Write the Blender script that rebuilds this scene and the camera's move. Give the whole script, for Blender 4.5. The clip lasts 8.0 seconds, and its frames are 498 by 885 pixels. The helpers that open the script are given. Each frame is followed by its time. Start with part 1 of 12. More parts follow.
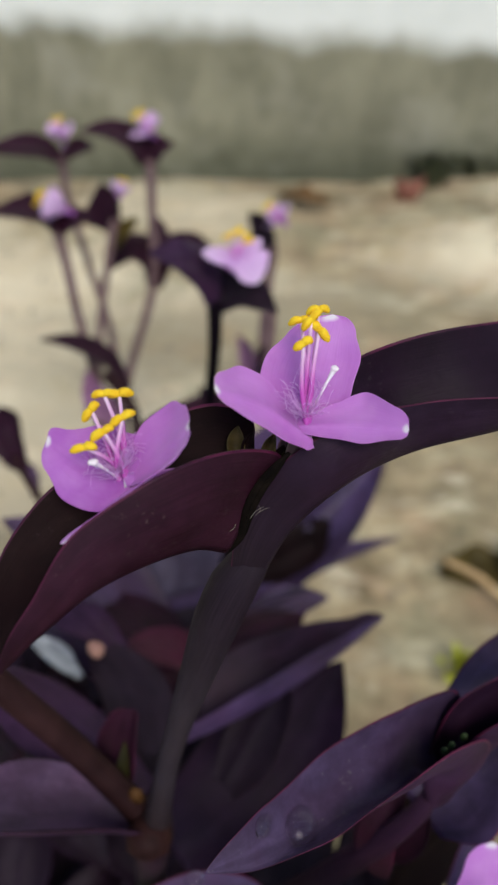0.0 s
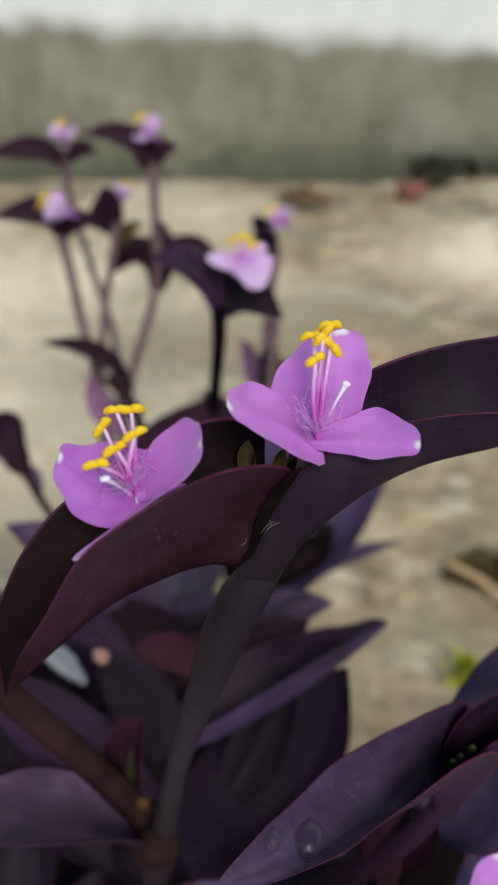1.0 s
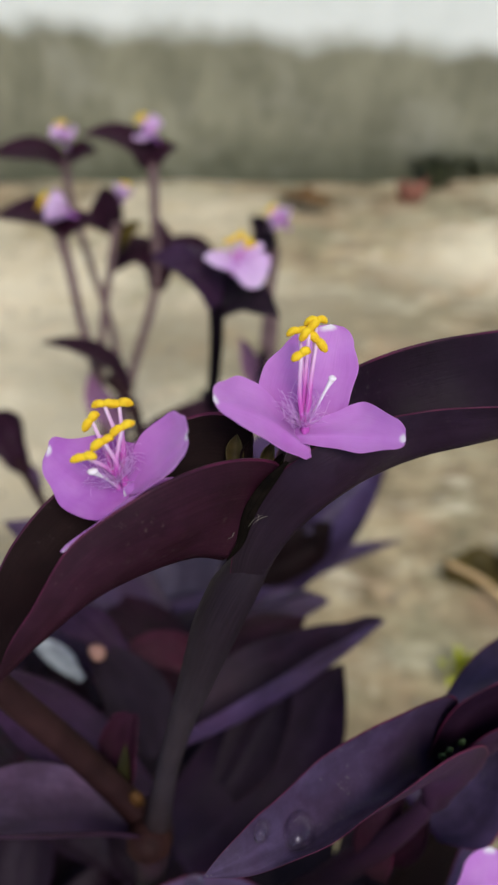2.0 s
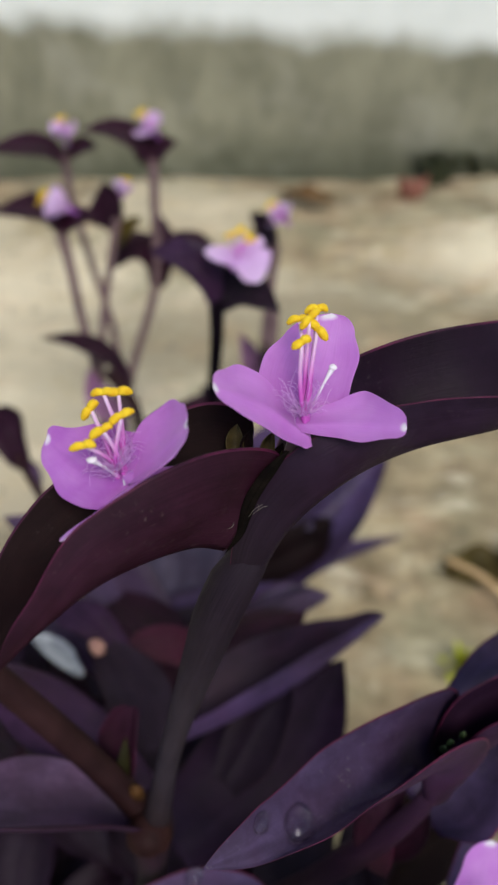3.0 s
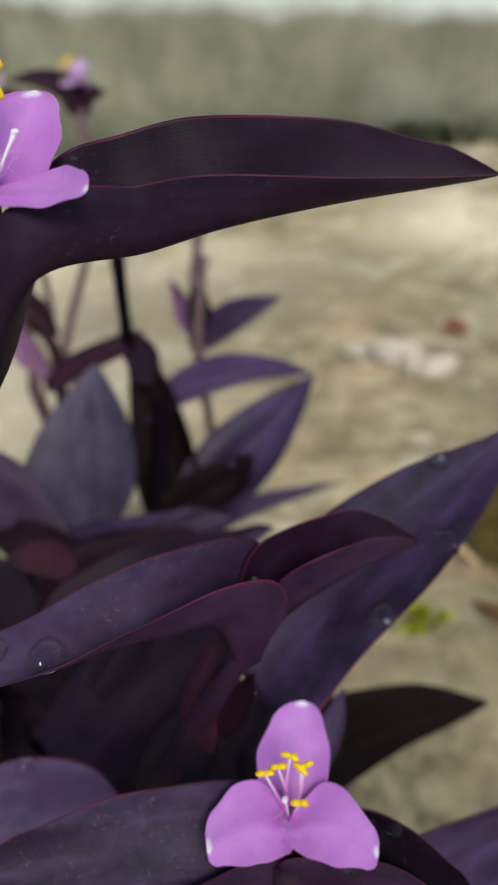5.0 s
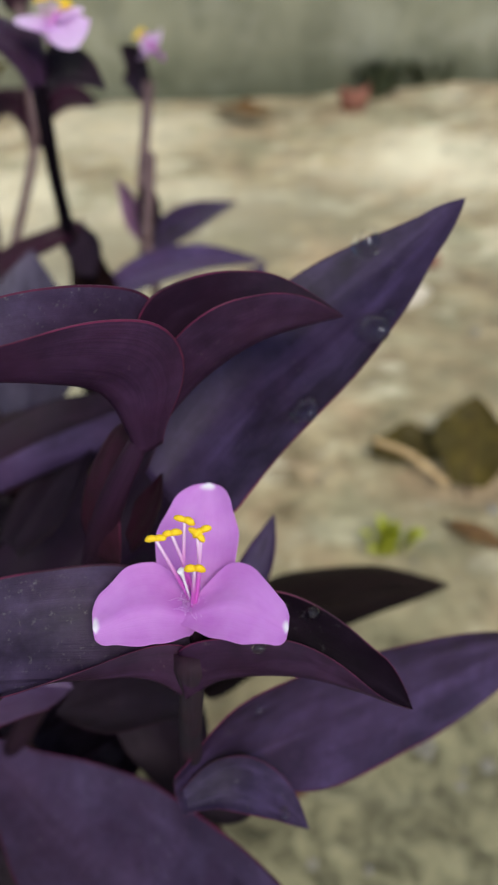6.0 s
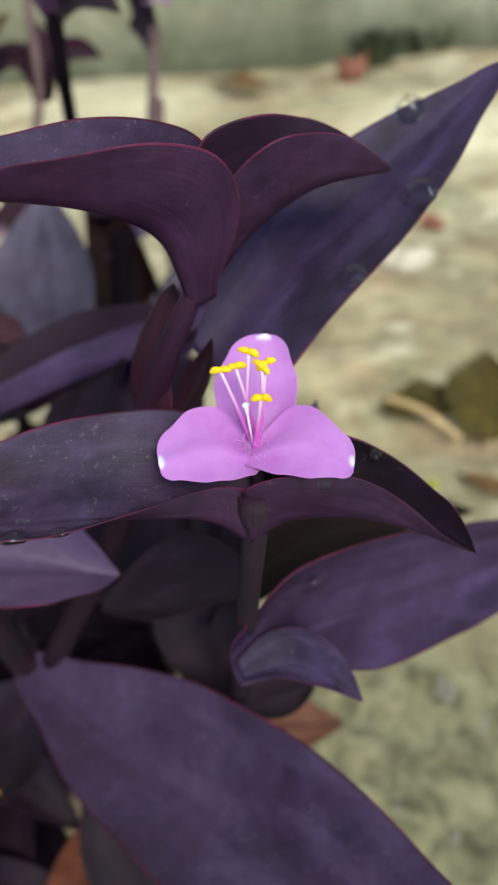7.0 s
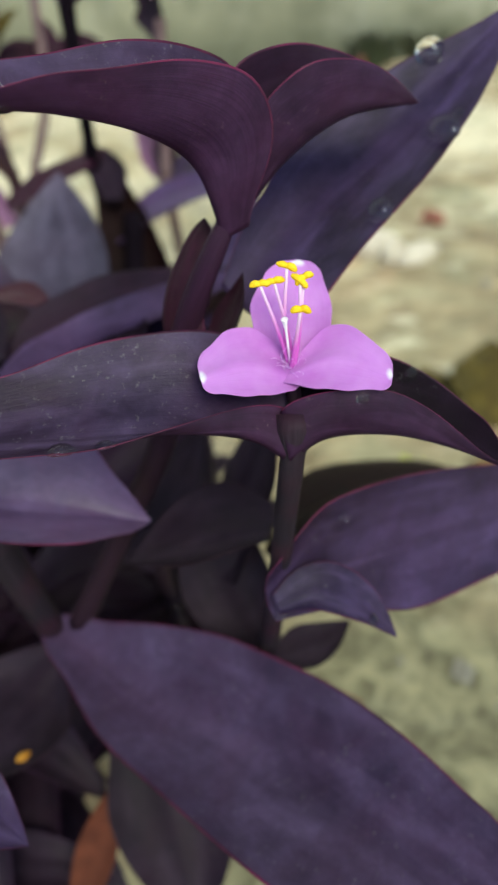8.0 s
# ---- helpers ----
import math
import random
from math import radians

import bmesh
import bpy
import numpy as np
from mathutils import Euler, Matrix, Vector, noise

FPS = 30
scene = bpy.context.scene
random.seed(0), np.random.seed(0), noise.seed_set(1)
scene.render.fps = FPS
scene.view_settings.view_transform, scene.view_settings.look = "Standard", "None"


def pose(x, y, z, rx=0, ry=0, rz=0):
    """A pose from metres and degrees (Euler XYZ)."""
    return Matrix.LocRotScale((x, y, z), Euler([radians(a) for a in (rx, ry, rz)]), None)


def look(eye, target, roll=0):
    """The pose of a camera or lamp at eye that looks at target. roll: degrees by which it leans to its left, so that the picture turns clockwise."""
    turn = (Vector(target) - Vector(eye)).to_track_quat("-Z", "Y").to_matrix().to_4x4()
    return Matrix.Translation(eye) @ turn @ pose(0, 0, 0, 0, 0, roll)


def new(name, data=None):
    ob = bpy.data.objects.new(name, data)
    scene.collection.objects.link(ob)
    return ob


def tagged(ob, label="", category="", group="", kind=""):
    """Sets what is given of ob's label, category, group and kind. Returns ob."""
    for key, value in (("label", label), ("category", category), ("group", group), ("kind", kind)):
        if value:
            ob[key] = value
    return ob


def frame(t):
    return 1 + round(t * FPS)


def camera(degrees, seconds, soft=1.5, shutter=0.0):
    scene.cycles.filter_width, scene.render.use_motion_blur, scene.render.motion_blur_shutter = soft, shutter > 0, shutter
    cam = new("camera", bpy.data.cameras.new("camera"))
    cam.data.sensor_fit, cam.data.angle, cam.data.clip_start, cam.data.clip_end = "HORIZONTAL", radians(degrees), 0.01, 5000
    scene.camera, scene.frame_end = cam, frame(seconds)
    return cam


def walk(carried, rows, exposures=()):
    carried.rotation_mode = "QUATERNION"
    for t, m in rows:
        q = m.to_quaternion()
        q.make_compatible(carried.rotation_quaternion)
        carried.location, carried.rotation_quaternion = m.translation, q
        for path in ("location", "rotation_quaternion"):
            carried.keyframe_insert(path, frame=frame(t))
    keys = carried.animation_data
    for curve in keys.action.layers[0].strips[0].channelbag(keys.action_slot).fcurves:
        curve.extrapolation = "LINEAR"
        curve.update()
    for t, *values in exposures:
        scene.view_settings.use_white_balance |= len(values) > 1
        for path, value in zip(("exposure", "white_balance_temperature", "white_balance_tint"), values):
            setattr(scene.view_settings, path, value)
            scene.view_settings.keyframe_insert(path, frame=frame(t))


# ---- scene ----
cam = camera(41.0, 8.0, soft=2.3)
PATH = [
    (0, (0.00034, 0.00001, 0.46008), (-0.0001, 0.7430, -0.2092), -0.23),
    (0.5, (0.00094, 0.00045, 0.46101), (-0.0002, 0.7432, -0.2086), -0.24),
    (1, (-0.00115, 0.00150, 0.46163), (-0.0023, 0.7444, -0.2078), -0.21),
    (1.5, (0.00093, 0.00072, 0.46179), (-0.0030, 0.7448, -0.2063), -0.35),
    (3, (0.00101, -0.00034, 0.46029), (-0.0044, 0.7416, -0.2102), -0.40),
    (3.5, (0.00219, -0.00061, 0.45950), (-0.0052, 0.7407, -0.2116), -0.56),
    (4, (0.00193, -0.00011, 0.45869), (-0.0076, 0.7404, -0.2133), -0.74),
    (4.2, (0.00367, -0.00157, 0.45575), (-0.0034, 0.7391, -0.2161), -0.68),
    (4.5, (0.01418, -0.00564, 0.44925), (0.0057, 0.7337, -0.2240), -1.22),
    (4.7, (0.02464, -0.01001, 0.44139), (0.0129, 0.7283, -0.2330), -1.82),
    (5, (0.04161, -0.01512, 0.43347), (0.0334, 0.7219, -0.2423), -2.29),
    (5.2, (0.05260, -0.01703, 0.42566), (0.0533, 0.7116, -0.2593), -2.16),
    (6.3, (0.05507, -0.03519, 0.38988), (0.0717, 0.6706, -0.3184), -2.73),
    (6.5, (0.05117, -0.03703, 0.38878), (0.0659, 0.6652, -0.3230), -3.20),
    (7, (0.04353, -0.04656, 0.37775), (0.0576, 0.6523, -0.3374), -3.83),
    (7.5, (0.03754, -0.05397, 0.37185), (0.0511, 0.6492, -0.3390), -4.49),
    (8, (0.03619, -0.05767, 0.36871), (0.0496, 0.6526, -0.3351), -4.96),
]
walk(cam, [(t, look(eye, target, roll)) for t, eye, target, roll in PATH],
     exposures=[(0.0, 0.02, 6500, 12), (4.0, 0.05, 6500, 12), (5.0, 0.08, 6500, 10), (6.5, 0.40, 6500, 3), (7.0, 0.59, 6500, -2), (8.0, 0.63, 6500, -4)])

FOCUS, FSTOP = 0.098, 20.0
cam.data.dof.use_dof = True
cam.data.dof.focus_distance = FOCUS
cam.data.dof.aperture_fstop = FSTOP

# ---- light: a bright hazy sky and a soft high sun ----
SUN_ELEV, SUN_ROT = 52.0, 160.0
world = bpy.data.worlds.new("sky")
scene.world = world
world.use_nodes = True
wn = world.node_tree
sky = wn.nodes.new("ShaderNodeTexSky")
sky.sky_type = "NISHITA"
sky.sun_disc = False
sky.sun_elevation = radians(SUN_ELEV)
sky.sun_rotation = radians(SUN_ROT)
sky.air_density, sky.dust_density, sky.ozone_density = 1.0, 1.0, 2.2
wn.links.new(sky.outputs["Color"], wn.nodes["Background"].inputs["Color"])
wn.nodes["Background"].inputs["Strength"].default_value = 0.14
sun_data = bpy.data.lights.new("sun", "SUN")
sun_data.energy, sun_data.angle, sun_data.color = 2.1, radians(28), (1.0, 0.95, 0.87)
sun = new("sun", sun_data)
az = radians(SUN_ROT)
sun.matrix_world = look((0, 0, 3), (-math.sin(az) * math.cos(radians(SUN_ELEV)), -math.cos(az) * math.cos(radians(SUN_ELEV)), 3 - math.sin(radians(SUN_ELEV))))


from mathutils.bvhtree import BVHTree


# ---- materials ----
class Nodes:
    """Short hand for building one node material."""

    def __init__(self, name):
        self.mat = bpy.data.materials.new(name)
        self.mat.use_nodes = True
        self.tree = self.mat.node_tree
        self.bsdf = self.tree.nodes["Principled BSDF"]
        self.out = self.tree.nodes["Material Output"]

    def add(self, kind, **settings):
        node = self.tree.nodes.new(kind)
        for key, value in settings.items():
            setattr(node, key, value)
        return node

    def link(self, a, b):
        self.tree.links.new(a, b)

    def coords(self, which, scale=(1, 1, 1)):
        tc = self.add("ShaderNodeTexCoord")
        mp = self.add("ShaderNodeMapping")
        mp.inputs["Scale"].default_value = scale
        self.link(tc.outputs[which], mp.inputs["Vector"])
        return mp.outputs["Vector"]

    def noise(self, vector, scale, detail=4.0, rough=0.55, distortion=0.0):
        n = self.add("ShaderNodeTexNoise")
        n.inputs["Scale"].default_value = scale
        n.inputs["Detail"].default_value = detail
        n.inputs["Roughness"].default_value = rough
        n.inputs["Distortion"].default_value = distortion
        self.link(vector, n.inputs["Vector"])
        return n.outputs["Fac"]

    def ramp(self, fac, stops):
        r = self.add("ShaderNodeValToRGB")
        while len(r.color_ramp.elements) < len(stops):
            r.color_ramp.elements.new(0.5)
        for e, (p, c) in zip(r.color_ramp.elements, stops):
            e.position = p
            e.color = (*c, 1) if len(c) == 3 else c
        self.link(fac, r.inputs["Fac"])
        return r.outputs["Color"]

    def mix(self, fac, a, b, blend="MIX"):
        m = self.add("ShaderNodeMix", data_type="RGBA", blend_type=blend)
        for sock, value in ((m.inputs[0], fac), (m.inputs[6], a), (m.inputs[7], b)):
            if isinstance(value, (int, float)):
                sock.default_value = value
            elif isinstance(value, tuple):
                sock.default_value = (*value, 1)
            else:
                self.link(value, sock)
        return m.outputs[2]

    def math(self, op, a, b=0.0, clamp=False):
        m = self.add("ShaderNodeMath", operation=op, use_clamp=clamp)
        for sock, value in zip(m.inputs, (a, b)):
            if isinstance(value, (int, float)):
                sock.default_value = value
            else:
                self.link(value, sock)
        return m.outputs[0]

    def rough(self, value):
        self.set("Roughness", value)

    def set(self, name, value):
        sock = self.bsdf.inputs[name]
        if isinstance(value, (int, float)):
            sock.default_value = value
        elif isinstance(value, tuple):
            sock.default_value = (*value, 1)
        else:
            self.link(value, sock)

    def bump(self, height, strength, distance):
        b = self.add("ShaderNodeBump")
        b.inputs["Strength"].default_value = strength
        b.inputs["Distance"].default_value = distance
        self.link(height, b.inputs["Height"])
        self.link(b.outputs["Normal"], self.bsdf.inputs["Normal"])

    def rnd(self):
        return self.add("ShaderNodeObjectInfo").outputs["Random"]


def leaf_material(name, dark, light, dusty, rough, spec, veins=0.5, dust=0.42, cover=0.48, reddish=0.5, foot=None):
    """Succulent leaf skin: long parallel veins, a waxy bloom in clouds, sheen painted as pale streaks, specks of dust.
    """
    n = Nodes(name)
    ob = n.coords("Object")
    streak = n.noise(n.coords("UV", (2.2, 120.0, 1)), 1.0, 4, 0.65)
    mottle = n.ramp(n.noise(ob, 300, 5, 0.7, 0.4), [(0.36, (0, 0, 0)), (0.66, (1, 1, 1))])
    cloud = n.math("ADD", n.math("MULTIPLY", n.noise(ob, 17, 2, 0.5, 0.3), 0.66), n.math("MULTIPLY", n.noise(ob, 110, 4, 0.6, 0.3), 0.34))
    fine = n.noise(ob, 900, 2, 0.6)
    col = n.mix(n.ramp(cloud, [(0.36, (0, 0, 0)), (0.62, (1, 1, 1))]), dark, light)
    # Soft sheen along the leaf, painted as lengthwise paler streaks.
    bloom = n.ramp(n.noise(n.coords("UV", (2.6, 4.5, 1)), 1.0, 3, 0.5, 0.6), [(0.46, (0, 0, 0)), (0.66, (1, 1, 1))])
    col = n.mix(n.math("MULTIPLY", bloom, 0.5), col, tuple(c * 1.25 + 0.004 for c in light))
    bare = n.ramp(n.noise(n.coords("UV", (3.0, 3.2, 1)), 1.0, 2, 0.5, 0.4), [(0.50, (0, 0, 0)), (0.74, (1, 1, 1))])
    col = n.mix(n.math("MULTIPLY", bare, 0.45), col, tuple(c * 0.8 for c in dark))
    col = n.mix(n.math("MULTIPLY", n.ramp(streak, [(0.40, (0, 0, 0)), (0.66, (1, 1, 1))]), veins), col, tuple(c * 0.45 for c in dark))
    speck = n.ramp(n.noise(ob, 760, 4, 0.75), [(0.60, (0, 0, 0)), (0.72, (1, 1, 1))])
    patch = n.ramp(n.noise(ob, 85, 2, 0.5), [(cover, (0, 0, 0)), (cover + 0.14, (1, 1, 1))])
    red = n.ramp(n.noise(ob, 58, 4, 0.6, 0.6), [(0.40, (0, 0, 0)), (0.66, (1, 1, 1))])
    col = n.mix(n.math("MULTIPLY", red, reddish), col, (0.55 * dark[0] + 0.40 * light[0], 0.6 * dark[1] + 0.16 * light[1], 0.6 * dark[2] + 0.20 * light[2]))
    col = n.mix(n.math("MULTIPLY", n.math("MULTIPLY", speck, patch), dust), col, dusty)
    col = n.mix(n.math("MULTIPLY", mottle, 0.30), col, tuple(c * 0.55 for c in dark))
    if foot:
        sep = n.add("ShaderNodeSeparateXYZ")
        n.link(n.add("ShaderNodeTexCoord").outputs["UV"], sep.inputs[0])
        along = n.math("ADD", sep.outputs["X"], n.math("MULTIPLY", n.math("SUBTRACT", cloud, 0.5), 0.12))
        ribbed = n.mix(n.ramp(streak, [(0.35, (0, 0, 0)), (0.68, (1, 1, 1))]), tuple(c * 0.35 for c in foot), foot)
        col = n.mix(n.ramp(along, [(0.10, (1, 1, 1)), (0.30, (0, 0, 0))]), col, ribbed)
    hue = n.add("ShaderNodeHueSaturation")
    n.link(col, hue.inputs["Color"])
    n.link(n.math("ADD", n.math("MULTIPLY", n.rnd(), 0.22), 0.91), hue.inputs["Value"])
    n.link(n.math("ADD", n.math("MULTIPLY", n.rnd(), 0.014), 0.490), hue.inputs["Hue"])
    n.set("Base Color", hue.outputs["Color"])
    n.rough(n.math("ADD", n.math("MULTIPLY", cloud, 0.25), rough - 0.12))
    n.set("Specular IOR Level", spec)
    n.bump(n.math("ADD", n.math("MULTIPLY", streak, 0.7), n.math("MULTIPLY", fine, 0.5)), 0.36, 0.0003)
    return n.mat


LEAF_TOP = leaf_material("leaf_upper_skin", (0.0105, 0.0050, 0.0155), (0.070, 0.0405, 0.107), (0.19, 0.165, 0.175), 0.42, 0.15, 0.3, 0.3, 0.48, 0.25)
LEAF_DUSTY = leaf_material("leaf_dusty_skin", (0.0130, 0.0072, 0.0172), (0.074, 0.0472, 0.098), (0.20, 0.185, 0.17), 0.43, 0.12, 0.10, 0.42, 0.36, 0.35)
LEAF_MID = leaf_material("leaf_violet_grey_skin", (0.026, 0.0135, 0.0315), (0.128, 0.076, 0.148), (0.20, 0.17, 0.18), 0.44, 0.17, 0.3, 0.3, 0.48, 0.3)
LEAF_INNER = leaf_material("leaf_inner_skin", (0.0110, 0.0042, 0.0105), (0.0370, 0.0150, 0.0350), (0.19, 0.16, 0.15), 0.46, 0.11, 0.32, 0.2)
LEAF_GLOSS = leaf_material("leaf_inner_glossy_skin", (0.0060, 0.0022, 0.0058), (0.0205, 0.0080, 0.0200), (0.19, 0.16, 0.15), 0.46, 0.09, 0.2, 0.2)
LEAF_GREY = leaf_material("leaf_grey_skin", (0.032, 0.024, 0.040), (0.122, 0.098, 0.142), (0.20, 0.18, 0.19), 0.46, 0.15, 0.15, 0.2, 0.48, 0.2)
# Brown skin taken near black, with the shade inside folded leaves painted in.
LEAF_BROWN = leaf_material("leaf_shaded_brown_skin", (0.0050, 0.0022, 0.0023), (0.0160, 0.0070, 0.0068), (0.12, 0.08, 0.08), 0.58, 0.05, 0.4, 0.15)
# Wet leaf painted near black for the dark surroundings it mirrors.
LEAF_WET_DARKENED = leaf_material("leaf_wet_darkened_skin", (0.0030, 0.0012, 0.0030), (0.0115, 0.0045, 0.0115), (0.19, 0.17, 0.17), 0.45, 0.03, 0.2, 0.3)
LEAF_UNDER = leaf_material("leaf_under_skin", (0.0122, 0.0042, 0.0126), (0.059, 0.0232, 0.063), (0.16, 0.11, 0.10), 0.50, 0.11, 0.35)
LEAF_PLUM = leaf_material("leaf_plum_skin", (0.0095, 0.0019, 0.0052), (0.039, 0.0088, 0.0225), (0.16, 0.11, 0.10), 0.50, 0.11, 0.4)
# Purple skin darkened so that the clump's shade is in its colour.
LEAF_BACK = leaf_material("leaf_shaded_purple_skin", (0.0078, 0.0042, 0.0078), (0.0250, 0.0135, 0.0240), (0.16, 0.12, 0.12), 0.55, 0.11, 0.4)
LEAF_YOUNG = leaf_material("leaf_young_skin", (0.030, 0.0058, 0.0135), (0.078, 0.0155, 0.034), (0.2, 0.15, 0.1), 0.5, 0.11)
# Violet skin lightened to carry the sheen of leaves that catch the sky.
LEAF_VIOLET_SHEEN = leaf_material("leaf_violet_sheen_skin", (0.0190, 0.0105, 0.0290), (0.104, 0.0620, 0.152), (0.20, 0.17, 0.19), 0.42, 0.17, 0.25, 0.25, 0.48, 0.35)
LEAF_SHEATH = leaf_material("leaf_sheathing_skin", (0.0075, 0.0032, 0.0080), (0.0300, 0.0138, 0.0330), (0.19, 0.16, 0.15), 0.46, 0.10, 0.3, 0.2, foot=(0.024, 0.0145, 0.0230))
LEAF_PINK = leaf_material("leaf_pink_skin", (0.20, 0.085, 0.16), (0.38, 0.19, 0.31), (0.3, 0.25, 0.28), 0.5, 0.2, 0.3)
LEAF_LILAC = leaf_material("leaf_lilac_skin", (0.060, 0.034, 0.085), (0.165, 0.105, 0.205), (0.3, 0.25, 0.28), 0.46, 0.3, 0.3)


def margin_material(name, a, b):
    n = Nodes(name)
    k = n.ramp(n.noise(n.coords("Object"), 70, 4, 0.65), [(0.36, (0, 0, 0)), (0.66, (1, 1, 1))])
    n.set("Base Color", n.mix(k, a, b))
    n.rough(0.5)
    n.set("Specular IOR Level", 0.15)
    return n.mat


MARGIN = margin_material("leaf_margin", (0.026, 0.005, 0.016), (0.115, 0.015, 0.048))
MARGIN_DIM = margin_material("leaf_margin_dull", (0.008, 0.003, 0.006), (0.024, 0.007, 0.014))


def stem_material():
    n = Nodes("stem_skin")
    ob = n.coords("Object")
    streak = n.noise(n.coords("UV", (9.0, 60.0, 1)), 1.0, 4, 0.65)
    cloud = n.noise(ob, 70, 3)
    col = n.mix(n.ramp(streak, [(0.35, (0, 0, 0)), (0.7, (1, 1, 1))]), (0.0075, 0.0050, 0.0080), (0.0290, 0.0205, 0.0290))
    col = n.mix(n.ramp(cloud, [(0.45, (0, 0, 0)), (0.75, (1, 1, 1))]), col, (0.030, 0.010, 0.018))
    n.set("Base Color", col)
    n.rough(0.58)
    n.set("Specular IOR Level", 0.12)
    n.bump(streak, 0.4, 0.0004)
    return n.mat


STEM = stem_material()


def plain_noise_material(name, a, b, scale, rough, bump=0.3, distance=0.0005, translucent=0.0, spec=0.2):
    n = Nodes(name)
    ob = n.coords("Object")
    k = n.noise(ob, scale, 5, 0.6, 0.5)
    col = n.mix(n.ramp(k, [(0.3, (0, 0, 0)), (0.7, (1, 1, 1))]), a, b)
    n.set("Base Color", col)
    n.rough(rough)
    n.set("Specular IOR Level", spec)
    n.bump(n.noise(ob, scale * 4, 4), bump, distance)
    if translucent:
        t = n.add("ShaderNodeBsdfTranslucent")
        n.link(col, t.inputs["Color"])
        m = n.add("ShaderNodeMixShader")
        m.inputs[0].default_value = translucent
        n.link(n.bsdf.outputs[0], m.inputs[1])
        n.link(t.outputs[0], m.inputs[2])
        n.link(m.outputs[0], n.out.inputs["Surface"])
    return n.mat


def node_stem_material(name, low_a, low_b, high_a, high_b, start, end, woody=0.0):
    """Stem under a leaf node: grey ribbed skin that passes over into the leaf's maroon towards its upper end."""
    n = Nodes(name)
    sep = n.add("ShaderNodeSeparateXYZ")
    n.link(n.add("ShaderNodeTexCoord").outputs["UV"], sep.inputs[0])
    streak = n.ramp(n.noise(n.coords("UV", (9.0, 60.0, 1)), 1.0, 4, 0.65), [(0.3, (0, 0, 0)), (0.72, (1, 1, 1))])
    blot = n.noise(n.coords("Object"), 160, 4, 0.6)
    low, high = n.mix(streak, low_a, low_b), n.mix(streak, high_a, high_b)
    where = n.math("ADD", sep.outputs["X"], n.math("MULTIPLY", n.math("SUBTRACT", blot, 0.5), 0.25))
    col = n.mix(n.ramp(where, [(start, (0, 0, 0)), (end, (1, 1, 1))]), low, high)
    col = n.mix(n.math("MULTIPLY", n.ramp(blot, [(0.52, (0, 0, 0)), (0.75, (1, 1, 1))]), 0.25), col, low_a)
    if woody:
        col = n.mix(n.math("MULTIPLY", n.ramp(where, [(0.02, (1, 1, 1)), (woody + 0.06, (0, 0, 0))]), 0.8), col, n.mix(streak, (0.008, 0.004, 0.004), (0.032, 0.018, 0.016)))
    n.set("Base Color", col)
    n.rough(0.58)
    n.set("Specular IOR Level", 0.12)
    n.bump(streak, 0.35, 0.0003)
    return n.mat


STEM_NODE = node_stem_material("stem_node_skin", (0.013, 0.0092, 0.0125), (0.056, 0.0425, 0.0530), (0.0072, 0.0040, 0.0070), (0.0260, 0.0155, 0.0245), 0.52, 0.84, 0.16)
STEM_MAROON = node_stem_material("stem_maroon_skin", (0.010, 0.0040, 0.0078), (0.030, 0.0130, 0.0220), (0.0090, 0.0022, 0.0072), (0.042, 0.0125, 0.037), 0.45, 0.80)
STEM_BLACK = plain_noise_material("stem_blackish", (0.003, 0.0016, 0.003), (0.007, 0.004, 0.007), 60, 0.85, spec=0.04)
STEM_PINK = plain_noise_material("stem_pinkish", (0.085, 0.048, 0.050), (0.17, 0.105, 0.100), 60, 0.5)
STEM_OLD = plain_noise_material("stem_reddish", (0.012, 0.0045, 0.0050), (0.036, 0.0150, 0.0150), 60, 0.6, spec=0.08)
STRAW = plain_noise_material("straw", (0.46, 0.30, 0.14), (0.70, 0.50, 0.27), 90, 0.7)
SHEATH = plain_noise_material("dry_sheath", (0.011, 0.0040, 0.0040), (0.040, 0.0150, 0.0130), 120, 0.6, spec=0.08)
BUD_GREEN = plain_noise_material("axil_green", (0.015, 0.03, 0.008), (0.05, 0.08, 0.025), 180, 0.45)
# Pale grey-white stands for sky mirrored on a wet leaf.
SKY_GLARE = plain_noise_material("leaf_sky_glare", (0.15, 0.16, 0.18), (0.58, 0.60, 0.61), 130, 0.5)
# Near-black with a mossy cast: the shadow in the leaf crease as colour.
CREASE_SHADE = plain_noise_material("crease_shade_mossy", (0.0022, 0.0016, 0.0014), (0.0085, 0.0058, 0.0042), 420, 0.8, 0.5, 0.0003, spec=0.04)
BRACT = plain_noise_material("bract_olive", (0.026, 0.020, 0.007), (0.105, 0.078, 0.026), 260, 0.5, spec=0.12)
BUD_OLIVE = plain_noise_material("bud_green", (0.0090, 0.0082, 0.0020), (0.0300, 0.0270, 0.0045), 180, 0.5, spec=0.1)
BUD_TAN = plain_noise_material("bud_tan", (0.045, 0.020, 0.0065), (0.130, 0.062, 0.020), 200, 0.6, spec=0.1)
BUD_SALMON = plain_noise_material("bud_salmon", (0.26, 0.125, 0.095), (0.46, 0.26, 0.20), 300, 0.55, spec=0.15)
ANTHER = plain_noise_material("anther_yellow", (0.78, 0.44, 0.008), (0.93, 0.68, 0.03), 700, 0.6, 0.6, 0.0004)
STIGMA = plain_noise_material("stigma_white", (0.75, 0.66, 0.72), (0.85, 0.80, 0.80), 400, 0.45)
HAIR = plain_noise_material("hair_violet", (0.72, 0.34, 0.76), (0.88, 0.62, 0.90), 300, 0.4, 0.1, 0.0002, 0.4)
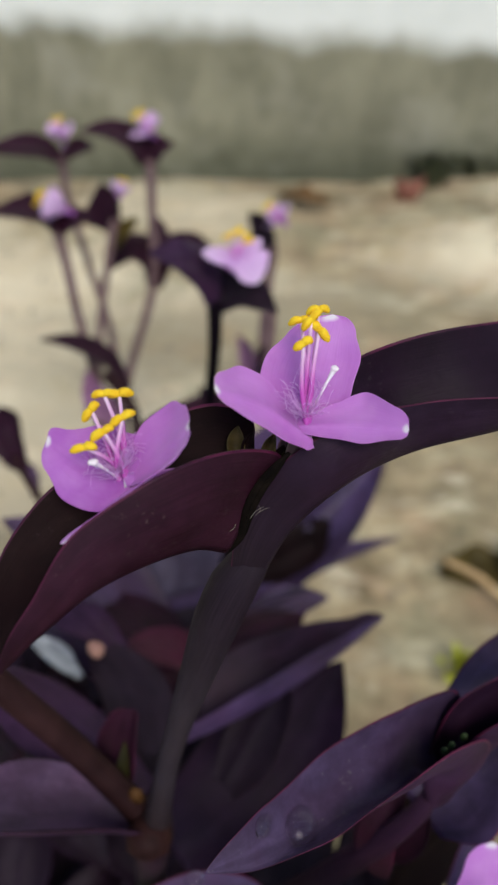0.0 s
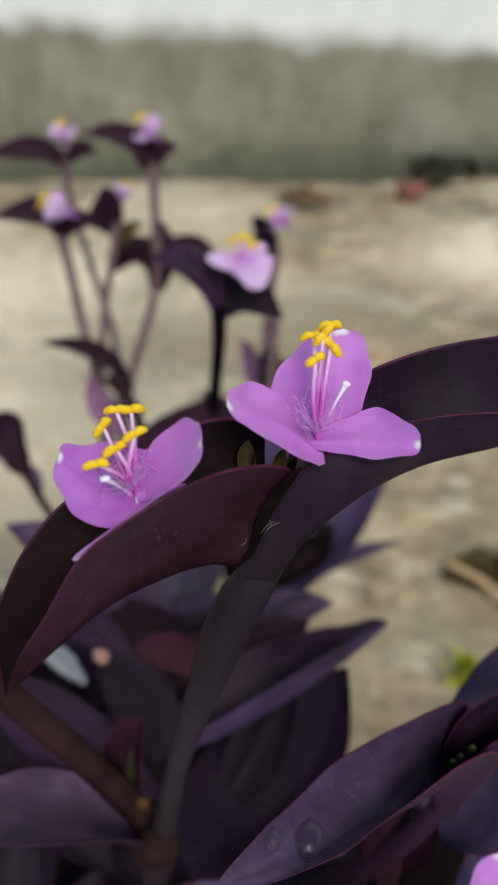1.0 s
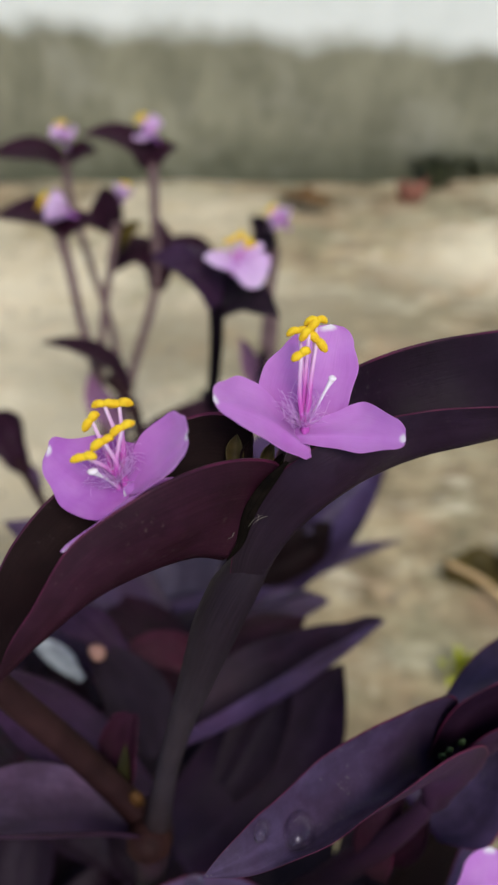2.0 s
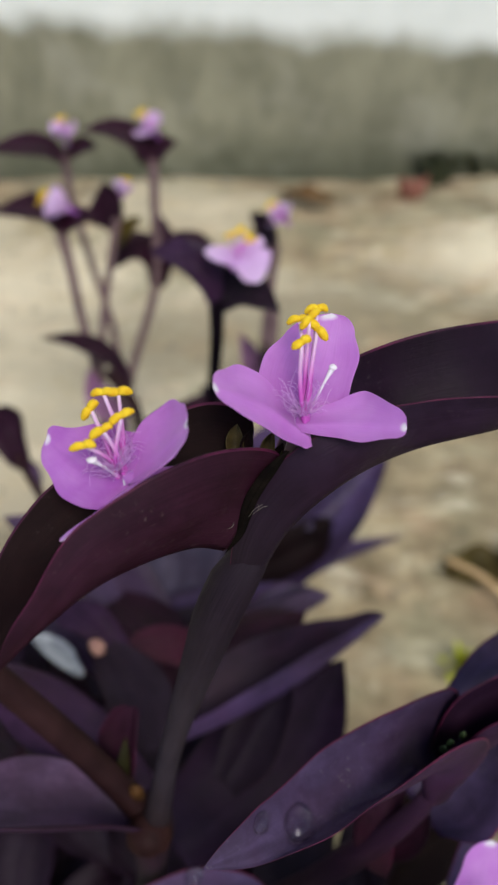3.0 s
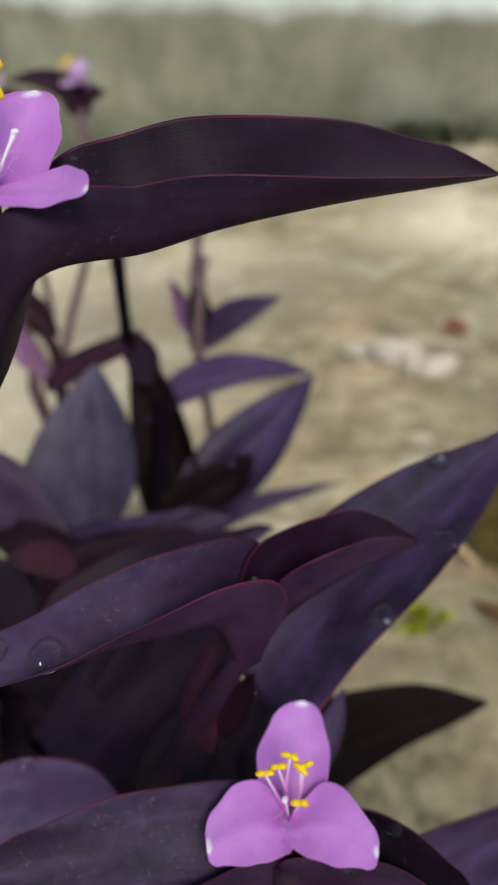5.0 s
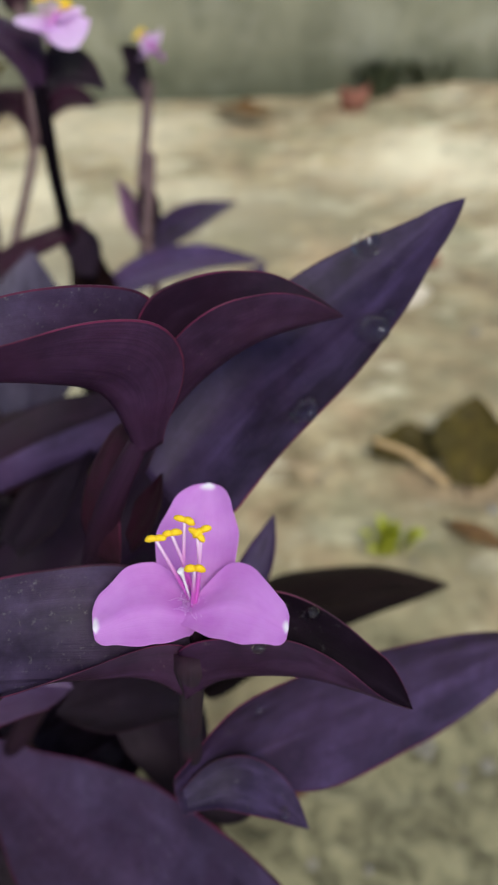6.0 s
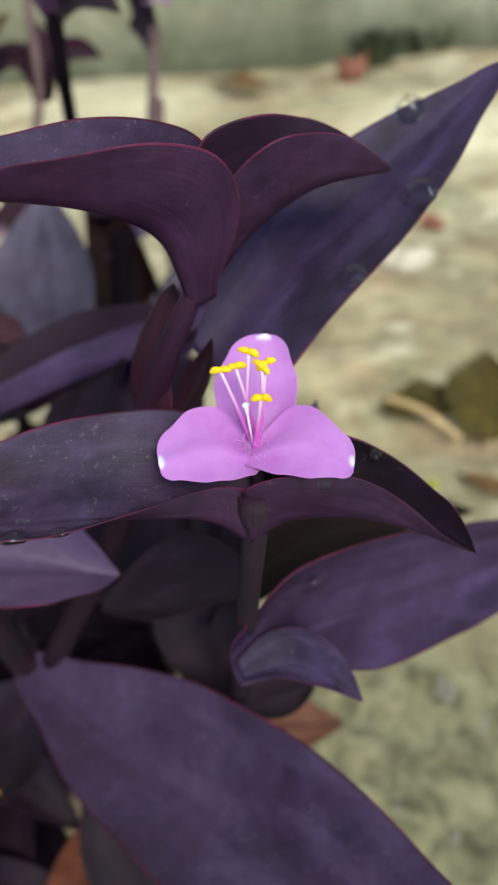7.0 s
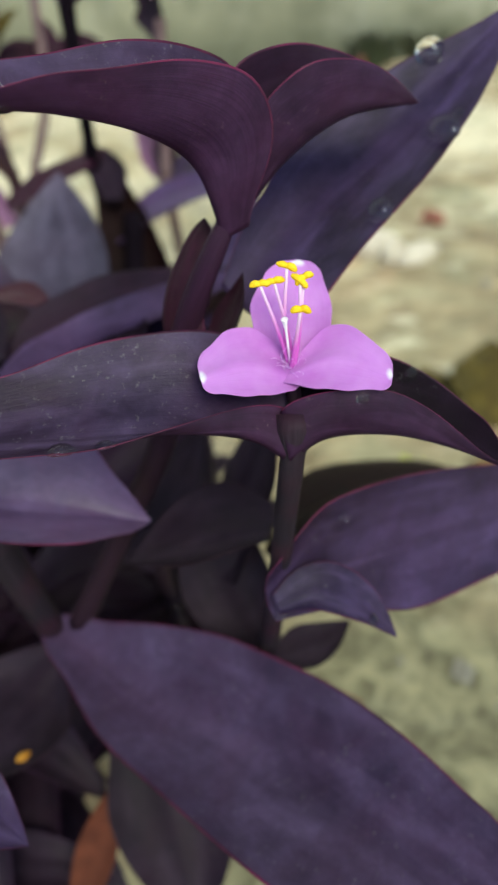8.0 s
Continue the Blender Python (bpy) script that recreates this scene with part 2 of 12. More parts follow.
BUD_ORANGE = plain_noise_material("bud_orange", (0.35, 0.12, 0.01), (0.55, 0.26, 0.03), 200, 0.5)
DRY = plain_noise_material("dry_leaf", (0.11, 0.055, 0.022), (0.26, 0.15, 0.06), 90, 0.7, 0.5, 0.001, 0.15)
DRY_RED = plain_noise_material("dry_leaf_red", (0.060, 0.014, 0.007), (0.125, 0.034, 0.016), 70, 0.65, 0.4, 0.001, 0.2)
OLIVE = plain_noise_material("old_leaf_olive", (0.032, 0.024, 0.004), (0.105, 0.074, 0.012), 40, 0.6, 0.4, 0.001, 0.1)
GREEN = plain_noise_material("weed_green", (0.30, 0.34, 0.02), (0.52, 0.52, 0.06), 90, 0.5, 0.3, 0.0005, 0.25)
CLAY = plain_noise_material("red_clay", (0.20, 0.075, 0.05), (0.30, 0.13, 0.09), 30, 0.85, 0.5, 0.003)
PALE_STONE = plain_noise_material("pale_stone", (0.40, 0.33, 0.24), (0.74, 0.66, 0.53), 45, 0.85, 0.6, 0.003)
GREY_STONE = plain_noise_material("grey_stone", (0.12, 0.108, 0.085), (0.30, 0.27, 0.215), 60, 0.9, 0.6, 0.003)


def filament_material(name, foot, top, start, end):
    """Thin stalk in the flower's heart that pales towards its top."""
    n = Nodes(name)
    sep = n.add("ShaderNodeSeparateXYZ")
    n.link(n.add("ShaderNodeTexCoord").outputs["UV"], sep.inputs[0])
    n.set("Base Color", n.mix(n.ramp(sep.outputs["X"], [(start, (0, 0, 0)), (end, (1, 1, 1))]), foot, top))
    n.rough(0.45)
    n.set("Subsurface Weight", 0.0)
    return n.mat


FILAMENT = filament_material("filament_pink", (0.57, 0.10, 0.48), (0.80, 0.62, 0.78), 0.45, 1.0)
STYLE = filament_material("style_white", (0.66, 0.28, 0.62), (0.84, 0.80, 0.82), 0.2, 0.6)


def petal_material(name, inner, outer):
    """Thin petal: fine veins from base to tip, white at the very tip, light shining through."""
    n = Nodes(name)
    ob = n.coords("Object")
    uv = n.add("ShaderNodeTexCoord").outputs["UV"]
    sep = n.add("ShaderNodeSeparateXYZ")
    n.link(uv, sep.inputs[0])
    along = sep.outputs["X"]
    veins = n.noise(n.coords("UV", (2.5, 46, 1)), 1.0, 2, 0.5)
    cloud = n.noise(ob, 240, 3, 0.55)
    col = n.mix(n.ramp(along, [(0.05, (0, 0, 0)), (0.75, (1, 1, 1))]), inner, outer)
    col = n.mix(n.math("MULTIPLY", n.ramp(veins, [(0.42, (0, 0, 0)), (0.7, (1, 1, 1))]), 0.13), col, tuple(c * 0.62 for c in inner))
    wash = n.ramp(n.noise(ob, 75, 4, 0.6, 0.4), [(0.36, (0, 0, 0)), (0.66, (1, 1, 1))])
    col = n.mix(n.math("MULTIPLY", wash, 0.20), col, tuple(c * 0.80 for c in inner))
    col = n.mix(n.math("MULTIPLY", n.ramp(cloud, [(0.35, (0, 0, 0)), (0.68, (1, 1, 1))]), 0.26), col, (0.76, 0.43, 0.80))
    off = n.math("SUBTRACT", sep.outputs["Y"], 0.5)
    spot = n.math("SUBTRACT", along, n.math("MULTIPLY", n.math("MULTIPLY", off, off), 0.45))
    tip = n.ramp(n.math("ADD", spot, n.math("MULTIPLY", cloud, 0.05)), [(0.955, (0, 0, 0)), (0.99, (1, 1, 1))])
    col = n.mix(tip, col, (0.86, 0.82, 0.86))
    n.set("Base Color", col)
    n.rough(0.5)
    n.set("Sheen Weight", 0.25)
    n.set("Sheen Tint", (1.0, 0.85, 1.0))
    n.set("Specular IOR Level", 0.3)
    n.bump(n.math("ADD", n.math("MULTIPLY", veins, 0.5), cloud), 0.25, 0.0004)
    t = n.add("ShaderNodeBsdfTranslucent")
    n.link(col, t.inputs["Color"])
    m = n.add("ShaderNodeMixShader")
    m.inputs[0].default_value = 0.32
    n.link(n.bsdf.outputs[0], m.inputs[1])
    n.link(t.outputs[0], m.inputs[2])
    n.link(m.outputs[0], n.out.inputs["Surface"])
    return n.mat


PETAL = petal_material("petal_orchid", (0.560, 0.165, 0.59), (0.65, 0.262, 0.715))
# Lighter petal for the far flowers, bright light painted into its colour.
PETAL_LIT = petal_material("petal_lit_pale", (0.72, 0.42, 0.75), (0.88, 0.66, 0.89))
# Deeper magenta that holds the shade inside the cupped flower.
PETAL_DEEP = petal_material("petal_shaded_magenta", (0.42, 0.088, 0.47), (0.51, 0.155, 0.60))


def water_material():
    n = Nodes("water")
    n.set("Base Color", (1.0, 1.0, 1.0))
    n.rough(0.0)
    n.set("IOR", 1.33)
    n.set("Transmission Weight", 1.0)
    return n.mat


WATER = water_material()


def ground_material():
    """Weathered bare earth over old cement: sandy tan with pale worn patches, grey-green algae and dark stains."""
    n = Nodes("weathered_ground")
    ob = n.coords("Object")
    big = n.noise(ob, 3.4, 5, 0.6, 0.6)
    mid = n.noise(n.coords("Object", (1, 1.3, 1)), 17, 7, 0.68, 0.4)
    fine = n.noise(ob, 75, 6, 0.65)
    algae = n.noise(ob, 5.0, 4, 0.6, 0.3)
    col = n.mix(n.ramp(mid, [(0.34, (0, 0, 0)), (0.61, (1, 1, 1))]), (0.150, 0.110, 0.056), (0.47, 0.378, 0.218))
    col = n.mix(n.ramp(big, [(0.52, (0, 0, 0)), (0.68, (1, 1, 1))]), col, (0.76, 0.685, 0.48))
    col = n.mix(n.math("MULTIPLY", n.ramp(algae, [(0.50, (0, 0, 0)), (0.66, (1, 1, 1))]), 0.55), col, (0.155, 0.120, 0.066))
    col = n.mix(n.math("MULTIPLY", n.ramp(fine, [(0.55, (0, 0, 0)), (0.75, (1, 1, 1))]), 0.5), col, (0.13, 0.105, 0.065))
    tint = n.noise(n.coords("Object", (1, 1.2, 1)), 9.5, 4, 0.6, 0.7)
    col = n.mix(n.math("MULTIPLY", n.ramp(tint, [(0.50, (0, 0, 0)), (0.64, (1, 1, 1))]), 0.55), col, (0.25, 0.245, 0.145))
    col = n.mix(n.math("MULTIPLY", n.ramp(tint, [(0.34, (1, 1, 1)), (0.45, (0, 0, 0))]), 0.5), col, (0.50, 0.34, 0.20))
    drift = n.noise(n.coords("Object", (1, 2.6, 1)), 13, 5, 0.62, 0.8)
    col = n.mix(n.math("MULTIPLY", n.ramp(drift, [(0.54, (0, 0, 0)), (0.66, (1, 1, 1))]), 0.6), col, (0.74, 0.66, 0.47))
    col = n.mix(n.math("MULTIPLY", n.ramp(drift, [(0.34, (1, 1, 1)), (0.46, (0, 0, 0))]), 0.45), col, (0.125, 0.100, 0.058))
    for px, py, size in ((0.35, 0.92, 0.13), (-0.10, 1.09, 0.13), (-0.36, 0.88, 0.15), (-0.30, 0.74, 0.20), (-0.22, 0.52, 0.18), (0.00, 0.80, 0.10)):
        off = n.add("ShaderNodeVectorMath", operation="DISTANCE")
        n.link(n.coords("Object", (0.7, 1, 1)), off.inputs[0])
        off.inputs[1].default_value = (px * 0.7, py, 0)
        worn = n.math("ADD", off.outputs["Value"], n.math("MULTIPLY", n.math("SUBTRACT", mid, 0.5), 0.34))
        col = n.mix(n.math("MULTIPLY", n.ramp(worn, [(size * 0.35, (1, 1, 1)), (size * 1.05, (0, 0, 0))]), 0.5), col, (0.80, 0.70, 0.49))
    for px, py, size in ((-0.06, 0.69, 0.13), (0.13, 0.77, 0.11)):
        off = n.add("ShaderNodeVectorMath", operation="DISTANCE")
        n.link(n.coords("Object", (0.6, 1, 1)), off.inputs[0])
        off.inputs[1].default_value = (px * 0.6, py, 0)
        damp = n.math("ADD", off.outputs["Value"], n.math("MULTIPLY", n.math("SUBTRACT", mid, 0.5), 0.3))
        col = n.mix(n.math("MULTIPLY", n.ramp(damp, [(size * 0.3, (1, 1, 1)), (size * 1.1, (0, 0, 0))]), 0.6), col, (0.24, 0.205, 0.125))
    away = n.add("ShaderNodeVectorMath", operation="DISTANCE")
    n.link(ob, away.inputs[0])
    away.inputs[1].default_value = (0.13, 0.02, 0)
    reach = n.math("ADD", away.outputs["Value"], n.math("MULTIPLY", n.math("SUBTRACT", algae, 0.5), 0.5))
    moss = n.ramp(reach, [(0.11, (1, 1, 1)), (0.22, (0, 0, 0))])
    mossy = n.mix(n.ramp(n.noise(ob, 48, 6, 0.7, 0.6), [(0.36, (0, 0, 0)), (0.62, (1, 1, 1))]), (0.040, 0.038, 0.018), (0.26, 0.235, 0.130))
    col = n.mix(n.math("MULTIPLY", moss, 0.92), col, mossy)
    n.set("Base Color", col)
    n.rough(0.93)
    n.bump(n.math("ADD", mid, n.math("MULTIPLY", fine, 0.5)), 0.7, 0.006)
    return n.mat


def wall_material():
    """Limewashed wall: pale above, grey-beige rising damp with an uneven upper edge and streaks, green-black at the foot."""
    n = Nodes("stained_limewash")
    tc = n.add("ShaderNodeTexCoord")
    sep = n.add("ShaderNodeSeparateXYZ")
    n.link(tc.outputs["Object"], sep.inputs[0])
    ob = n.coords("Object")
    edge = n.noise(ob, 8.5, 4, 0.6, 0.3)
    streak = n.noise(n.coords("Object", (14, 14, 7)), 1.0, 6, 0.65, 0.4)
    blot = n.noise(ob, 11, 5, 0.6, 0.4)
    rise = n.math("ADD", sep.outputs["Z"], n.math("MULTIPLY", sep.outputs["X"], 0.05))
    h = n.math("ADD", rise, n.math("MULTIPLY", n.math("SUBTRACT", edge, 0.5), 0.075))
    wet = n.ramp(h, [(DAMP - 0.016, (1, 1, 1)), (DAMP + 0.022, (0, 0, 0))])
    stain = n.mix(n.ramp(streak, [(0.3, (0, 0, 0)), (0.7, (1, 1, 1))]), (0.142, 0.138, 0.088), (0.305, 0.290, 0.193))
    stain = n.mix(n.math("MULTIPLY", n.ramp(blot, [(0.5, (0, 0, 0)), (0.7, (1, 1, 1))]), 0.6), stain, (0.35, 0.335, 0.250))
    clean = n.mix(n.ramp(blot, [(0.3, (0, 0, 0)), (0.75, (1, 1, 1))]), (0.75, 0.78, 0.71), (0.86, 0.88, 0.81))
    col = n.mix(wet, clean, stain)
    foot = n.ramp(n.math("ADD", sep.outputs["Z"], n.math("MULTIPLY", n.math("SUBTRACT", blot, 0.5), 0.10)), [(0.012, (1, 1, 1)), (0.095, (0, 0, 0))])
    col = n.mix(n.math("MULTIPLY", foot, 0.8), col, (0.060, 0.066, 0.036))
    n.set("Base Color", col)
    n.rough(0.9)
    n.bump(blot, 0.5, 0.004)
    return n.mat


WALL_Y, DAMP = 1.232, 0.230
GROUND_MAT = ground_material()
WALL_MAT = wall_material()


# ---- shape helpers ----
def part(name, mesh, parent, label=""):
    """One mesh object as a part under a thing or under another part; its mesh is given in the world's place."""
    ob = new(name, mesh)
    ob.parent = parent
    ob.matrix_parent_inverse = parent.matrix_world.inverted()
    return tagged(ob, label)


def thing(name, place, label, category, group=""):
    ob = new(name)
    ob.empty_display_size = 0.01
    ob.matrix_world = Matrix.Translation(place)
    return tagged(ob, label, category, group)


def mesh_of(name, verts, faces, materials, slots=None, uvs=None, smooth=True):
    me = bpy.data.meshes.new(name)
    me.from_pydata([tuple(map(float, v)) for v in verts], [], faces)
    for m in materials:
        me.materials.append(m)
    if slots is not None:
        me.polygons.foreach_set("material_index", slots)
    me.polygons.foreach_set("use_smooth", [smooth] * len(me.polygons))
    if uvs is not None:
        layer = me.uv_layers.new(name="UVMap")
        idx = np.zeros(len(me.loops), dtype=np.int32)
        me.loops.foreach_get("vertex_index", idx)
        layer.data.foreach_set("uv", np.asarray(uvs, dtype=np.float32)[idx].ravel())
    me.update()
    return me


def curve_through(points, count):
    """Points at even steps along a smooth curve through the given ones, and their share of the way."""
    p = np.array(points, dtype=float)
    ext = np.vstack([2 * p[0] - p[1], p, 2 * p[-1] - p[-2]])
    fine = []
    for i in range(1, len(ext) - 2):
        a, b, c, d = ext[i - 1:i + 3]
        k0 = 0.0
        k1 = k0 + np.sqrt(np.linalg.norm(b - a)) + 1e-9
        k2 = k1 + np.sqrt(np.linalg.norm(c - b)) + 1e-9
        k3 = k2 + np.sqrt(np.linalg.norm(d - c)) + 1e-9
        for t in np.linspace(k1, k2, 24, endpoint=False):
            a1 = (k1 - t) / (k1 - k0) * a + (t - k0) / (k1 - k0) * b
            a2 = (k2 - t) / (k2 - k1) * b + (t - k1) / (k2 - k1) * c
            a3 = (k3 - t) / (k3 - k2) * c + (t - k2) / (k3 - k2) * d
            b1 = (k2 - t) / (k2 - k0) * a1 + (t - k0) / (k2 - k0) * a2
            b2 = (k3 - t) / (k3 - k1) * a2 + (t - k1) / (k3 - k1) * a3
            fine.append((k2 - t) / (k2 - k1) * b1 + (t - k1) / (k2 - k1) * b2)
    fine.append(p[-1])
    fine = np.array(fine)
    s = np.concatenate([[0], np.cumsum(np.linalg.norm(np.diff(fine, axis=0), axis=1))])
    s /= s[-1]
    u = np.linspace(0, 1, count)
    return np.stack([np.interp(u, s, fine[:, k]) for k in range(3)], 1), u


def unit(v):
    return v / (np.linalg.norm(v, axis=-1, keepdims=True) + 1e-12)


def turn_between(a, b, v):
    """v turned by the smallest turn that takes direction a to direction b."""
    q = Vector(a).rotation_difference(Vector(b))
    return np.array(q @ Vector(v))


def about(v, axis, angle):
    return np.array(Matrix.Rotation(angle, 3, Vector(axis)) @ Vector(v))


def lanceolate(u, peak, base, sharp):
    u = np.asarray(u, dtype=float)
    lo = base + (1 - base) * np.sin(np.pi / 2 * np.clip(u / peak, 0, 1)) ** 1.2
    v = np.clip((u - peak) / (1 - peak), 0, 1)
    return np.where(u < peak, lo, (1 - v ** 1.75) ** sharp)


def half_widths(marks, u, peak, base, sharp):
    """Vectors from the keel to one margin for each share of the way, led through the given (share, vector) marks."""
    us = np.array([m[0] for m in marks])
    vs = np.array([m[1] for m in marks], dtype=float)
    if len(marks) == 1:
        w = lanceolate(u, peak, base, sharp) / lanceolate(us[0], peak, base, sharp)
        return vs[0][None, :] * w[:, None]
    out = np.stack([np.interp(u, us, vs[:, k]) for k in range(3)], 1)
    kernel = np.array([1, 3, 5, 3, 1]) / 13.0
    for _ in range(4):
        pad = np.vstack([out[:1], out[:1], out, out[-1:], out[-1:]])
        out = np.stack([np.convolve(pad[:, k], kernel, "valid") for k in range(3)], 1)
    lo = base + (1 - base) * np.sin(np.pi / 2 * np.clip(u / us[0], 0, 1)) ** 1.2
    hi = (1 - np.clip((u - us[-1]) / (1 - us[-1]), 0, 1) ** 1.6) ** sharp
    return out * np.where(u < us[0], lo, 1.0)[:, None] * hi[:, None]


def blade(name, spine, left, right, peak=0.4, base=0.45, sharp=1.0, cup=0.12, thick=0.00045,
          materials=None, wave=0.0, seed=1, shape=None, steps=38, foot_cup=1.0, flat=False):
    """A thick leaf lofted along a keel; left and right: (share of the way, vector from the keel to that margin) marks."""
    mats = materials or (LEAF_TOP, LEAF_UNDER, MARGIN)
    p, u = curve_through(spine, steps)
    tan = unit(np.gradient(p, axis=0))
    if shape:
        lefts = np.array(left[0][1])[None, :] * petal_shape(u, shape[0], shape[2])[:, None]
        rights = np.array(right[0][1])[None, :] * petal_shape(u, shape[1], shape[2])[:, None]
    else:
        lefts, rights = half_widths(left, u, peak, base, sharp), half_widths(right, u, peak, base, sharp)
        for side, marks in ((lefts, left), (rights, right)):
            if len(marks) == 1:
                k = int(round(marks[0][0] * (steps - 1)))
                for i in range(steps):
                    side[i] = turn_between(tan[k], tan[i], side[i])
    cross = np.array([0, 0.10, 0.28, 0.5, 0.72, 0.9, 0.978, 1.0])
    row = np.concatenate([-cross[::-1], cross[1:]])
    m = len(row)
    top = np.zeros((steps, m, 3))
    ups = unit(unit(lefts) + unit(rights) + 1e-9)
    for i in range(1, steps):
        if np.linalg.norm(lefts[i]) < 2e-5 or np.linalg.norm(rights[i]) < 2e-5:
            ups[i] = ups[i - 1]
    if flat:
        ups[:] = ups[int(steps * 0.55)]
    for i in range(steps):
        lv, rv, up = lefts[i], rights[i], ups[i]
        width = 0.5 * (np.linalg.norm(lv) + np.linalg.norm(rv))
        for j, s in enumerate(row):
            v = lv if s < 0 else rv
            a = abs(s)
            outward = np.cross(tan[i], v)
            if shape or flat:
                k = int(steps * 0.55)
                sense = np.dot(np.cross(tan[k], lefts[k] if s < 0 else rights[k]), ups[k])
            else:
                sense = np.dot(outward, up)
            outward = unit(outward) * (1 if sense < 0 else -1)
            ruffle = wave * a * a * math.sin(u[i] * 17 + seed * 2.1 + (1.3 if s < 0 else 0)) * width
            top[i, j] = p[i] + v * np.sqrt(a * a + 0.004) + outward * np.linalg.norm(v) * cup * (foot_cup + (1 - foot_cup) * min(1.0, u[i] / 0.25)) * math.sin(math.pi * a) + up * ruffle
    mid = steps // 2
    du = np.gradient(top, axis=0)
    dv = np.gradient(top, axis=1)
    nor = unit(np.cross(du, dv))
    flip = np.dot(np.cross(du, dv)[mid, m // 2], ups[mid]) < 0
    if flip:
        nor = -nor
    slim = np.linalg.norm(lefts, axis=1) / (np.linalg.norm(lefts, axis=1).max() + 1e-9)
    fat = thick * (0.55 + 0.75 * (1 - np.abs(row)))[None, :, None] * np.clip(slim, 0.25, 1)[:, None, None]
    low = top - nor * fat
    verts = np.vstack([top.reshape(-1, 3), low.reshape(-1, 3)])
    uv = np.stack([np.repeat(u, m), np.tile(row * 0.5 + 0.5, steps)], 1)
    uv = np.vstack([uv, uv])
    faces, slots = [], []
    off = steps * m
    for i in range(steps - 1):
        for j in range(m - 1):
            a, b, c, d = i * m + j, i * m + j + 1, (i + 1) * m + j + 1, (i + 1) * m + j
            q = (a, d, c, b)
            if flip:
                q = q[::-1]
            edge = j in (0, m - 2)
            faces.append(q)
            slots.append(2 if edge else 0)
            faces.append(tuple(k + off for k in q[::-1]))
            slots.append(2 if edge else 1)
    rim = [i * m for i in range(steps)] + [(steps - 1) * m + j for j in range(1, m)] + [i * m + m - 1 for i in range(steps - 2, -1, -1)] + [j for j in range(m - 2, 0, -1)]
    for a, b in zip(rim, rim[1:] + rim[:1]):
        faces.append((a, b, b + off, a + off) if flip else (a, a + off, b + off, b))
        slots.append(2)
    return mesh_of(name, verts, faces, mats, slots, uv)


def tube_mesh(name, points, radii, material, sides=12, steps=24, knots=0.0, seed=0):
    """A round stem along a smooth curve; radii are spread evenly along it. knots: how far it swells at its ends."""
    p, u = curve_through(points, steps)
    r = np.interp(u, np.linspace(0, 1, len(radii)), radii)
    if knots:
        r = r * (1 + knots * (np.exp(-((u - 0.03) / 0.03) ** 2) + np.exp(-((u - 0.97) / 0.03) ** 2)))
    tan = unit(np.gradient(p, axis=0))
    side = unit(np.cross(tan[0], [0.3, 0.9, 0.2]))
    verts, uv = [], []
    for i in range(steps):
        if i:
            side = unit(turn_between(tan[i - 1], tan[i], side))
        other = np.cross(tan[i], side)
        for k in range(sides):
            a = 2 * math.pi * k / sides
            rr = r[i] * (1 + 0.03 * math.sin(5 * a + seed + 9 * u[i]))
            verts.append(p[i] + rr * (math.cos(a) * side + math.sin(a) * other))
            uv.append((u[i], abs(2 * k / sides - 1)))
    faces = []
    for i in range(steps - 1):
        for k in range(sides):
            faces.append((i * sides + k, i * sides + (k + 1) % sides, (i + 1) * sides + (k + 1) % sides, (i + 1) * sides + k))
    faces.append(tuple(range(sides))[::-1])
    faces.append(tuple((steps - 1) * sides + k for k in range(sides)))
    return mesh_of(name, verts, faces, [material], None, uv)


def join_meshes(name, meshes):
    """One mesh out of several, materials kept; the sources are freed."""
    verts, faces, slots, uvs, mats = [], [], [], [], []
    for me in meshes:
        off = len(verts)
        verts += [tuple(v.co) for v in me.vertices]
        base = []
        for m in me.materials:
            if m not in mats:
                mats.append(m)
            base.append(mats.index(m))
        for f in me.polygons:
            faces.append(tuple(off + k for k in f.vertices))
            slots.append(base[f.material_index])
        got = [(0.5, 0.5)] * len(me.vertices)
        if me.uv_layers:
            for lp, d in zip(me.loops, me.uv_layers[0].data):
                got[lp.vertex_index] = tuple(d.uv)
        uvs += got
        bpy.data.meshes.remove(me)
    return mesh_of(name, verts, faces, mats, slots, uvs)


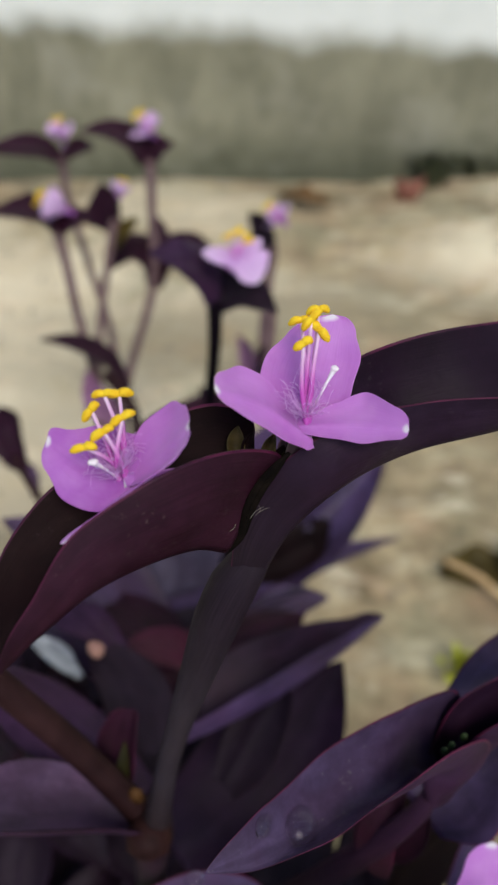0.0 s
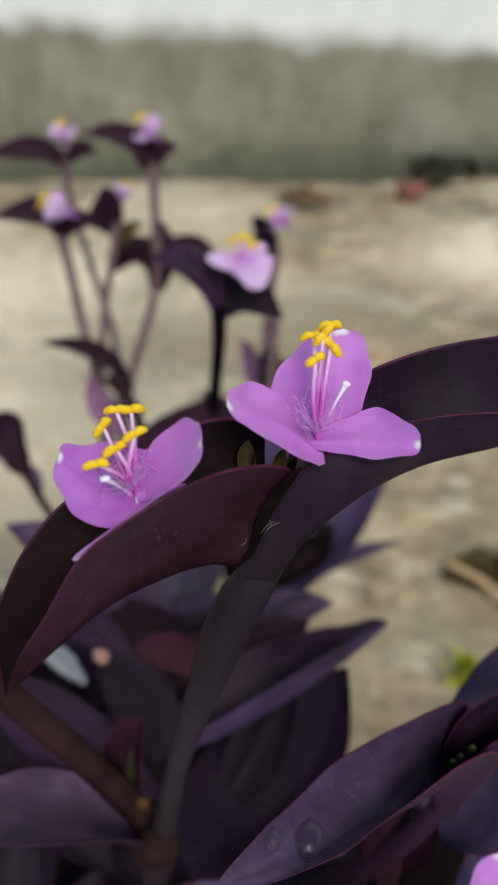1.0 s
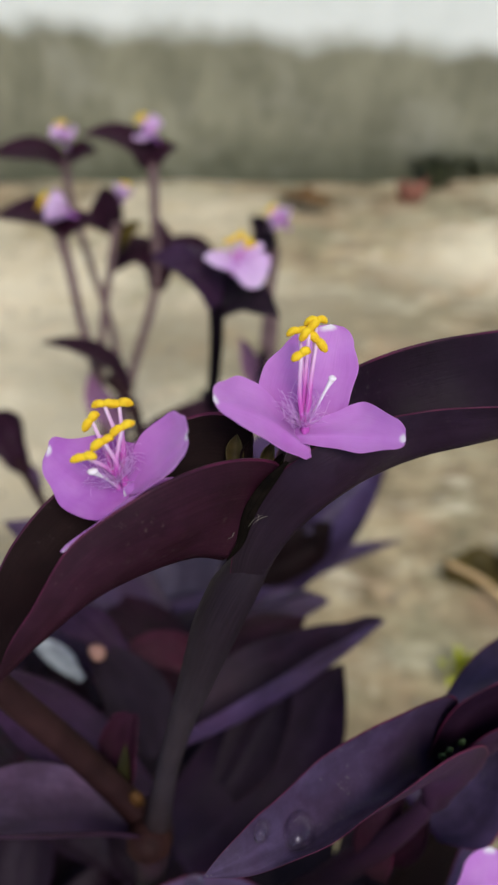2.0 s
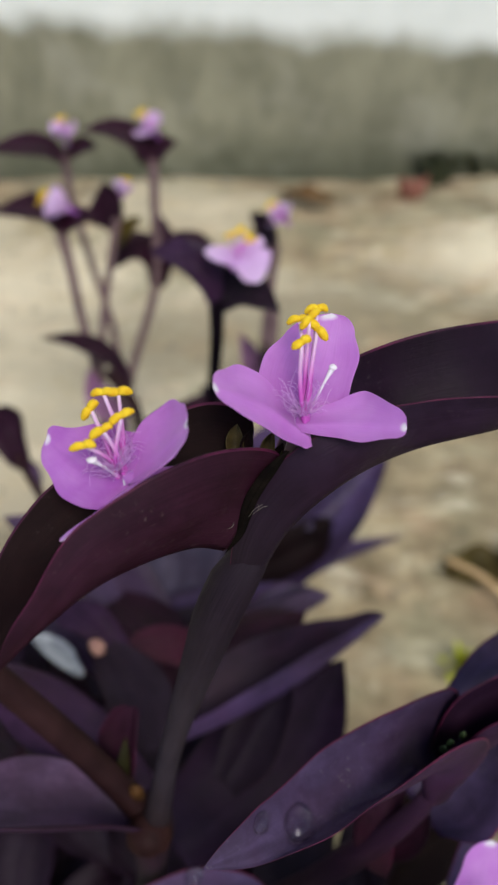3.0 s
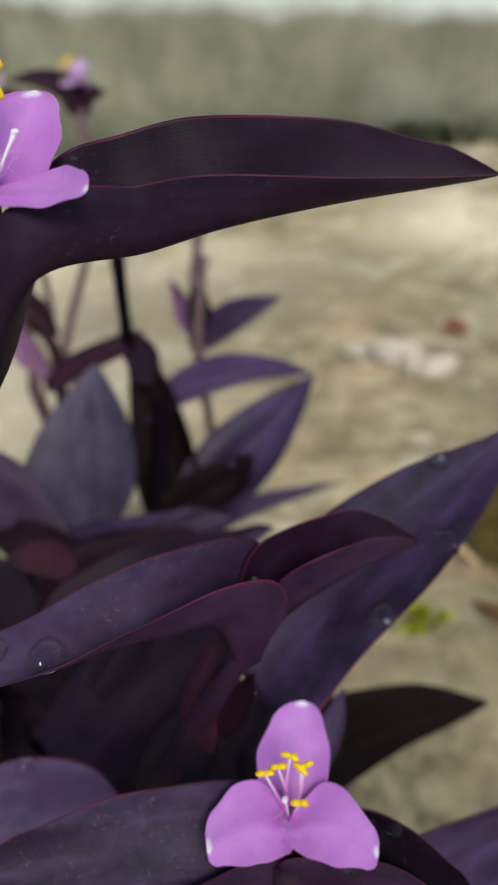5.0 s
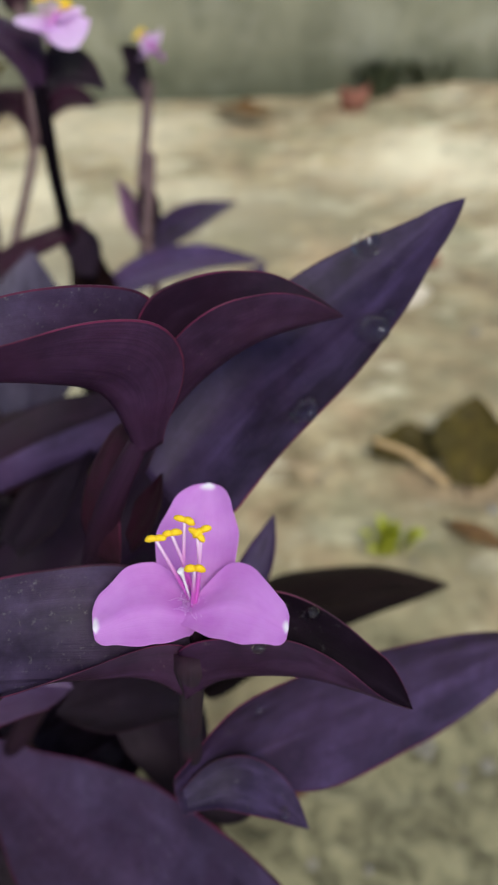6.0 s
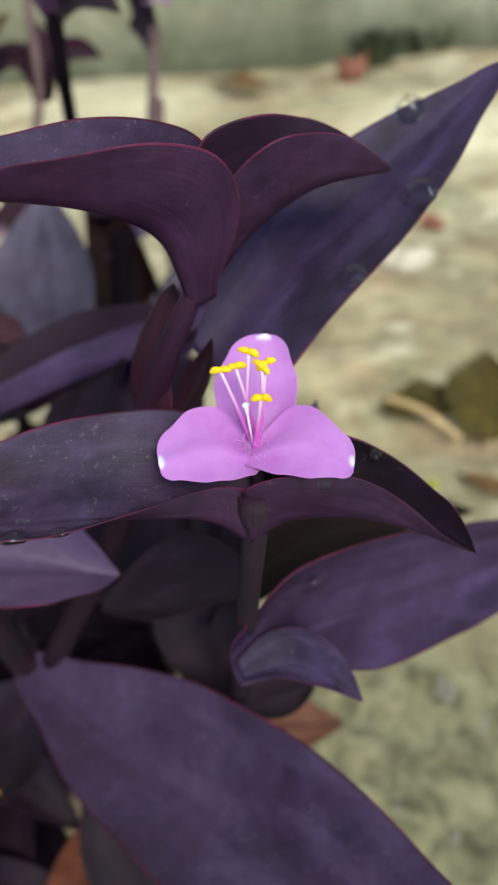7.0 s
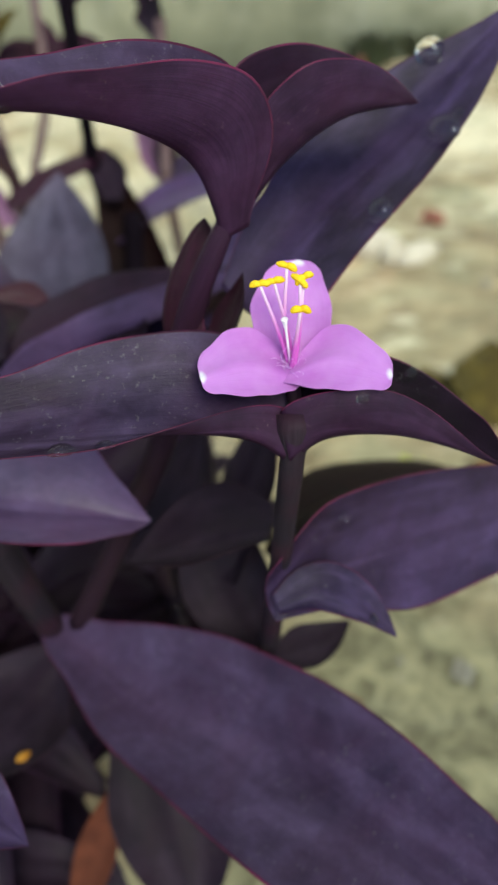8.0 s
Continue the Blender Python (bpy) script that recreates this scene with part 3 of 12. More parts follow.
def blob_mesh(name, place, size, material, seed=0, rings=8, sides=14, flat=1.0, lump=0.12):
    """A rounded lump with an uneven skin; size: its half axes."""
    rng = random.Random(seed)
    ph = [rng.uniform(0, 6.28) for _ in range(6)]
    verts, faces = [(0, 0, size[2])], []
    for i in range(1, rings):
        th = math.pi * i / rings
        for k in range(sides):
            a = 2 * math.pi * k / sides
            r = 1 + lump * (math.sin(2 * a + ph[0] + th) + 0.6 * math.sin(3 * a + ph[1]) * math.sin(2 * th + ph[2]) + 0.4 * math.sin(5 * a + ph[3] + 3 * th))
            verts.append((size[0] * r * math.sin(th) * math.cos(a), size[1] * r * math.sin(th) * math.sin(a), size[2] * (math.cos(th) if math.cos(th) > 0 else math.cos(th) * flat)))
    verts.append((0, 0, -size[2] * flat))
    for k in range(sides):
        faces.append((0, 1 + k, 1 + (k + 1) % sides))
        faces.append((len(verts) - 1, 1 + (rings - 2) * sides + (k + 1) % sides, 1 + (rings - 2) * sides + k))
    for i in range(rings - 2):
        for k in range(sides):
            a = 1 + i * sides + k
            b = 1 + i * sides + (k + 1) % sides
            faces.append((a, a + sides, b + sides, b))
    verts = np.array(verts) + np.array(place)
    return mesh_of(name, verts, faces, [material])


# ---- plant helpers ----
def petal_shape(u, neck, rounded=False):
    """Half width of a petal along its length; neck: how wide it still is at its foot."""
    u = np.asarray(u, dtype=float)
    x = np.clip(u / 0.58, 0, 1)
    lo = neck + (1 - neck) * (0.45 * x + 0.55 * np.sin(np.pi / 2 * x) ** 1.3)
    if rounded:
        lo = lo * np.sqrt(np.clip(1 - (1 - np.clip(u / 0.16, 0, 1)) ** 2, 0, 1))
    v = np.clip((u - 0.58) / 0.42, 0, 1)
    return np.where(u < 0.58, lo, np.sqrt(np.clip(1 - v ** 1.9, 0, 1)) * (1 - 0.05 * v) + 0.012)


def petal_mesh(centre, middle, tip, left, right, necks, material=None, wave=0.05, seed=1, rounded=False):
    """A petal from the flower's heart over its middle to its tip; left and right lead from the middle to the edges."""
    mat = material or PETAL
    return blade("petal", [centre, middle, tip], [(0.58, left)], [(0.58, right)], shape=(*necks, rounded), cup=0.13, thick=0.00028,
                 materials=(mat, mat, mat), wave=wave, seed=seed, steps=34)


def led_petal(start, middle, tip, one_margin, other_margin, material, seed=1, neck=0.55, cup=0.10, blunt=0.5):
    """A petal whose two margins pass through the given (share of the way, place) marks; its tip is rounded."""
    spine = [start, middle, tip]
    p, _ = curve_through(spine, 201)
    sides = [[(k, tuple(np.array(q) - p[int(round(k * 200))])) for k, q in marks] for marks in (one_margin, other_margin)]
    return blade("petal", spine, sides[0], sides[1], base=neck, sharp=blunt, cup=cup, thick=0.00026, materials=(material,) * 3, wave=0.03, seed=seed, steps=44, flat=True)


def stamen_mesh(foot, head, bow, size, turn, rng):
    """A thin bowed filament with a two-lobed anther set across its top."""
    f, h = np.array(foot, dtype=float), np.array(head, dtype=float)
    mid = (f + h) / 2 + np.array(bow)
    pieces = [tube_mesh("filament", [f, mid, h], [0.00040, 0.00032, 0.00024], FILAMENT, 8, 10)]
    across = unit(np.array([math.cos(turn), math.sin(turn) * 0.5, math.sin(turn) * 0.6]))
    for sgn in (-1, 1):
        c = h + across * sgn * size * rng.uniform(0.45, 0.62)
        e = h + across * sgn * size * rng.uniform(1.05, 1.4) + np.array([0, 0, size * rng.uniform(-0.4, 0.1)])
        girth = rng.uniform(0.92, 1.12)
        pieces.append(tube_mesh("anther", [h - across * sgn * size * 0.15, c + np.array([0, 0, size * 0.15]), e, e + (e - c) * 0.25],
                                [size * 0.34, size * 0.46 * girth, size * 0.50 * girth, size * 0.44 * girth, size * 0.2], ANTHER, 10, 12, seed=rng.uniform(0, 6)))
    return join_meshes("stamen", pieces)


def hair_mesh(centre, axis, count, reach, rng):
    """A tuft of fine violet hairs round the filaments' feet."""
    pieces = []
    ax = unit(np.array(axis, dtype=float))
    s = unit(np.cross(ax, [0.2, 1, 0.1]))
    o = np.cross(ax, s)
    for _ in range(count):
        a = rng.uniform(0, 6.28)
        out = s * math.cos(a) + o * math.sin(a)
        f = centre + out * reach * 0.12 + ax * reach * rng.uniform(0.05, 0.3)
        h = f + out * reach * rng.uniform(0.2, 0.8) + ax * reach * rng.uniform(0.25, 1.05)
        mid = (f + h) / 2 + ax * reach * rng.uniform(-0.15, 0.25) + np.cross(out, ax) * reach * rng.uniform(-0.45, 0.45)
        pieces.append(tube_mesh("hair", [f, mid, h, h + (h - mid) * 0.3 - ax * reach * 0.12], [0.00004, 0.000032], HAIR, 4, 7))
    return join_meshes("filament_hairs", pieces)


def flower(parent, centre, axis, petals, stamens, stigma, label, seed=1, hairs=34, foot=None, size=0.0011, reach=0.0055, stalk=None):
    """A three-petalled flower. petals: (middle, tip, left, right, necks, material); stamens: (head, turn of the anther); stigma: its place."""
    rng = random.Random(seed)
    c = np.array(centre, dtype=float)
    ax = unit(np.array(axis, dtype=float))
    root = np.array(foot) if foot is not None else c - ax * 0.006
    bloom = part("flower", tube_mesh("calyx", [root, (root + c) / 2, c + ax * 0.0004], [0.0010, 0.0013, 0.0014], stalk or PETAL_DEEP, 10, 10), parent, label)
    for i, (middle, tip, left, right, *rest) in enumerate(petals):
        if isinstance(left, list):
            mat, start, neck = rest
            part("petal", led_petal(start, middle, tip, left, right, mat, seed + i, neck), bloom)
        else:
            part("petal", petal_mesh(c, middle, tip, left, right, rest[0], rest[1], 0.05, seed + i), bloom)
    for head, turn in stamens:
        bow = (rng.uniform(-0.0006, 0.0006), rng.uniform(-0.0006, 0.0006), 0.0002)
        off = np.array([rng.uniform(-0.0007, 0.0007), rng.uniform(-0.0007, 0.0007), 0])
        part("stamen", stamen_mesh(c + off, head, bow, size, turn, rng), bloom)
    if stigma is not None:
        g = np.array(stigma, dtype=float)
        pieces = [tube_mesh("style", [c, (c + g) / 2 + ax * 0.0004, g], [0.00022, 0.0002, 0.0002, 0.0002, 0.00021, 0.00046], STYLE, 8, 18), blob_mesh("stigma", g, (0.00062, 0.0006, 0.0003), STIGMA, seed)]
        part("pistil", join_meshes("pistil", pieces), bloom, "pale pistil with a white stigma")
    if hairs:
        part("filament_hairs", hair_mesh(c + ax * reach * 0.35, ax, hairs, reach, rng), bloom, "tuft of fine violet hairs")
    return bloom


def far_flower(parent, centre, facing, span, turn, label, seed, foot=None, half=0.0):
    """A flower of the usual form, opened about the direction it faces; span: the petal's length."""
    c = np.array(centre, dtype=float)
    ax = unit(np.array(facing, dtype=float))
    s = unit(np.cross(ax, [0.05, 1, 0.3]))
    o = np.cross(ax, s)
    petals, stamens = [], []
    for k in range(3):
        a = turn + k * 2.094
        d = s * math.cos(a) + o * math.sin(a)
        way = unit(d * 0.82 + ax * (0.5 + half)) * span
        lift = unit(ax * 0.82 - d * 0.5)
        across = np.cross(d, ax) * span * 0.5
        petals.append((c + way * 0.55 - lift * span * 0.06, c + way, across + lift * span * 0.08, -across + lift * span * 0.08, (0.3, 0.3), PETAL_LIT))
    for k in range(5):
        a = turn + 0.5 + k * 1.256
        d = s * math.cos(a) + o * math.sin(a)
        stamens.append((c + ax * span * 1.0 + d * span * 0.20, a))
    return flower(parent, c, ax, petals, stamens, c + ax * span * 0.55, label, seed, 12, foot, span * 0.115)


def leaf(parent, spine, left, right, label="", name="leaf", **shape):
    return part(name, blade(name, spine, left, right, **shape), parent, label)


def stem(parent, points, radii, material=None, label="", knots=0.10, seed=0, steps=24, name="stem"):
    return part(name, tube_mesh(name, points, radii, material or STEM, 14, steps, knots, seed), parent, label)


def water_drop(on, place, hint, size, high=0.66, flat=0.3):
    """A flattened bead of water that settles on the leaf it is given, at the spot nearest to the place."""
    me = on.data
    tree = BVHTree.FromPolygons([on.matrix_world @ v.co for v in me.vertices], [tuple(f.vertices) for f in me.polygons])
    spot, normal, _, _ = tree.find_nearest(Vector(place))
    if normal.dot(Vector(hint)) < 0:
        normal = -normal
    drop = blob_mesh("water_drop", (0, 0, 0), (size, size * 0.84, size * high), WATER, int(size * 1e5), 14, 24, flat, 0.05)
    ob = new("water_drop", drop)
    ob.matrix_world = Matrix.Translation(spot + normal * size * high * flat * 0.6) @ normal.to_track_quat("Z", "Y").to_matrix().to_4x4()
    return tagged(ob, "clear round bead of rain water lying on a purple leaf", "water drop", "water drops")


# ---- ground and wall ----
def build_ground():
    """One sheet of uneven earth, finer near the plants, reaching far past the wall."""
    def axis(near, step, far):
        inner = list(np.arange(-near, near + 1e-6, step))
        grow, out = [], near
        while out < far:
            out *= 1.5
            grow.append(out)
        return np.array([-v for v in grow[::-1]] + inner + grow)
    xs, ys = axis(1.2, 0.03, 60), axis(1.5, 0.03, 60)
    verts = []
    for y in ys:
        for x in xs:
            z = 0.0
            if abs(x) < 4 and abs(y) < 4:
                z = 0.012 * noise.noise((x * 3.0, y * 3.0, 1.0)) + 0.006 * noise.noise((x * 11, y * 11, 4.0))
            verts.append((x, y, z))
    n = len(xs)
    faces = [(j * n + i, j * n + i + 1, (j + 1) * n + i + 1, (j + 1) * n + i) for j in range(len(ys) - 1) for i in range(n - 1)]
    ob = new("ground", mesh_of("ground", verts, faces, [GROUND_MAT]))
    return tagged(ob, "weathered bare sandy ground with pale worn patches and stains", "ground", "", "structure")


build_ground()


def build_wall():
    """A thick wall with a slightly wavering plaster face."""
    nx, nz, wide, high, deep = 80, 24, 6.0, 2.6, 0.2
    verts, faces = [], []
    for j in range(nz + 1):
        for i in range(nx + 1):
            x, z = -wide + 2 * wide * i / nx, -0.05 + (high + 0.05) * j / nz
            verts.append((x, WALL_Y + 0.006 * noise.noise((x * 2.5, z * 4, 7.0)), z))
    m = nx + 1
    for j in range(nz):
        for i in range(nx):
            faces.append((j * m + i, j * m + i + 1, (j + 1) * m + i + 1, (j + 1) * m + i))
    k = len(verts)
    verts += [(-wide, WALL_Y + deep, -0.05), (wide, WALL_Y + deep, -0.05), (wide, WALL_Y + deep, high), (-wide, WALL_Y + deep, high)]
    a, b, c, d = 0, nx, nz * m + nx, nz * m
    faces += [(k + 1, k, k + 3, k + 2), (d, c, k + 2, k + 3), (a, d, k + 3, k), (c, b, k + 1, k + 2)]
    ob = new("wall_back", mesh_of("wall_back", verts, faces, [WALL_MAT], smooth=False))
    return tagged(ob, "pale limewashed wall with grey-brown rising damp", "wall", "", "structure")


build_wall()


# ---- the tall flowering shoot with two open flowers ----
shoot_a = thing("purple_plant_shoot", (-0.0300, 0.1200, 0.0000), "tall purple-leaved shoot with two open pink-violet flowers", "plant", "purple-leaved trailing plants")
stem(shoot_a, [(-0.0217, 0.0554, 0.2907), (-0.0157, 0.0592, 0.3226), (-0.0086, 0.0616, 0.3513), (-0.0042, 0.0635, 0.3661), (-0.0018, 0.0653, 0.3711), (0.0006, 0.0671, 0.3743), (0.0030, 0.0693, 0.3767), (0.0049, 0.0710, 0.3789)], [0.0032, 0.0028, 0.0024, 0.0024, 0.0025, 0.0029, 0.0034, 0.0040, 0.0040, 0.0012], STEM_NODE, "grey-purple ribbed stem", 0.04)
stem(shoot_a, [(-0.0217, 0.0554, 0.2907), (-0.0238, 0.0515, 0.2766), (-0.0261, 0.0451, 0.2485)], [0.0042, 0.0037, 0.0038], STEM, "", 0.1)
stem(shoot_a, [(-0.0261, 0.0451, 0.2485), (-0.0221, 0.0511, 0.1243), (-0.0241, 0.0571, -0.0120)], [0.0042, 0.0038, 0.0042], STEM)
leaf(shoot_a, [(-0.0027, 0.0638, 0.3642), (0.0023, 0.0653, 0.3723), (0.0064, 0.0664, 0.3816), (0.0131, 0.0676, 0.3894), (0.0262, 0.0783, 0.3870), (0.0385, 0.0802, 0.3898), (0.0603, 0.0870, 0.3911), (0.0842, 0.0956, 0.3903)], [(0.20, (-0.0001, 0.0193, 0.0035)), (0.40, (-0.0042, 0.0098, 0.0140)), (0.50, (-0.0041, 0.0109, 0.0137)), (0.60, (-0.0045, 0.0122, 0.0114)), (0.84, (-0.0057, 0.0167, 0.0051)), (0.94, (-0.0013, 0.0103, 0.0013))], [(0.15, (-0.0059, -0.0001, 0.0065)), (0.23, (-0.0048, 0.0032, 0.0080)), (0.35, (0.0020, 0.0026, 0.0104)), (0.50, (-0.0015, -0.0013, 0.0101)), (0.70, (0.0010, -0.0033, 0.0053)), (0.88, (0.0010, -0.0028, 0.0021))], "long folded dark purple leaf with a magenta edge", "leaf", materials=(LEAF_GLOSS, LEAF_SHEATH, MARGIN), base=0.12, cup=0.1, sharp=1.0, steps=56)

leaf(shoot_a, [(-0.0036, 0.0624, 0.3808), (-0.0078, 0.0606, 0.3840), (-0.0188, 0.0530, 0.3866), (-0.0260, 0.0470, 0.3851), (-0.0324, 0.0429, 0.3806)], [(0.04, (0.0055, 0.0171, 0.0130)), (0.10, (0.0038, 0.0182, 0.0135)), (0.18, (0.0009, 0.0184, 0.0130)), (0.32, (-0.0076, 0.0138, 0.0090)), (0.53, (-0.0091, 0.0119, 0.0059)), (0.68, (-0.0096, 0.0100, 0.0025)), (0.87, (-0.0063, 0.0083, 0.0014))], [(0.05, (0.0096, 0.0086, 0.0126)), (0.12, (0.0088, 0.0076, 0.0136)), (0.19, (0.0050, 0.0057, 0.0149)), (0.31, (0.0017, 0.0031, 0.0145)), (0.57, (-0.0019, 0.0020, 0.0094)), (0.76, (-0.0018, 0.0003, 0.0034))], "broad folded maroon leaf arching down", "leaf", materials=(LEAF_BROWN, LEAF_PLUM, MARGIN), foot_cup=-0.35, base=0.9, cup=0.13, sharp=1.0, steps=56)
leaf(shoot_a, [(-0.0304, 0.0608, 0.2923), (-0.0313, 0.0659, 0.2965), (-0.031, 0.0707, 0.301), (-0.0282, 0.0754, 0.3068)], [(0.35, (-0.0042, 0.0008, 0.001)), (0.65, (-0.0051, 0.0001, 0.0009)), (0.88, (-0.0033, 0.0009, 0.0014))], [(0.35, (0.0045, -0.0009, 0.0035)), (0.65, (0.0046, -0.002, 0.003)), (0.88, (0.0026, -0.0001, 0.0017))], "small young maroon leaf with a red edge", "leaf", materials=(LEAF_PLUM, LEAF_YOUNG, MARGIN), base=0.5, sharp=0.7)
leaf(shoot_a, [(-0.0296, 0.0595, 0.2953), (-0.0294, 0.0643, 0.3006), (-0.0289, 0.0691, 0.3044)], [(0.5, (-0.0012, 0.0004, 0.0003))], [(0.5, (0.0015, 0.0002, 0.0008))], "narrow green inner blade of the young leaf", "leaf", materials=(BUD_OLIVE, BUD_OLIVE, BUD_OLIVE), base=0.5)
stem(shoot_a, [(-0.0213, 0.0563, 0.2932), (-0.0225, 0.0539, 0.2912), (-0.0235, 0.0516, 0.2895), (-0.024, 0.0499, 0.2876)], [0.0030, 0.0046, 0.0054, 0.0054, 0.0044, 0.0016], SHEATH, "withered reddish-brown sheath round the node", 0.0, name="sheath")
part("bud", blob_mesh("bud", (-0.0259, 0.0595, 0.2974), (0.0017, 0.0016, 0.0032), BUD_TAN, 8), shoot_a, "tan side bud in the axil")
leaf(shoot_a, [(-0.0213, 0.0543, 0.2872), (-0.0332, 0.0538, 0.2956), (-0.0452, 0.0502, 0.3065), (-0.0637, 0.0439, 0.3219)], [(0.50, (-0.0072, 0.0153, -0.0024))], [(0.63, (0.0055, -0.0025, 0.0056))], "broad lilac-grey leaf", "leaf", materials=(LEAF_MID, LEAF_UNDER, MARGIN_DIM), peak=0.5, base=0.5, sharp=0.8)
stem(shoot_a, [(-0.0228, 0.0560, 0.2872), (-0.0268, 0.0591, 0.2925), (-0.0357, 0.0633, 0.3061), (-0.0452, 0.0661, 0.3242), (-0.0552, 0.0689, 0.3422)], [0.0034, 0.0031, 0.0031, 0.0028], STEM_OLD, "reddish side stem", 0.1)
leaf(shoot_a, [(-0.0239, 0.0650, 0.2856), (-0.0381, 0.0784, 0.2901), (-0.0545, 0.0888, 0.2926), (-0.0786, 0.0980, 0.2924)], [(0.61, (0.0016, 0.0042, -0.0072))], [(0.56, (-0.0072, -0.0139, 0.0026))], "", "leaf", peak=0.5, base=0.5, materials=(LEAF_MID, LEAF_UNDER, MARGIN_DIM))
flower(shoot_a, (0.0081, 0.0712, 0.3988), (0.0152, 0.0970, 0.9952), [
    ((0.0030, 0.0702, 0.4031), (-0.0040, 0.0669, 0.4089), [(0.25, (0.0060, 0.0738, 0.4006)), (0.50, (0.0027, 0.0752, 0.4046)), (0.72, (-0.0010, 0.0746, 0.4073)), (0.90, (-0.0033, 0.0700, 0.4092))],
     [(0.10, (0.0081, 0.0671, 0.3985)), (0.35, (0.0054, 0.0662, 0.4005)), (0.65, (0.0008, 0.0662, 0.4042)), (0.90, (-0.0024, 0.0662, 0.4070))], PETAL, (0.0092, 0.0690, 0.3984), 0.5),
    ((0.0150, 0.0706, 0.3998), (0.0219, 0.0678, 0.4012), [(0.30, (0.0134, 0.0749, 0.4003)), (0.60, (0.0172, 0.0764, 0.4014)), (0.88, (0.0208, 0.0706, 0.4025))],
     [(0.06, (0.0068, 0.0692, 0.3996)), (0.28, (0.0104, 0.0690, 0.3990)), (0.60, (0.0154, 0.0671, 0.3994)), (0.88, (0.0201, 0.0666, 0.4006))], PETAL, (0.0066, 0.0706, 0.3996), 0.3),
    ((0.0094, 0.0796, 0.4022), (0.0128, 0.0862, 0.4080), [(0.35, (0.0020, 0.0780, 0.4032)), (0.58, (0.0029, 0.0802, 0.4050)), (0.84, (0.0062, 0.0834, 0.4066))],
     [(0.30, (0.0151, 0.0767, 0.4008)), (0.58, (0.0169, 0.0803, 0.4040)), (0.84, (0.0160, 0.0840, 0.4062))], PETAL, (0.0082, 0.0716, 0.3982), 0.45),
], [((0.0099, 0.0794, 0.4128), 0.1), ((0.0075, 0.0790, 0.4114), 0.1), ((0.0088, 0.0779, 0.4122), 0.9), ((0.0099, 0.0775, 0.4108), -0.9), ((0.0076, 0.0745, 0.4106), 0.7)], (0.0122, 0.0753, 0.4060), "pink-violet three-petalled flower with yellow anthers", 11, 70, (0.0065, 0.0714, 0.3929), 0.0012, 0.0045, STEM_PINK)
flower(shoot_a, (-0.0165, 0.0631, 0.3959), (-0.2248, 0.0365, 0.9737), [
    ((-0.0215, 0.0643, 0.3978), (-0.0263, 0.0655, 0.4018), [(0.15, (-0.0150, 0.0672, 0.4010)), (0.45, (-0.0198, 0.0691, 0.4012)), (0.80, (-0.0247, 0.0673, 0.4018))],
     [(0.18, (-0.0190, 0.0592, 0.3944)), (0.40, (-0.0218, 0.0596, 0.3945)), (0.62, (-0.0249, 0.0608, 0.3958)), (0.86, (-0.0265, 0.0629, 0.3989))], PETAL_DEEP, (-0.0150, 0.0633, 0.3965), 0.7),
    ((-0.0112, 0.0634, 0.4010), (-0.0071, 0.0622, 0.4069), [(0.30, (-0.0136, 0.0672, 0.4032)), (0.65, (-0.0096, 0.0670, 0.4071)), (0.90, (-0.0078, 0.0650, 0.4077))],
     [(0.10, (-0.0138, 0.0600, 0.3992)), (0.45, (-0.0097, 0.0597, 0.4026)), (0.80, (-0.0078, 0.0601, 0.4051))], PETAL, (-0.0160, 0.0628, 0.3962), 0.5),
    ((-0.0181, 0.059, 0.3958), (-0.0234, 0.054, 0.3943), [(0.22, (-0.0147, 0.0612, 0.3976)), (0.55, (-0.0193, 0.0592, 0.3946)), (0.85, (-0.0231, 0.0560, 0.3938))],
     [(0.12, (-0.0117, 0.0603, 0.4007)), (0.45, (-0.0165, 0.0573, 0.3983)), (0.85, (-0.0213, 0.0543, 0.3959))], PETAL, (-0.0121, 0.0612, 0.3996), 0.7),
], [((-0.0186, 0.0688, 0.4067), 0.1), ((-0.0167, 0.0692, 0.4064), 0.2), ((-0.0205, 0.0682, 0.4045), 1.0), ((-0.0158, 0.0652, 0.4057), 0.6), ((-0.0181, 0.0636, 0.4047), 0.6), ((-0.0205, 0.0623, 0.4032), 0.3)], (-0.0195, 0.0611, 0.4018), "pink-violet cupped flower half turned away", 23, 110, (-0.0098, 0.0646, 0.3960), 0.0012, 0.0046)
# Added dark strip that paints the shadow between the two leaf feet.
leaf(shoot_a, [(0.0059, 0.0685, 0.3965), (0.0027, 0.0669, 0.3929), (0.0004, 0.0657, 0.3888), (-0.0008, 0.0649, 0.3841), (-0.0031, 0.064, 0.3794)], [(0.25, (-0.0007, 0.0002, 0.0002)), (0.5, (-0.0007, 0.0002, 0.0004)), (0.75, (-0.0008, -0.0001, 0.0006))], [(0.25, (0.0008, 0.0001, -0.0005)), (0.5, (0.001, 0.0, -0.0004)), (0.75, (0.0007, -0.0002, -0.0006))], "blackish mossy strip standing in for the shadow of the leaf crease", "sheath_rim", materials=(CREASE_SHADE, CREASE_SHADE, CREASE_SHADE), base=0.3, cup=0.1, steps=20)
part("dry_fibre", tube_mesh("dry_fibre", [(0.0004, 0.0641, 0.3875), (0.0012, 0.0648, 0.3883), (0.0024, 0.0653, 0.3888)], [0.000025, 0.00004, 0.00002], GREY_STONE, 6, 8), shoot_a, "tiny pale dry fibre")
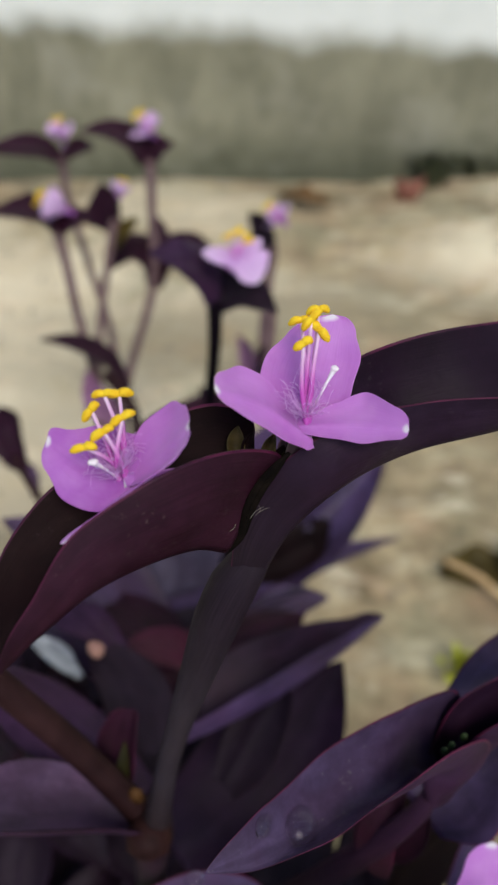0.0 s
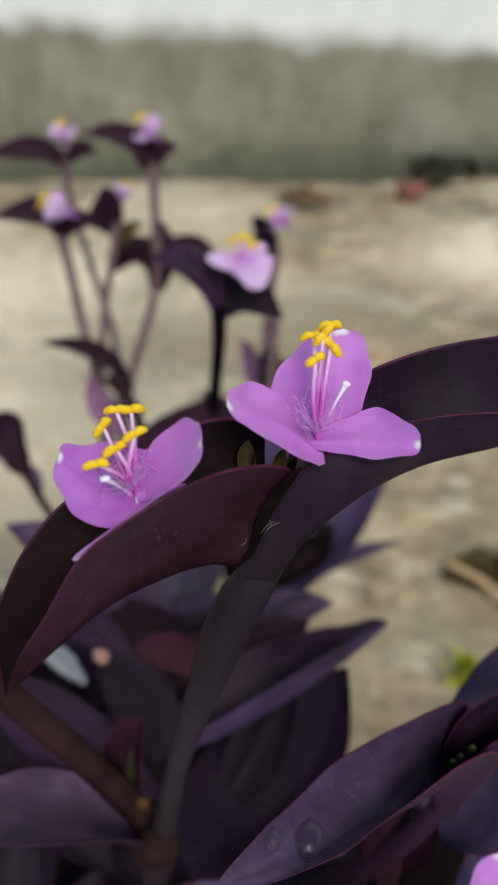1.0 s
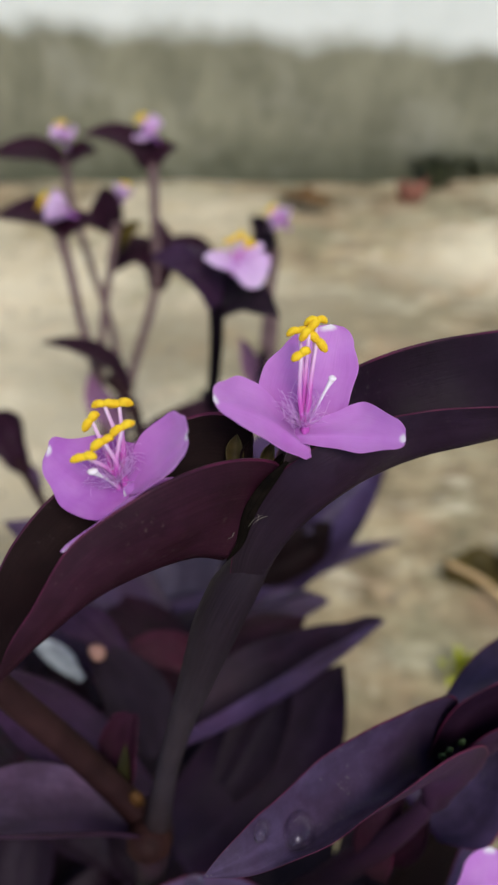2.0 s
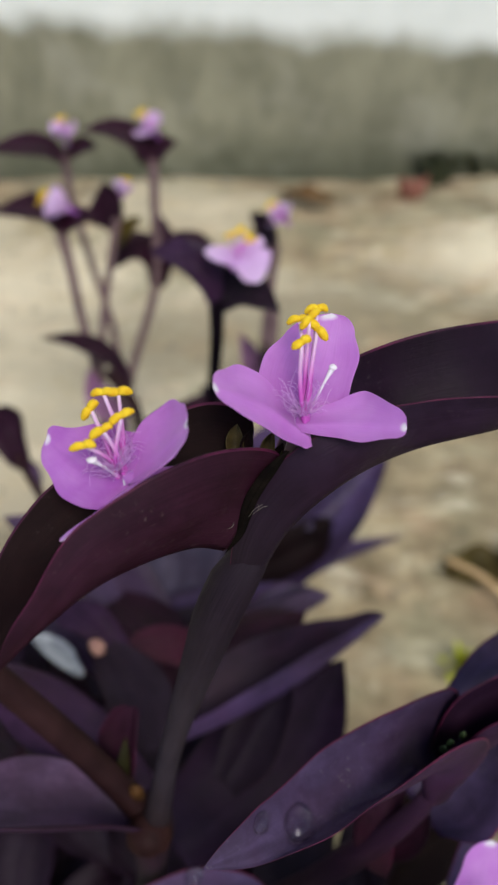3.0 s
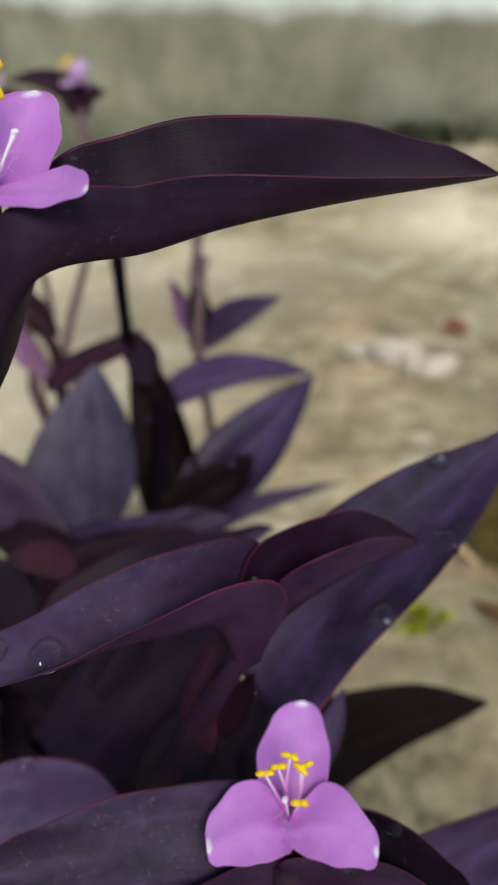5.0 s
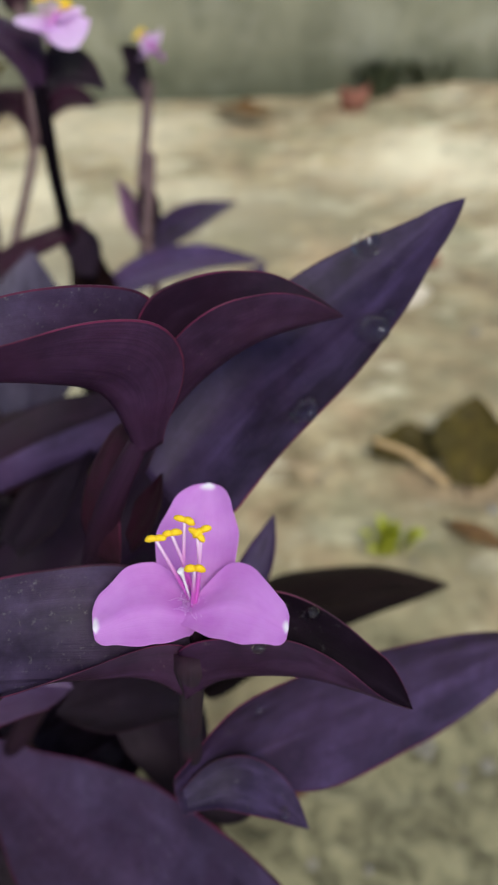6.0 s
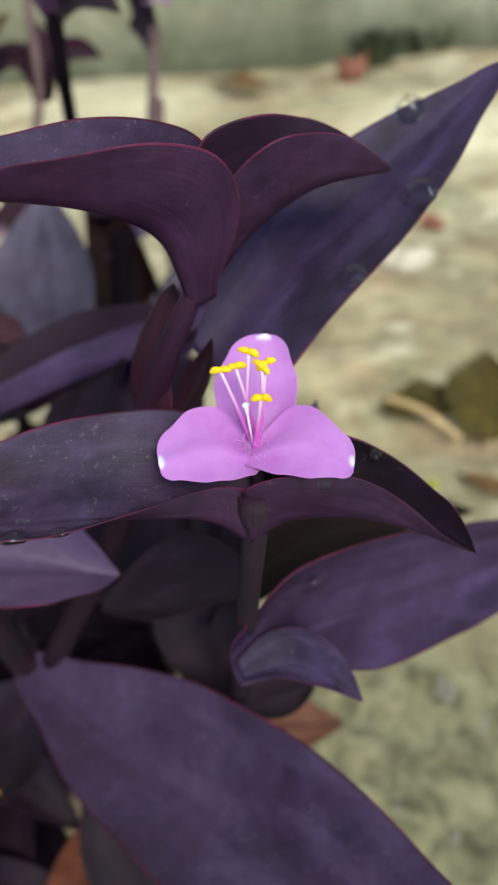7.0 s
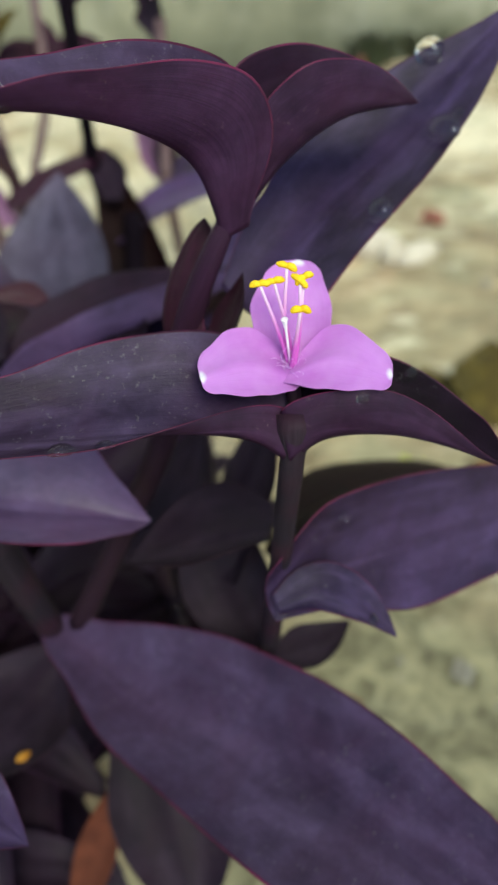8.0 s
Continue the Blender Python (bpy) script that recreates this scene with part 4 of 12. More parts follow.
part("dry_fibre", tube_mesh("dry_fibre", [(0.0011, 0.0644, 0.3878), (0.0019, 0.0649, 0.3885), (0.0017, 0.0654, 0.3889)], [0.000025, 0.00004, 0.00002], GREY_STONE, 6, 8), shoot_a, "tiny pale dry fibre")
part("dry_fibre", tube_mesh("dry_fibre", [(0.0017, 0.0647, 0.3882), (0.0025, 0.065, 0.3886), (0.0032, 0.0651, 0.3887)], [0.000025, 0.00004, 0.00002], GREY_STONE, 6, 8), shoot_a, "tiny pale dry fibre")
part("dry_fibre", tube_mesh("dry_fibre", [(-0.0026, 0.0629, 0.3862), (-0.0019, 0.0632, 0.3865), (-0.0017, 0.0636, 0.3869)], [0.000025, 0.00004, 0.00002], GREY_STONE, 6, 8), shoot_a, "tiny pale dry fibre")
leaf(shoot_a, [(0.0041, 0.0693, 0.3897), (0.0046, 0.0716, 0.3914), (0.0056, 0.0744, 0.3927)], [(0.45, (-0.0014, -0.0005, 0.0007))], [(0.45, (0.0012, -0.0006, 0.0006))], "small brownish bract", "bract", materials=(LEAF_BROWN, LEAF_BROWN, LEAF_BROWN), steps=14, base=0.7)
leaf(shoot_a, [(0.0062, 0.0702, 0.39), (0.0062, 0.0722, 0.3913), (0.0068, 0.0746, 0.3922)], [(0.45, (-0.0012, -0.0006, 0.0007))], [(0.45, (0.0011, -0.0007, 0.0006))], "small brownish bract", "bract", materials=(BUD_OLIVE, BUD_OLIVE, BUD_OLIVE), steps=14, base=0.7)
leaf(shoot_a, [(-0.0015, 0.0718, 0.3917), (-0.0017, 0.074, 0.3933), (-0.0013, 0.0767, 0.3945)], [(0.45, (-0.0011, -0.0005, 0.0009))], [(0.45, (0.0012, -0.0006, 0.0007))], "small olive bract", "bract", materials=(BRACT, BRACT, BRACT), steps=14, base=0.7)
leaf(shoot_a, [(-0.0001, 0.0714, 0.3921), (0.0001, 0.0734, 0.3934), (0.0009, 0.0758, 0.3942)], [(0.45, (-0.0007, -0.0006, 0.0007))], [(0.45, (0.0008, -0.0007, 0.0005))], "small brownish bract", "bract", materials=(LEAF_BROWN, LEAF_BROWN, LEAF_BROWN), steps=14, base=0.7)
leaf(shoot_a, [(0.003, 0.0713, 0.3919), (0.0033, 0.0732, 0.3931), (0.0042, 0.0755, 0.394)], [(0.45, (-0.0009, -0.0006, 0.0007))], [(0.45, (0.0008, -0.0007, 0.0005))], "small olive bract", "bract", materials=(BRACT, BRACT, BRACT), steps=14, base=0.7)

# ---- the shoot whose long leaf carries water drops ----
shoot_d = thing("purple_plant_shoot", (0.0500, 0.0800, 0.0000), "leafy purple shoot with rain drops on its leaf", "plant", "purple-leaved trailing plants")
stem(shoot_d, [(-0.0167, 0.0481, 0.1950), (0.0039, 0.0525, 0.2326), (0.0182, 0.0521, 0.2623), (0.0275, 0.0499, 0.2929), (0.0334, 0.0507, 0.3066), (0.0371, 0.0527, 0.3127), (0.0398, 0.0565, 0.3161), (0.0426, 0.0597, 0.3201), (0.0447, 0.0620, 0.3239)], [0.0035, 0.0033, 0.0031, 0.0031, 0.003, 0.0031, 0.0028, 0.002, 0.0005], STEM_MAROON, "dark maroon stem", 0.1)
stem(shoot_d, [(-0.0159, 0.0489, 0.1916), (-0.0119, 0.0549, 0.0958), (-0.0139, 0.0609, -0.0120)], [0.0035, 0.0032, 0.0035], STEM_OLD)
beaded_leaf = leaf(shoot_d, [(0.0367, 0.0519, 0.3115), (0.0355, 0.0528, 0.3166), (0.0326, 0.0535, 0.3236), (0.0254, 0.0471, 0.3321), (0.0156, 0.0416, 0.3375), (0.0082, 0.0367, 0.3406), (0.0009, 0.0323, 0.3443), (-0.0067, 0.0308, 0.3456)], [(0.23, (0.0088, 0.0116, 0.0115)), (0.32, (0.0032, 0.0101, 0.0119)), (0.44, (0.0003, 0.0100, 0.0093)), (0.59, (-0.0027, 0.0083, 0.0054)), (0.81, (-0.0020, 0.0056, 0.0034))], [(0.05, (0.0052, 0.0011, 0.0015)), (0.10, (0.0097, 0.0011, 0.0032)), (0.15, (0.0143, 0.0029, 0.0063)), (0.22, (0.0129, 0.0022, 0.0117)), (0.37, (0.0075, 0.0020, 0.0100)), (0.50, (0.0041, -0.0009, 0.0070)), (0.68, (0.0033, -0.0024, 0.0046)), (0.84, (0.0003, -0.0007, -0.0003))], "long folded purple leaf beaded with water", "leaf", materials=(LEAF_DUSTY, LEAF_UNDER, MARGIN), base=0.9, cup=0.1, sharp=1.0, steps=56)
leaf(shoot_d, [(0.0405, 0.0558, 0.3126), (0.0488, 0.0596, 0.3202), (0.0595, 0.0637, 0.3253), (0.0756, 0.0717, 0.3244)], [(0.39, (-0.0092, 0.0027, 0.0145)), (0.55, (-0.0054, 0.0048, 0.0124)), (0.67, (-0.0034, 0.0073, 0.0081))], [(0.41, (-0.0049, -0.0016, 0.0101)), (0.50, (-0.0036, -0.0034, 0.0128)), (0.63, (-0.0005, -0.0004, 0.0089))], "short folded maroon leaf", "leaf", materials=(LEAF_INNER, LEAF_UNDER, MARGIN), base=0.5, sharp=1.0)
open_leaf = leaf(shoot_d, [(0.0384, 0.0586, 0.2932), (0.0551, 0.0724, 0.3032), (0.075, 0.083, 0.3144), (0.1034, 0.0969, 0.334)], [(0.2, (-0.0058, 0.0062, 0.0057)), (0.41, (-0.0086, 0.0092, 0.0074)), (0.55, (-0.0082, 0.0082, 0.0067)), (0.68, (-0.0068, 0.0069, 0.0054)), (0.81, (-0.0041, 0.0042, 0.0033)), (0.93, (-0.0017, 0.0016, 0.0009))], [(0.1, (0.0094, -0.0137, -0.0003)), (0.34, (0.0080, -0.0133, -0.0003)), (0.53, (0.0068, -0.0117, -0.0003)), (0.73, (0.005, -0.008, -0.0002)), (0.88, (0.0022, -0.0033, -0.0002))], "broad open purple leaf with rain drops", "leaf", base=0.5, cup=0.05, sharp=0.95, steps=48)
leaf(shoot_d, [(0.026, 0.0477, 0.2887), (0.0251, 0.0519, 0.2965), (0.0281, 0.0565, 0.3045), (0.0338, 0.0604, 0.3116)], [(0.3, (-0.0014, 0.0008, -0.0013)), (0.6, (-0.0013, 0.001, -0.0012)), (0.85, (-0.0003, 0.0012, 0.0005))], [(0.3, (0.0066, -0.0038, -0.0003)), (0.6, (0.006, -0.002, 0.001)), (0.85, (0.0033, -0.0015, 0.0006))], "small maroon leaf folded round the stem", "leaf", materials=(LEAF_GLOSS, LEAF_PLUM, MARGIN), base=0.7)
leaf(shoot_d, [(0.0317, 0.0503, 0.2869), (0.0350, 0.0510, 0.2915), (0.0385, 0.0535, 0.2975), (0.0400, 0.0560, 0.3020)], [(0.55, (-0.0028, 0.0046, -0.0006))], [(0.70, (0.0010, -0.0026, 0.0016))], "small dark maroon leaf at the stem", "leaf", peak=0.45, base=0.5, materials=(LEAF_PLUM, LEAF_PLUM, MARGIN_DIM))

# ---- the low shoot with one open flower ----
shoot_c = thing("purple_plant_shoot", (0.0450, 0.0200, 0.0000), "low purple shoot with one open pink-violet flower", "plant", "purple-leaved trailing plants")
stem(shoot_c, [(0.0385, 0.0282, 0.2073), (0.0412, 0.0208, 0.2497), (0.0434, 0.0187, 0.2760), (0.0442, 0.0181, 0.2845), (0.0447, 0.0188, 0.2886), (0.0451, 0.0204, 0.2922), (0.0455, 0.0225, 0.2942)], [0.0024] * 10 + [0.0021] * 27 + [0.0025, 0.0034, 0.0036], STEM, "slender blackish stem widening into the leaf sheath", 0.0, steps=40)
stem(shoot_c, [(0.0385, 0.0282, 0.2073), (0.0425, 0.0342, 0.1037), (0.0405, 0.0402, -0.0120)], [0.0030, 0.0027, 0.0030], STEM_OLD)
dusty_leaf = leaf(shoot_c, [(0.0439, 0.0172, 0.2888), (0.0385, 0.0188, 0.2929), (0.0272, 0.0178, 0.2975), (0.0098, 0.0182, 0.2989), (-0.0132, 0.0167, 0.3012)], [(0.05, (0.0037, 0.0143, 0.0078)), (0.14, (0.0023, 0.0144, 0.0082)), (0.23, (0.0017, 0.0156, 0.0092)), (0.57, (0.0008, 0.012, 0.0084)), (0.78, (0.0002, 0.0077, 0.0054))], [(0.05, (0.0038, 0.0055, 0.0045)), (0.14, (0.0019, 0.0037, 0.004)), (0.33, (0.0008, -0.0003, 0.0019)), (0.52, (0.0002, -0.0044, 0.0008)), (0.76, (0.0001, -0.0046, 0.0005))], "wide purple leaf, glossy and dusty", "leaf", materials=(LEAF_DUSTY, LEAF_UNDER, MARGIN), base=0.95, cup=0.1, sharp=0.8)
wet_leaf = leaf(shoot_c, [(0.0439, 0.0169, 0.2891), (0.0496, 0.0184, 0.2921), (0.0609, 0.0188, 0.2913), (0.0713, 0.0175, 0.2881), (0.0815, 0.0155, 0.2834)], [(0.05, (0.0008, 0.0130, 0.0092)), (0.20, (0.0029, 0.0110, 0.0080)), (0.41, (0.0021, 0.0104, 0.0086)), (0.62, (0.0031, 0.0075, 0.0061)), (0.80, (0.0025, 0.0043, 0.0037))], [(0.05, (-0.0007, 0.0053, 0.0077)), (0.13, (0.0009, 0.0040, 0.0067)), (0.27, (0.0005, 0.0023, 0.0078)), (0.41, (0.0013, 0.0027, 0.0075)), (0.62, (0.0016, 0.0013, 0.0043)), (0.82, (0.0005, -0.0010, 0.0014))], "wet folded dark purple leaf", "leaf", materials=(LEAF_WET_DARKENED, LEAF_UNDER, MARGIN), base=0.95, cup=0.1, sharp=1.0)
flower(shoot_c, (0.0458, 0.0282, 0.2984), (0.0314, -0.1501, 0.9882), [
    ((0.0384, 0.0262, 0.3030), (0.0311, 0.0221, 0.3043), [(0.35, (0.0401, 0.0332, 0.3050)), (0.62, (0.0356, 0.0321, 0.3056)), (0.86, (0.0320, 0.0281, 0.3050))],
     [(0.08, (0.0452, 0.0226, 0.2999)), (0.30, (0.0420, 0.0210, 0.3004)), (0.58, (0.0380, 0.0201, 0.3013)), (0.86, (0.0332, 0.0202, 0.3028))], PETAL, (0.0468, 0.0262, 0.2990), 0.6),
    ((0.0530, 0.0262, 0.3028), (0.0609, 0.0215, 0.3018), [(0.36, (0.0530, 0.0329, 0.3042)), (0.66, (0.0574, 0.0294, 0.3050)), (0.88, (0.0602, 0.0252, 0.3036))],
     [(0.06, (0.0443, 0.0244, 0.3003)), (0.28, (0.0484, 0.0215, 0.3006)), (0.56, (0.0531, 0.0197, 0.3009)), (0.86, (0.0584, 0.0197, 0.3008))], PETAL, (0.0440, 0.0258, 0.3000), 0.3),
    ((0.0472, 0.0374, 0.3040), (0.0494, 0.0461, 0.3092), [(0.35, (0.0404, 0.0332, 0.3044)), (0.58, (0.0401, 0.0376, 0.3068)), (0.84, (0.0434, 0.0427, 0.3090))],
     [(0.33, (0.0530, 0.0331, 0.3034)), (0.60, (0.0542, 0.0383, 0.3050)), (0.84, (0.0527, 0.0423, 0.3082))], PETAL, (0.0459, 0.0288, 0.2982), 0.4),
], [((0.0415, 0.0306, 0.3146), 0.05), ((0.0438, 0.0318, 0.3141), 0.15), ((0.0460, 0.0328, 0.3159), -0.4), ((0.0478, 0.0313, 0.3140), -0.9), ((0.0485, 0.0318, 0.3143), 0.5), ((0.0472, 0.0266, 0.3120), -0.05)], (0.0449, 0.0281, 0.3095), "fully open pink-violet three-petalled flower", 37, 26, (0.0461, 0.0250, 0.2930), 0.00112, 0.0035, STEM_MAROON)
violet_leaf = leaf(shoot_c, [(0.0385, 0.0138, 0.2517), (0.0519, 0.0224, 0.2516), (0.0747, 0.0335, 0.246), (0.1012, 0.0443, 0.2378), (0.1347, 0.055, 0.2292)], [(0.16, (0.0011, 0.0026, 0.0172)), (0.33, (0.0027, 0.0033, 0.0161)), (0.58, (0.0027, 0.0025, 0.0125))], [(0.12, (0.0026, -0.0048, -0.0047)), (0.3, (0.0016, -0.0119, -0.0132)), (0.45, (0.0009, -0.0124, -0.0134)), (0.59, (0.0005, -0.0113, -0.0118))], "broad violet leaf with a hanging lobe", "leaf", base=0.5, cup=0.08, sharp=0.9)
lobe_leaf = leaf(shoot_c, [(0.0401, 0.0125, 0.2526), (0.0483, 0.0143, 0.2532), (0.0574, 0.0131, 0.2479), (0.0648, 0.0099, 0.2406)], [(0.42, (0.0023, 0.0056, 0.0029))], [(0.46, (-0.0007, -0.0034, -0.0002))], "hanging violet leaf lobe", "leaf", base=0.4, cup=0.1)
leaf(shoot_c, [(0.0440, 0.0643, 0.2116), (0.0664, 0.0840, 0.2005), (0.0969, 0.0998, 0.1851), (0.1363, 0.1148, 0.1630)], [(0.43, (-0.0090, 0.0148, -0.0032)), (0.69, (-0.0052, 0.0121, -0.0014))], [(0.12, (-0.0087, -0.0227, 0.0077)), (0.21, (0.0092, -0.0099, 0.0024)), (0.28, (-0.0123, -0.0272, 0.0115)), (0.52, (0.0041, -0.0088, -0.0003))], "dark pointed leaf", "leaf", materials=(LEAF_BROWN, LEAF_BROWN, MARGIN_DIM), base=0.5)
leaf(shoot_c, [(0.0038, 0.0551, 0.2111), (0.0108, 0.0661, 0.2157), (0.0182, 0.0765, 0.2240), (0.0257, 0.0882, 0.2339)], [(0.39, (-0.0094, 0.0054, 0.0016))], [(0.62, (0.0079, -0.0075, 0.0024))], "", "leaf", peak=0.45, base=0.5, materials=(LEAF_BACK, LEAF_UNDER, MARGIN_DIM))
leaf(shoot_c, [(0.0279, 0.0498, 0.2080), (0.0336, 0.0623, 0.2173), (0.0395, 0.0756, 0.2259), (0.0469, 0.0929, 0.2373)], [(0.44, (-0.0080, 0.0041, -0.0011))], [(0.59, (0.0063, -0.0057, 0.0044))], "", "leaf", peak=0.5, base=0.5, materials=(LEAF_BACK, LEAF_UNDER, MARGIN_DIM))
leaf(shoot_c, [(0.0497, 0.0470, 0.2629), (0.0555, 0.0542, 0.2673), (0.0594, 0.0608, 0.2710), (0.0620, 0.0661, 0.2749)], [(0.61, (-0.0028, 0.0006, 0.0019))], [(0.71, (0.0025, -0.0011, -0.0005))], "", "leaf", peak=0.45)
leaf(shoot_c, [(0.0372, 0.0248, 0.2110), (0.0444, 0.0252, 0.2087), (0.0522, 0.0281, 0.2075), (0.0607, 0.0331, 0.2085)], [(0.57, (-0.0024, 0.0055, 0.0019))], [(0.44, (0.0019, -0.0050, 0.0007))], "", "leaf", peak=0.45, base=0.3, materials=(LEAF_BACK, LEAF_UNDER, MARGIN_DIM))

# ---- the low shoot at the front ----
shoot_e = thing("purple_plant_shoot", (0.0000, 0.0200, 0.0000), "low purple shoot with very broad leaves", "plant", "purple-leaved trailing plants")
stem(shoot_e, [(-0.0168, 0.0472, 0.1941), (-0.0128, 0.0532, 0.0970), (-0.0148, 0.0592, -0.0120)], [0.0037, 0.0034, 0.0037], STEM_OLD)
leaf(shoot_e, [(-0.0254, 0.0491, 0.1975), (-0.0057, 0.0333, 0.1947), (0.0251, 0.0088, 0.2007), (0.0496, -0.0114, 0.208), (0.0809, -0.0406, 0.2169)], [(0.07, (0.0040, 0.0032, 0.0046)), (0.21, (0.0084, 0.0095, 0.012)), (0.38, (0.0105, 0.0157, 0.0129)), (0.61, (0.0104, 0.0164, 0.0128)), (0.78, (0.0095, 0.0136, 0.0108)), (0.9, (0.0073, 0.0104, 0.0075))], [(0.1, (-0.0060, -0.0046, 0.0036)), (0.28, (-0.0119, -0.0135, 0.0086)), (0.48, (-0.0137, -0.0151, 0.0094)), (0.63, (-0.0159, -0.0159, 0.01)), (0.78, (-0.0164, -0.0151, 0.0092))], "very broad smooth grey-purple leaf", "leaf", materials=(LEAF_DUSTY, LEAF_UNDER, MARGIN), base=0.35, cup=0.05, sharp=0.85, steps=48)
lilac_leaf = leaf(shoot_e, [(-0.0318, 0.0303, 0.2759), (-0.0193, 0.0361, 0.2658), (-0.0042, 0.039, 0.2576), (0.0144, 0.0389, 0.2511)], [(0.3, (-0.0045, 0.0090, 0.0140)), (0.5, (-0.0021, 0.0117, 0.0186)), (0.72, (0.0033, 0.0104, 0.0166)), (0.88, (0.0011, 0.0023, 0.006))], [(0.25, (0.003, -0.0143, 0.007)), (0.5, (0.0039, -0.0158, 0.0073)), (0.75, (0.0017, -0.0137, 0.007)), (0.9, (0.0008, -0.0071, 0.004))], "violet leaf with a pale flank", "leaf", materials=(LEAF_LILAC, LEAF_LILAC, MARGIN), base=0.5, cup=0.03)
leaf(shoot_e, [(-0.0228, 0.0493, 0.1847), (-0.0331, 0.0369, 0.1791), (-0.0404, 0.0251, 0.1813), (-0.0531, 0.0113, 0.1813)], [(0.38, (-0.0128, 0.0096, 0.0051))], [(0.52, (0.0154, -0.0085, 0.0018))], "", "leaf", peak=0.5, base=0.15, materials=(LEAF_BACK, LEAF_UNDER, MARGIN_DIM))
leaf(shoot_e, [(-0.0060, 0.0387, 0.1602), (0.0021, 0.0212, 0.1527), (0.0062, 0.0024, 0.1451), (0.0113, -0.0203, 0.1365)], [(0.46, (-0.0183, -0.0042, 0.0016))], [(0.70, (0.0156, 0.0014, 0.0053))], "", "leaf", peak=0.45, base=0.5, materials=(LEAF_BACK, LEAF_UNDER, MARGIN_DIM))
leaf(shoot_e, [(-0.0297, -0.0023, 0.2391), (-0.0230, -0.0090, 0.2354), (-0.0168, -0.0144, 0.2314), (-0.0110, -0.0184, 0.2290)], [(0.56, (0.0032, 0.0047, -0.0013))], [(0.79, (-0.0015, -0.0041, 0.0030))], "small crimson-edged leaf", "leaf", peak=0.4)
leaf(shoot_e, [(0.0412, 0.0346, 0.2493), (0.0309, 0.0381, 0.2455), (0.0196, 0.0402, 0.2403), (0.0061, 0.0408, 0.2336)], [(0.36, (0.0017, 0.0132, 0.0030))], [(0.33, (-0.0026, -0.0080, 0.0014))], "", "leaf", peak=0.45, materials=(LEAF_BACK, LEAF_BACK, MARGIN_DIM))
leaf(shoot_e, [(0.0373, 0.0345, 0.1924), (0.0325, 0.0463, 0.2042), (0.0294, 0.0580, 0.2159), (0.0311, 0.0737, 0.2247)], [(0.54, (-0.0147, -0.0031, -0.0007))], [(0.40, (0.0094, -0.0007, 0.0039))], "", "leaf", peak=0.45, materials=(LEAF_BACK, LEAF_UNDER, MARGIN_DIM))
leaf(shoot_e, [(-0.0312, -0.0070, 0.1136), (-0.0242, 0.0020, 0.1271), (-0.0178, 0.0110, 0.1392), (-0.0127, 0.0194, 0.1505)], [(0.40, (-0.0059, 0.0013, 0.0021))], [(0.47, (0.0055, -0.0036, -0.0004))], "dry red-brown leaf", "leaf", materials=(DRY_RED, DRY_RED, DRY_RED), peak=0.5)

# ---- the leafy shoots behind ----
shoot_m = thing("purple_plant_shoot", (0.0000, 0.2000, 0.0000), "bushy purple shoot with upright leaves", "plant", "purple-leaved trailing plants")
stem(shoot_m, [(-0.0033, 0.2447, 0.2272), (-0.0059, 0.2220, 0.2026), (-0.0085, 0.1891, 0.1818), (-0.0167, 0.1500, 0.1248)], [0.0045, 0.005, 0.0055, 0.006], STEM_BLACK, "thick dark stem", 0.1)
stem(shoot_m, [(-0.0167, 0.1500, 0.1248), (-0.0127, 0.1560, 0.0624), (-0.0147, 0.1620, -0.0120)], [0.0066, 0.0060, 0.0066], STEM_OLD)
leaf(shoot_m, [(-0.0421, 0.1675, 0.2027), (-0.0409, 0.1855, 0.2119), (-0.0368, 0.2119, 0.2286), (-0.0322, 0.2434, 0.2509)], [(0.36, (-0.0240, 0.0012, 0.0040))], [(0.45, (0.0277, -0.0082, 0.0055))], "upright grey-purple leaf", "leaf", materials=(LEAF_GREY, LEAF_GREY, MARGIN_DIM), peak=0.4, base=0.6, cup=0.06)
leaf(shoot_m, [(-0.0129, 0.2411, 0.2160), (0.0103, 0.2502, 0.2258), (0.0390, 0.2537, 0.2325), (0.0729, 0.2539, 0.2326)], [(0.60, (-0.0017, 0.0153, 0.0036))], [(0.52, (0.0003, -0.0089, 0.0018))], "curved bluish-purple leaf", "leaf", materials=(LEAF_VIOLET_SHEEN, LEAF_VIOLET_SHEEN, MARGIN_DIM), peak=0.4)
leaf(shoot_m, [(0.0010, 0.1889, 0.1815), (0.0178, 0.2103, 0.1974), (0.0436, 0.2322, 0.2136), (0.0729, 0.2535, 0.2322)], [(0.58, (-0.0109, 0.0091, 0.0066))], [(0.69, (0.0107, -0.0135, -0.0009))], "tall pointed violet leaf", "leaf", materials=(LEAF_VIOLET_SHEEN, LEAF_VIOLET_SHEEN, MARGIN_DIM), peak=0.45)
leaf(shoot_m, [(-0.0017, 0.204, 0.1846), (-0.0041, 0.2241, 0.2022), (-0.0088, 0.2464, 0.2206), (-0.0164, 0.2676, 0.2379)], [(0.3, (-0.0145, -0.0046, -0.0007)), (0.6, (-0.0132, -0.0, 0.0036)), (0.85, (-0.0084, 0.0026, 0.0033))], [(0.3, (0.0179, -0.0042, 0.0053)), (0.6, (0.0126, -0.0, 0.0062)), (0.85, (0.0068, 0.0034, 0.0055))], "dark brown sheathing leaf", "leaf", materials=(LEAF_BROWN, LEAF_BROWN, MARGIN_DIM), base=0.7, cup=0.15)
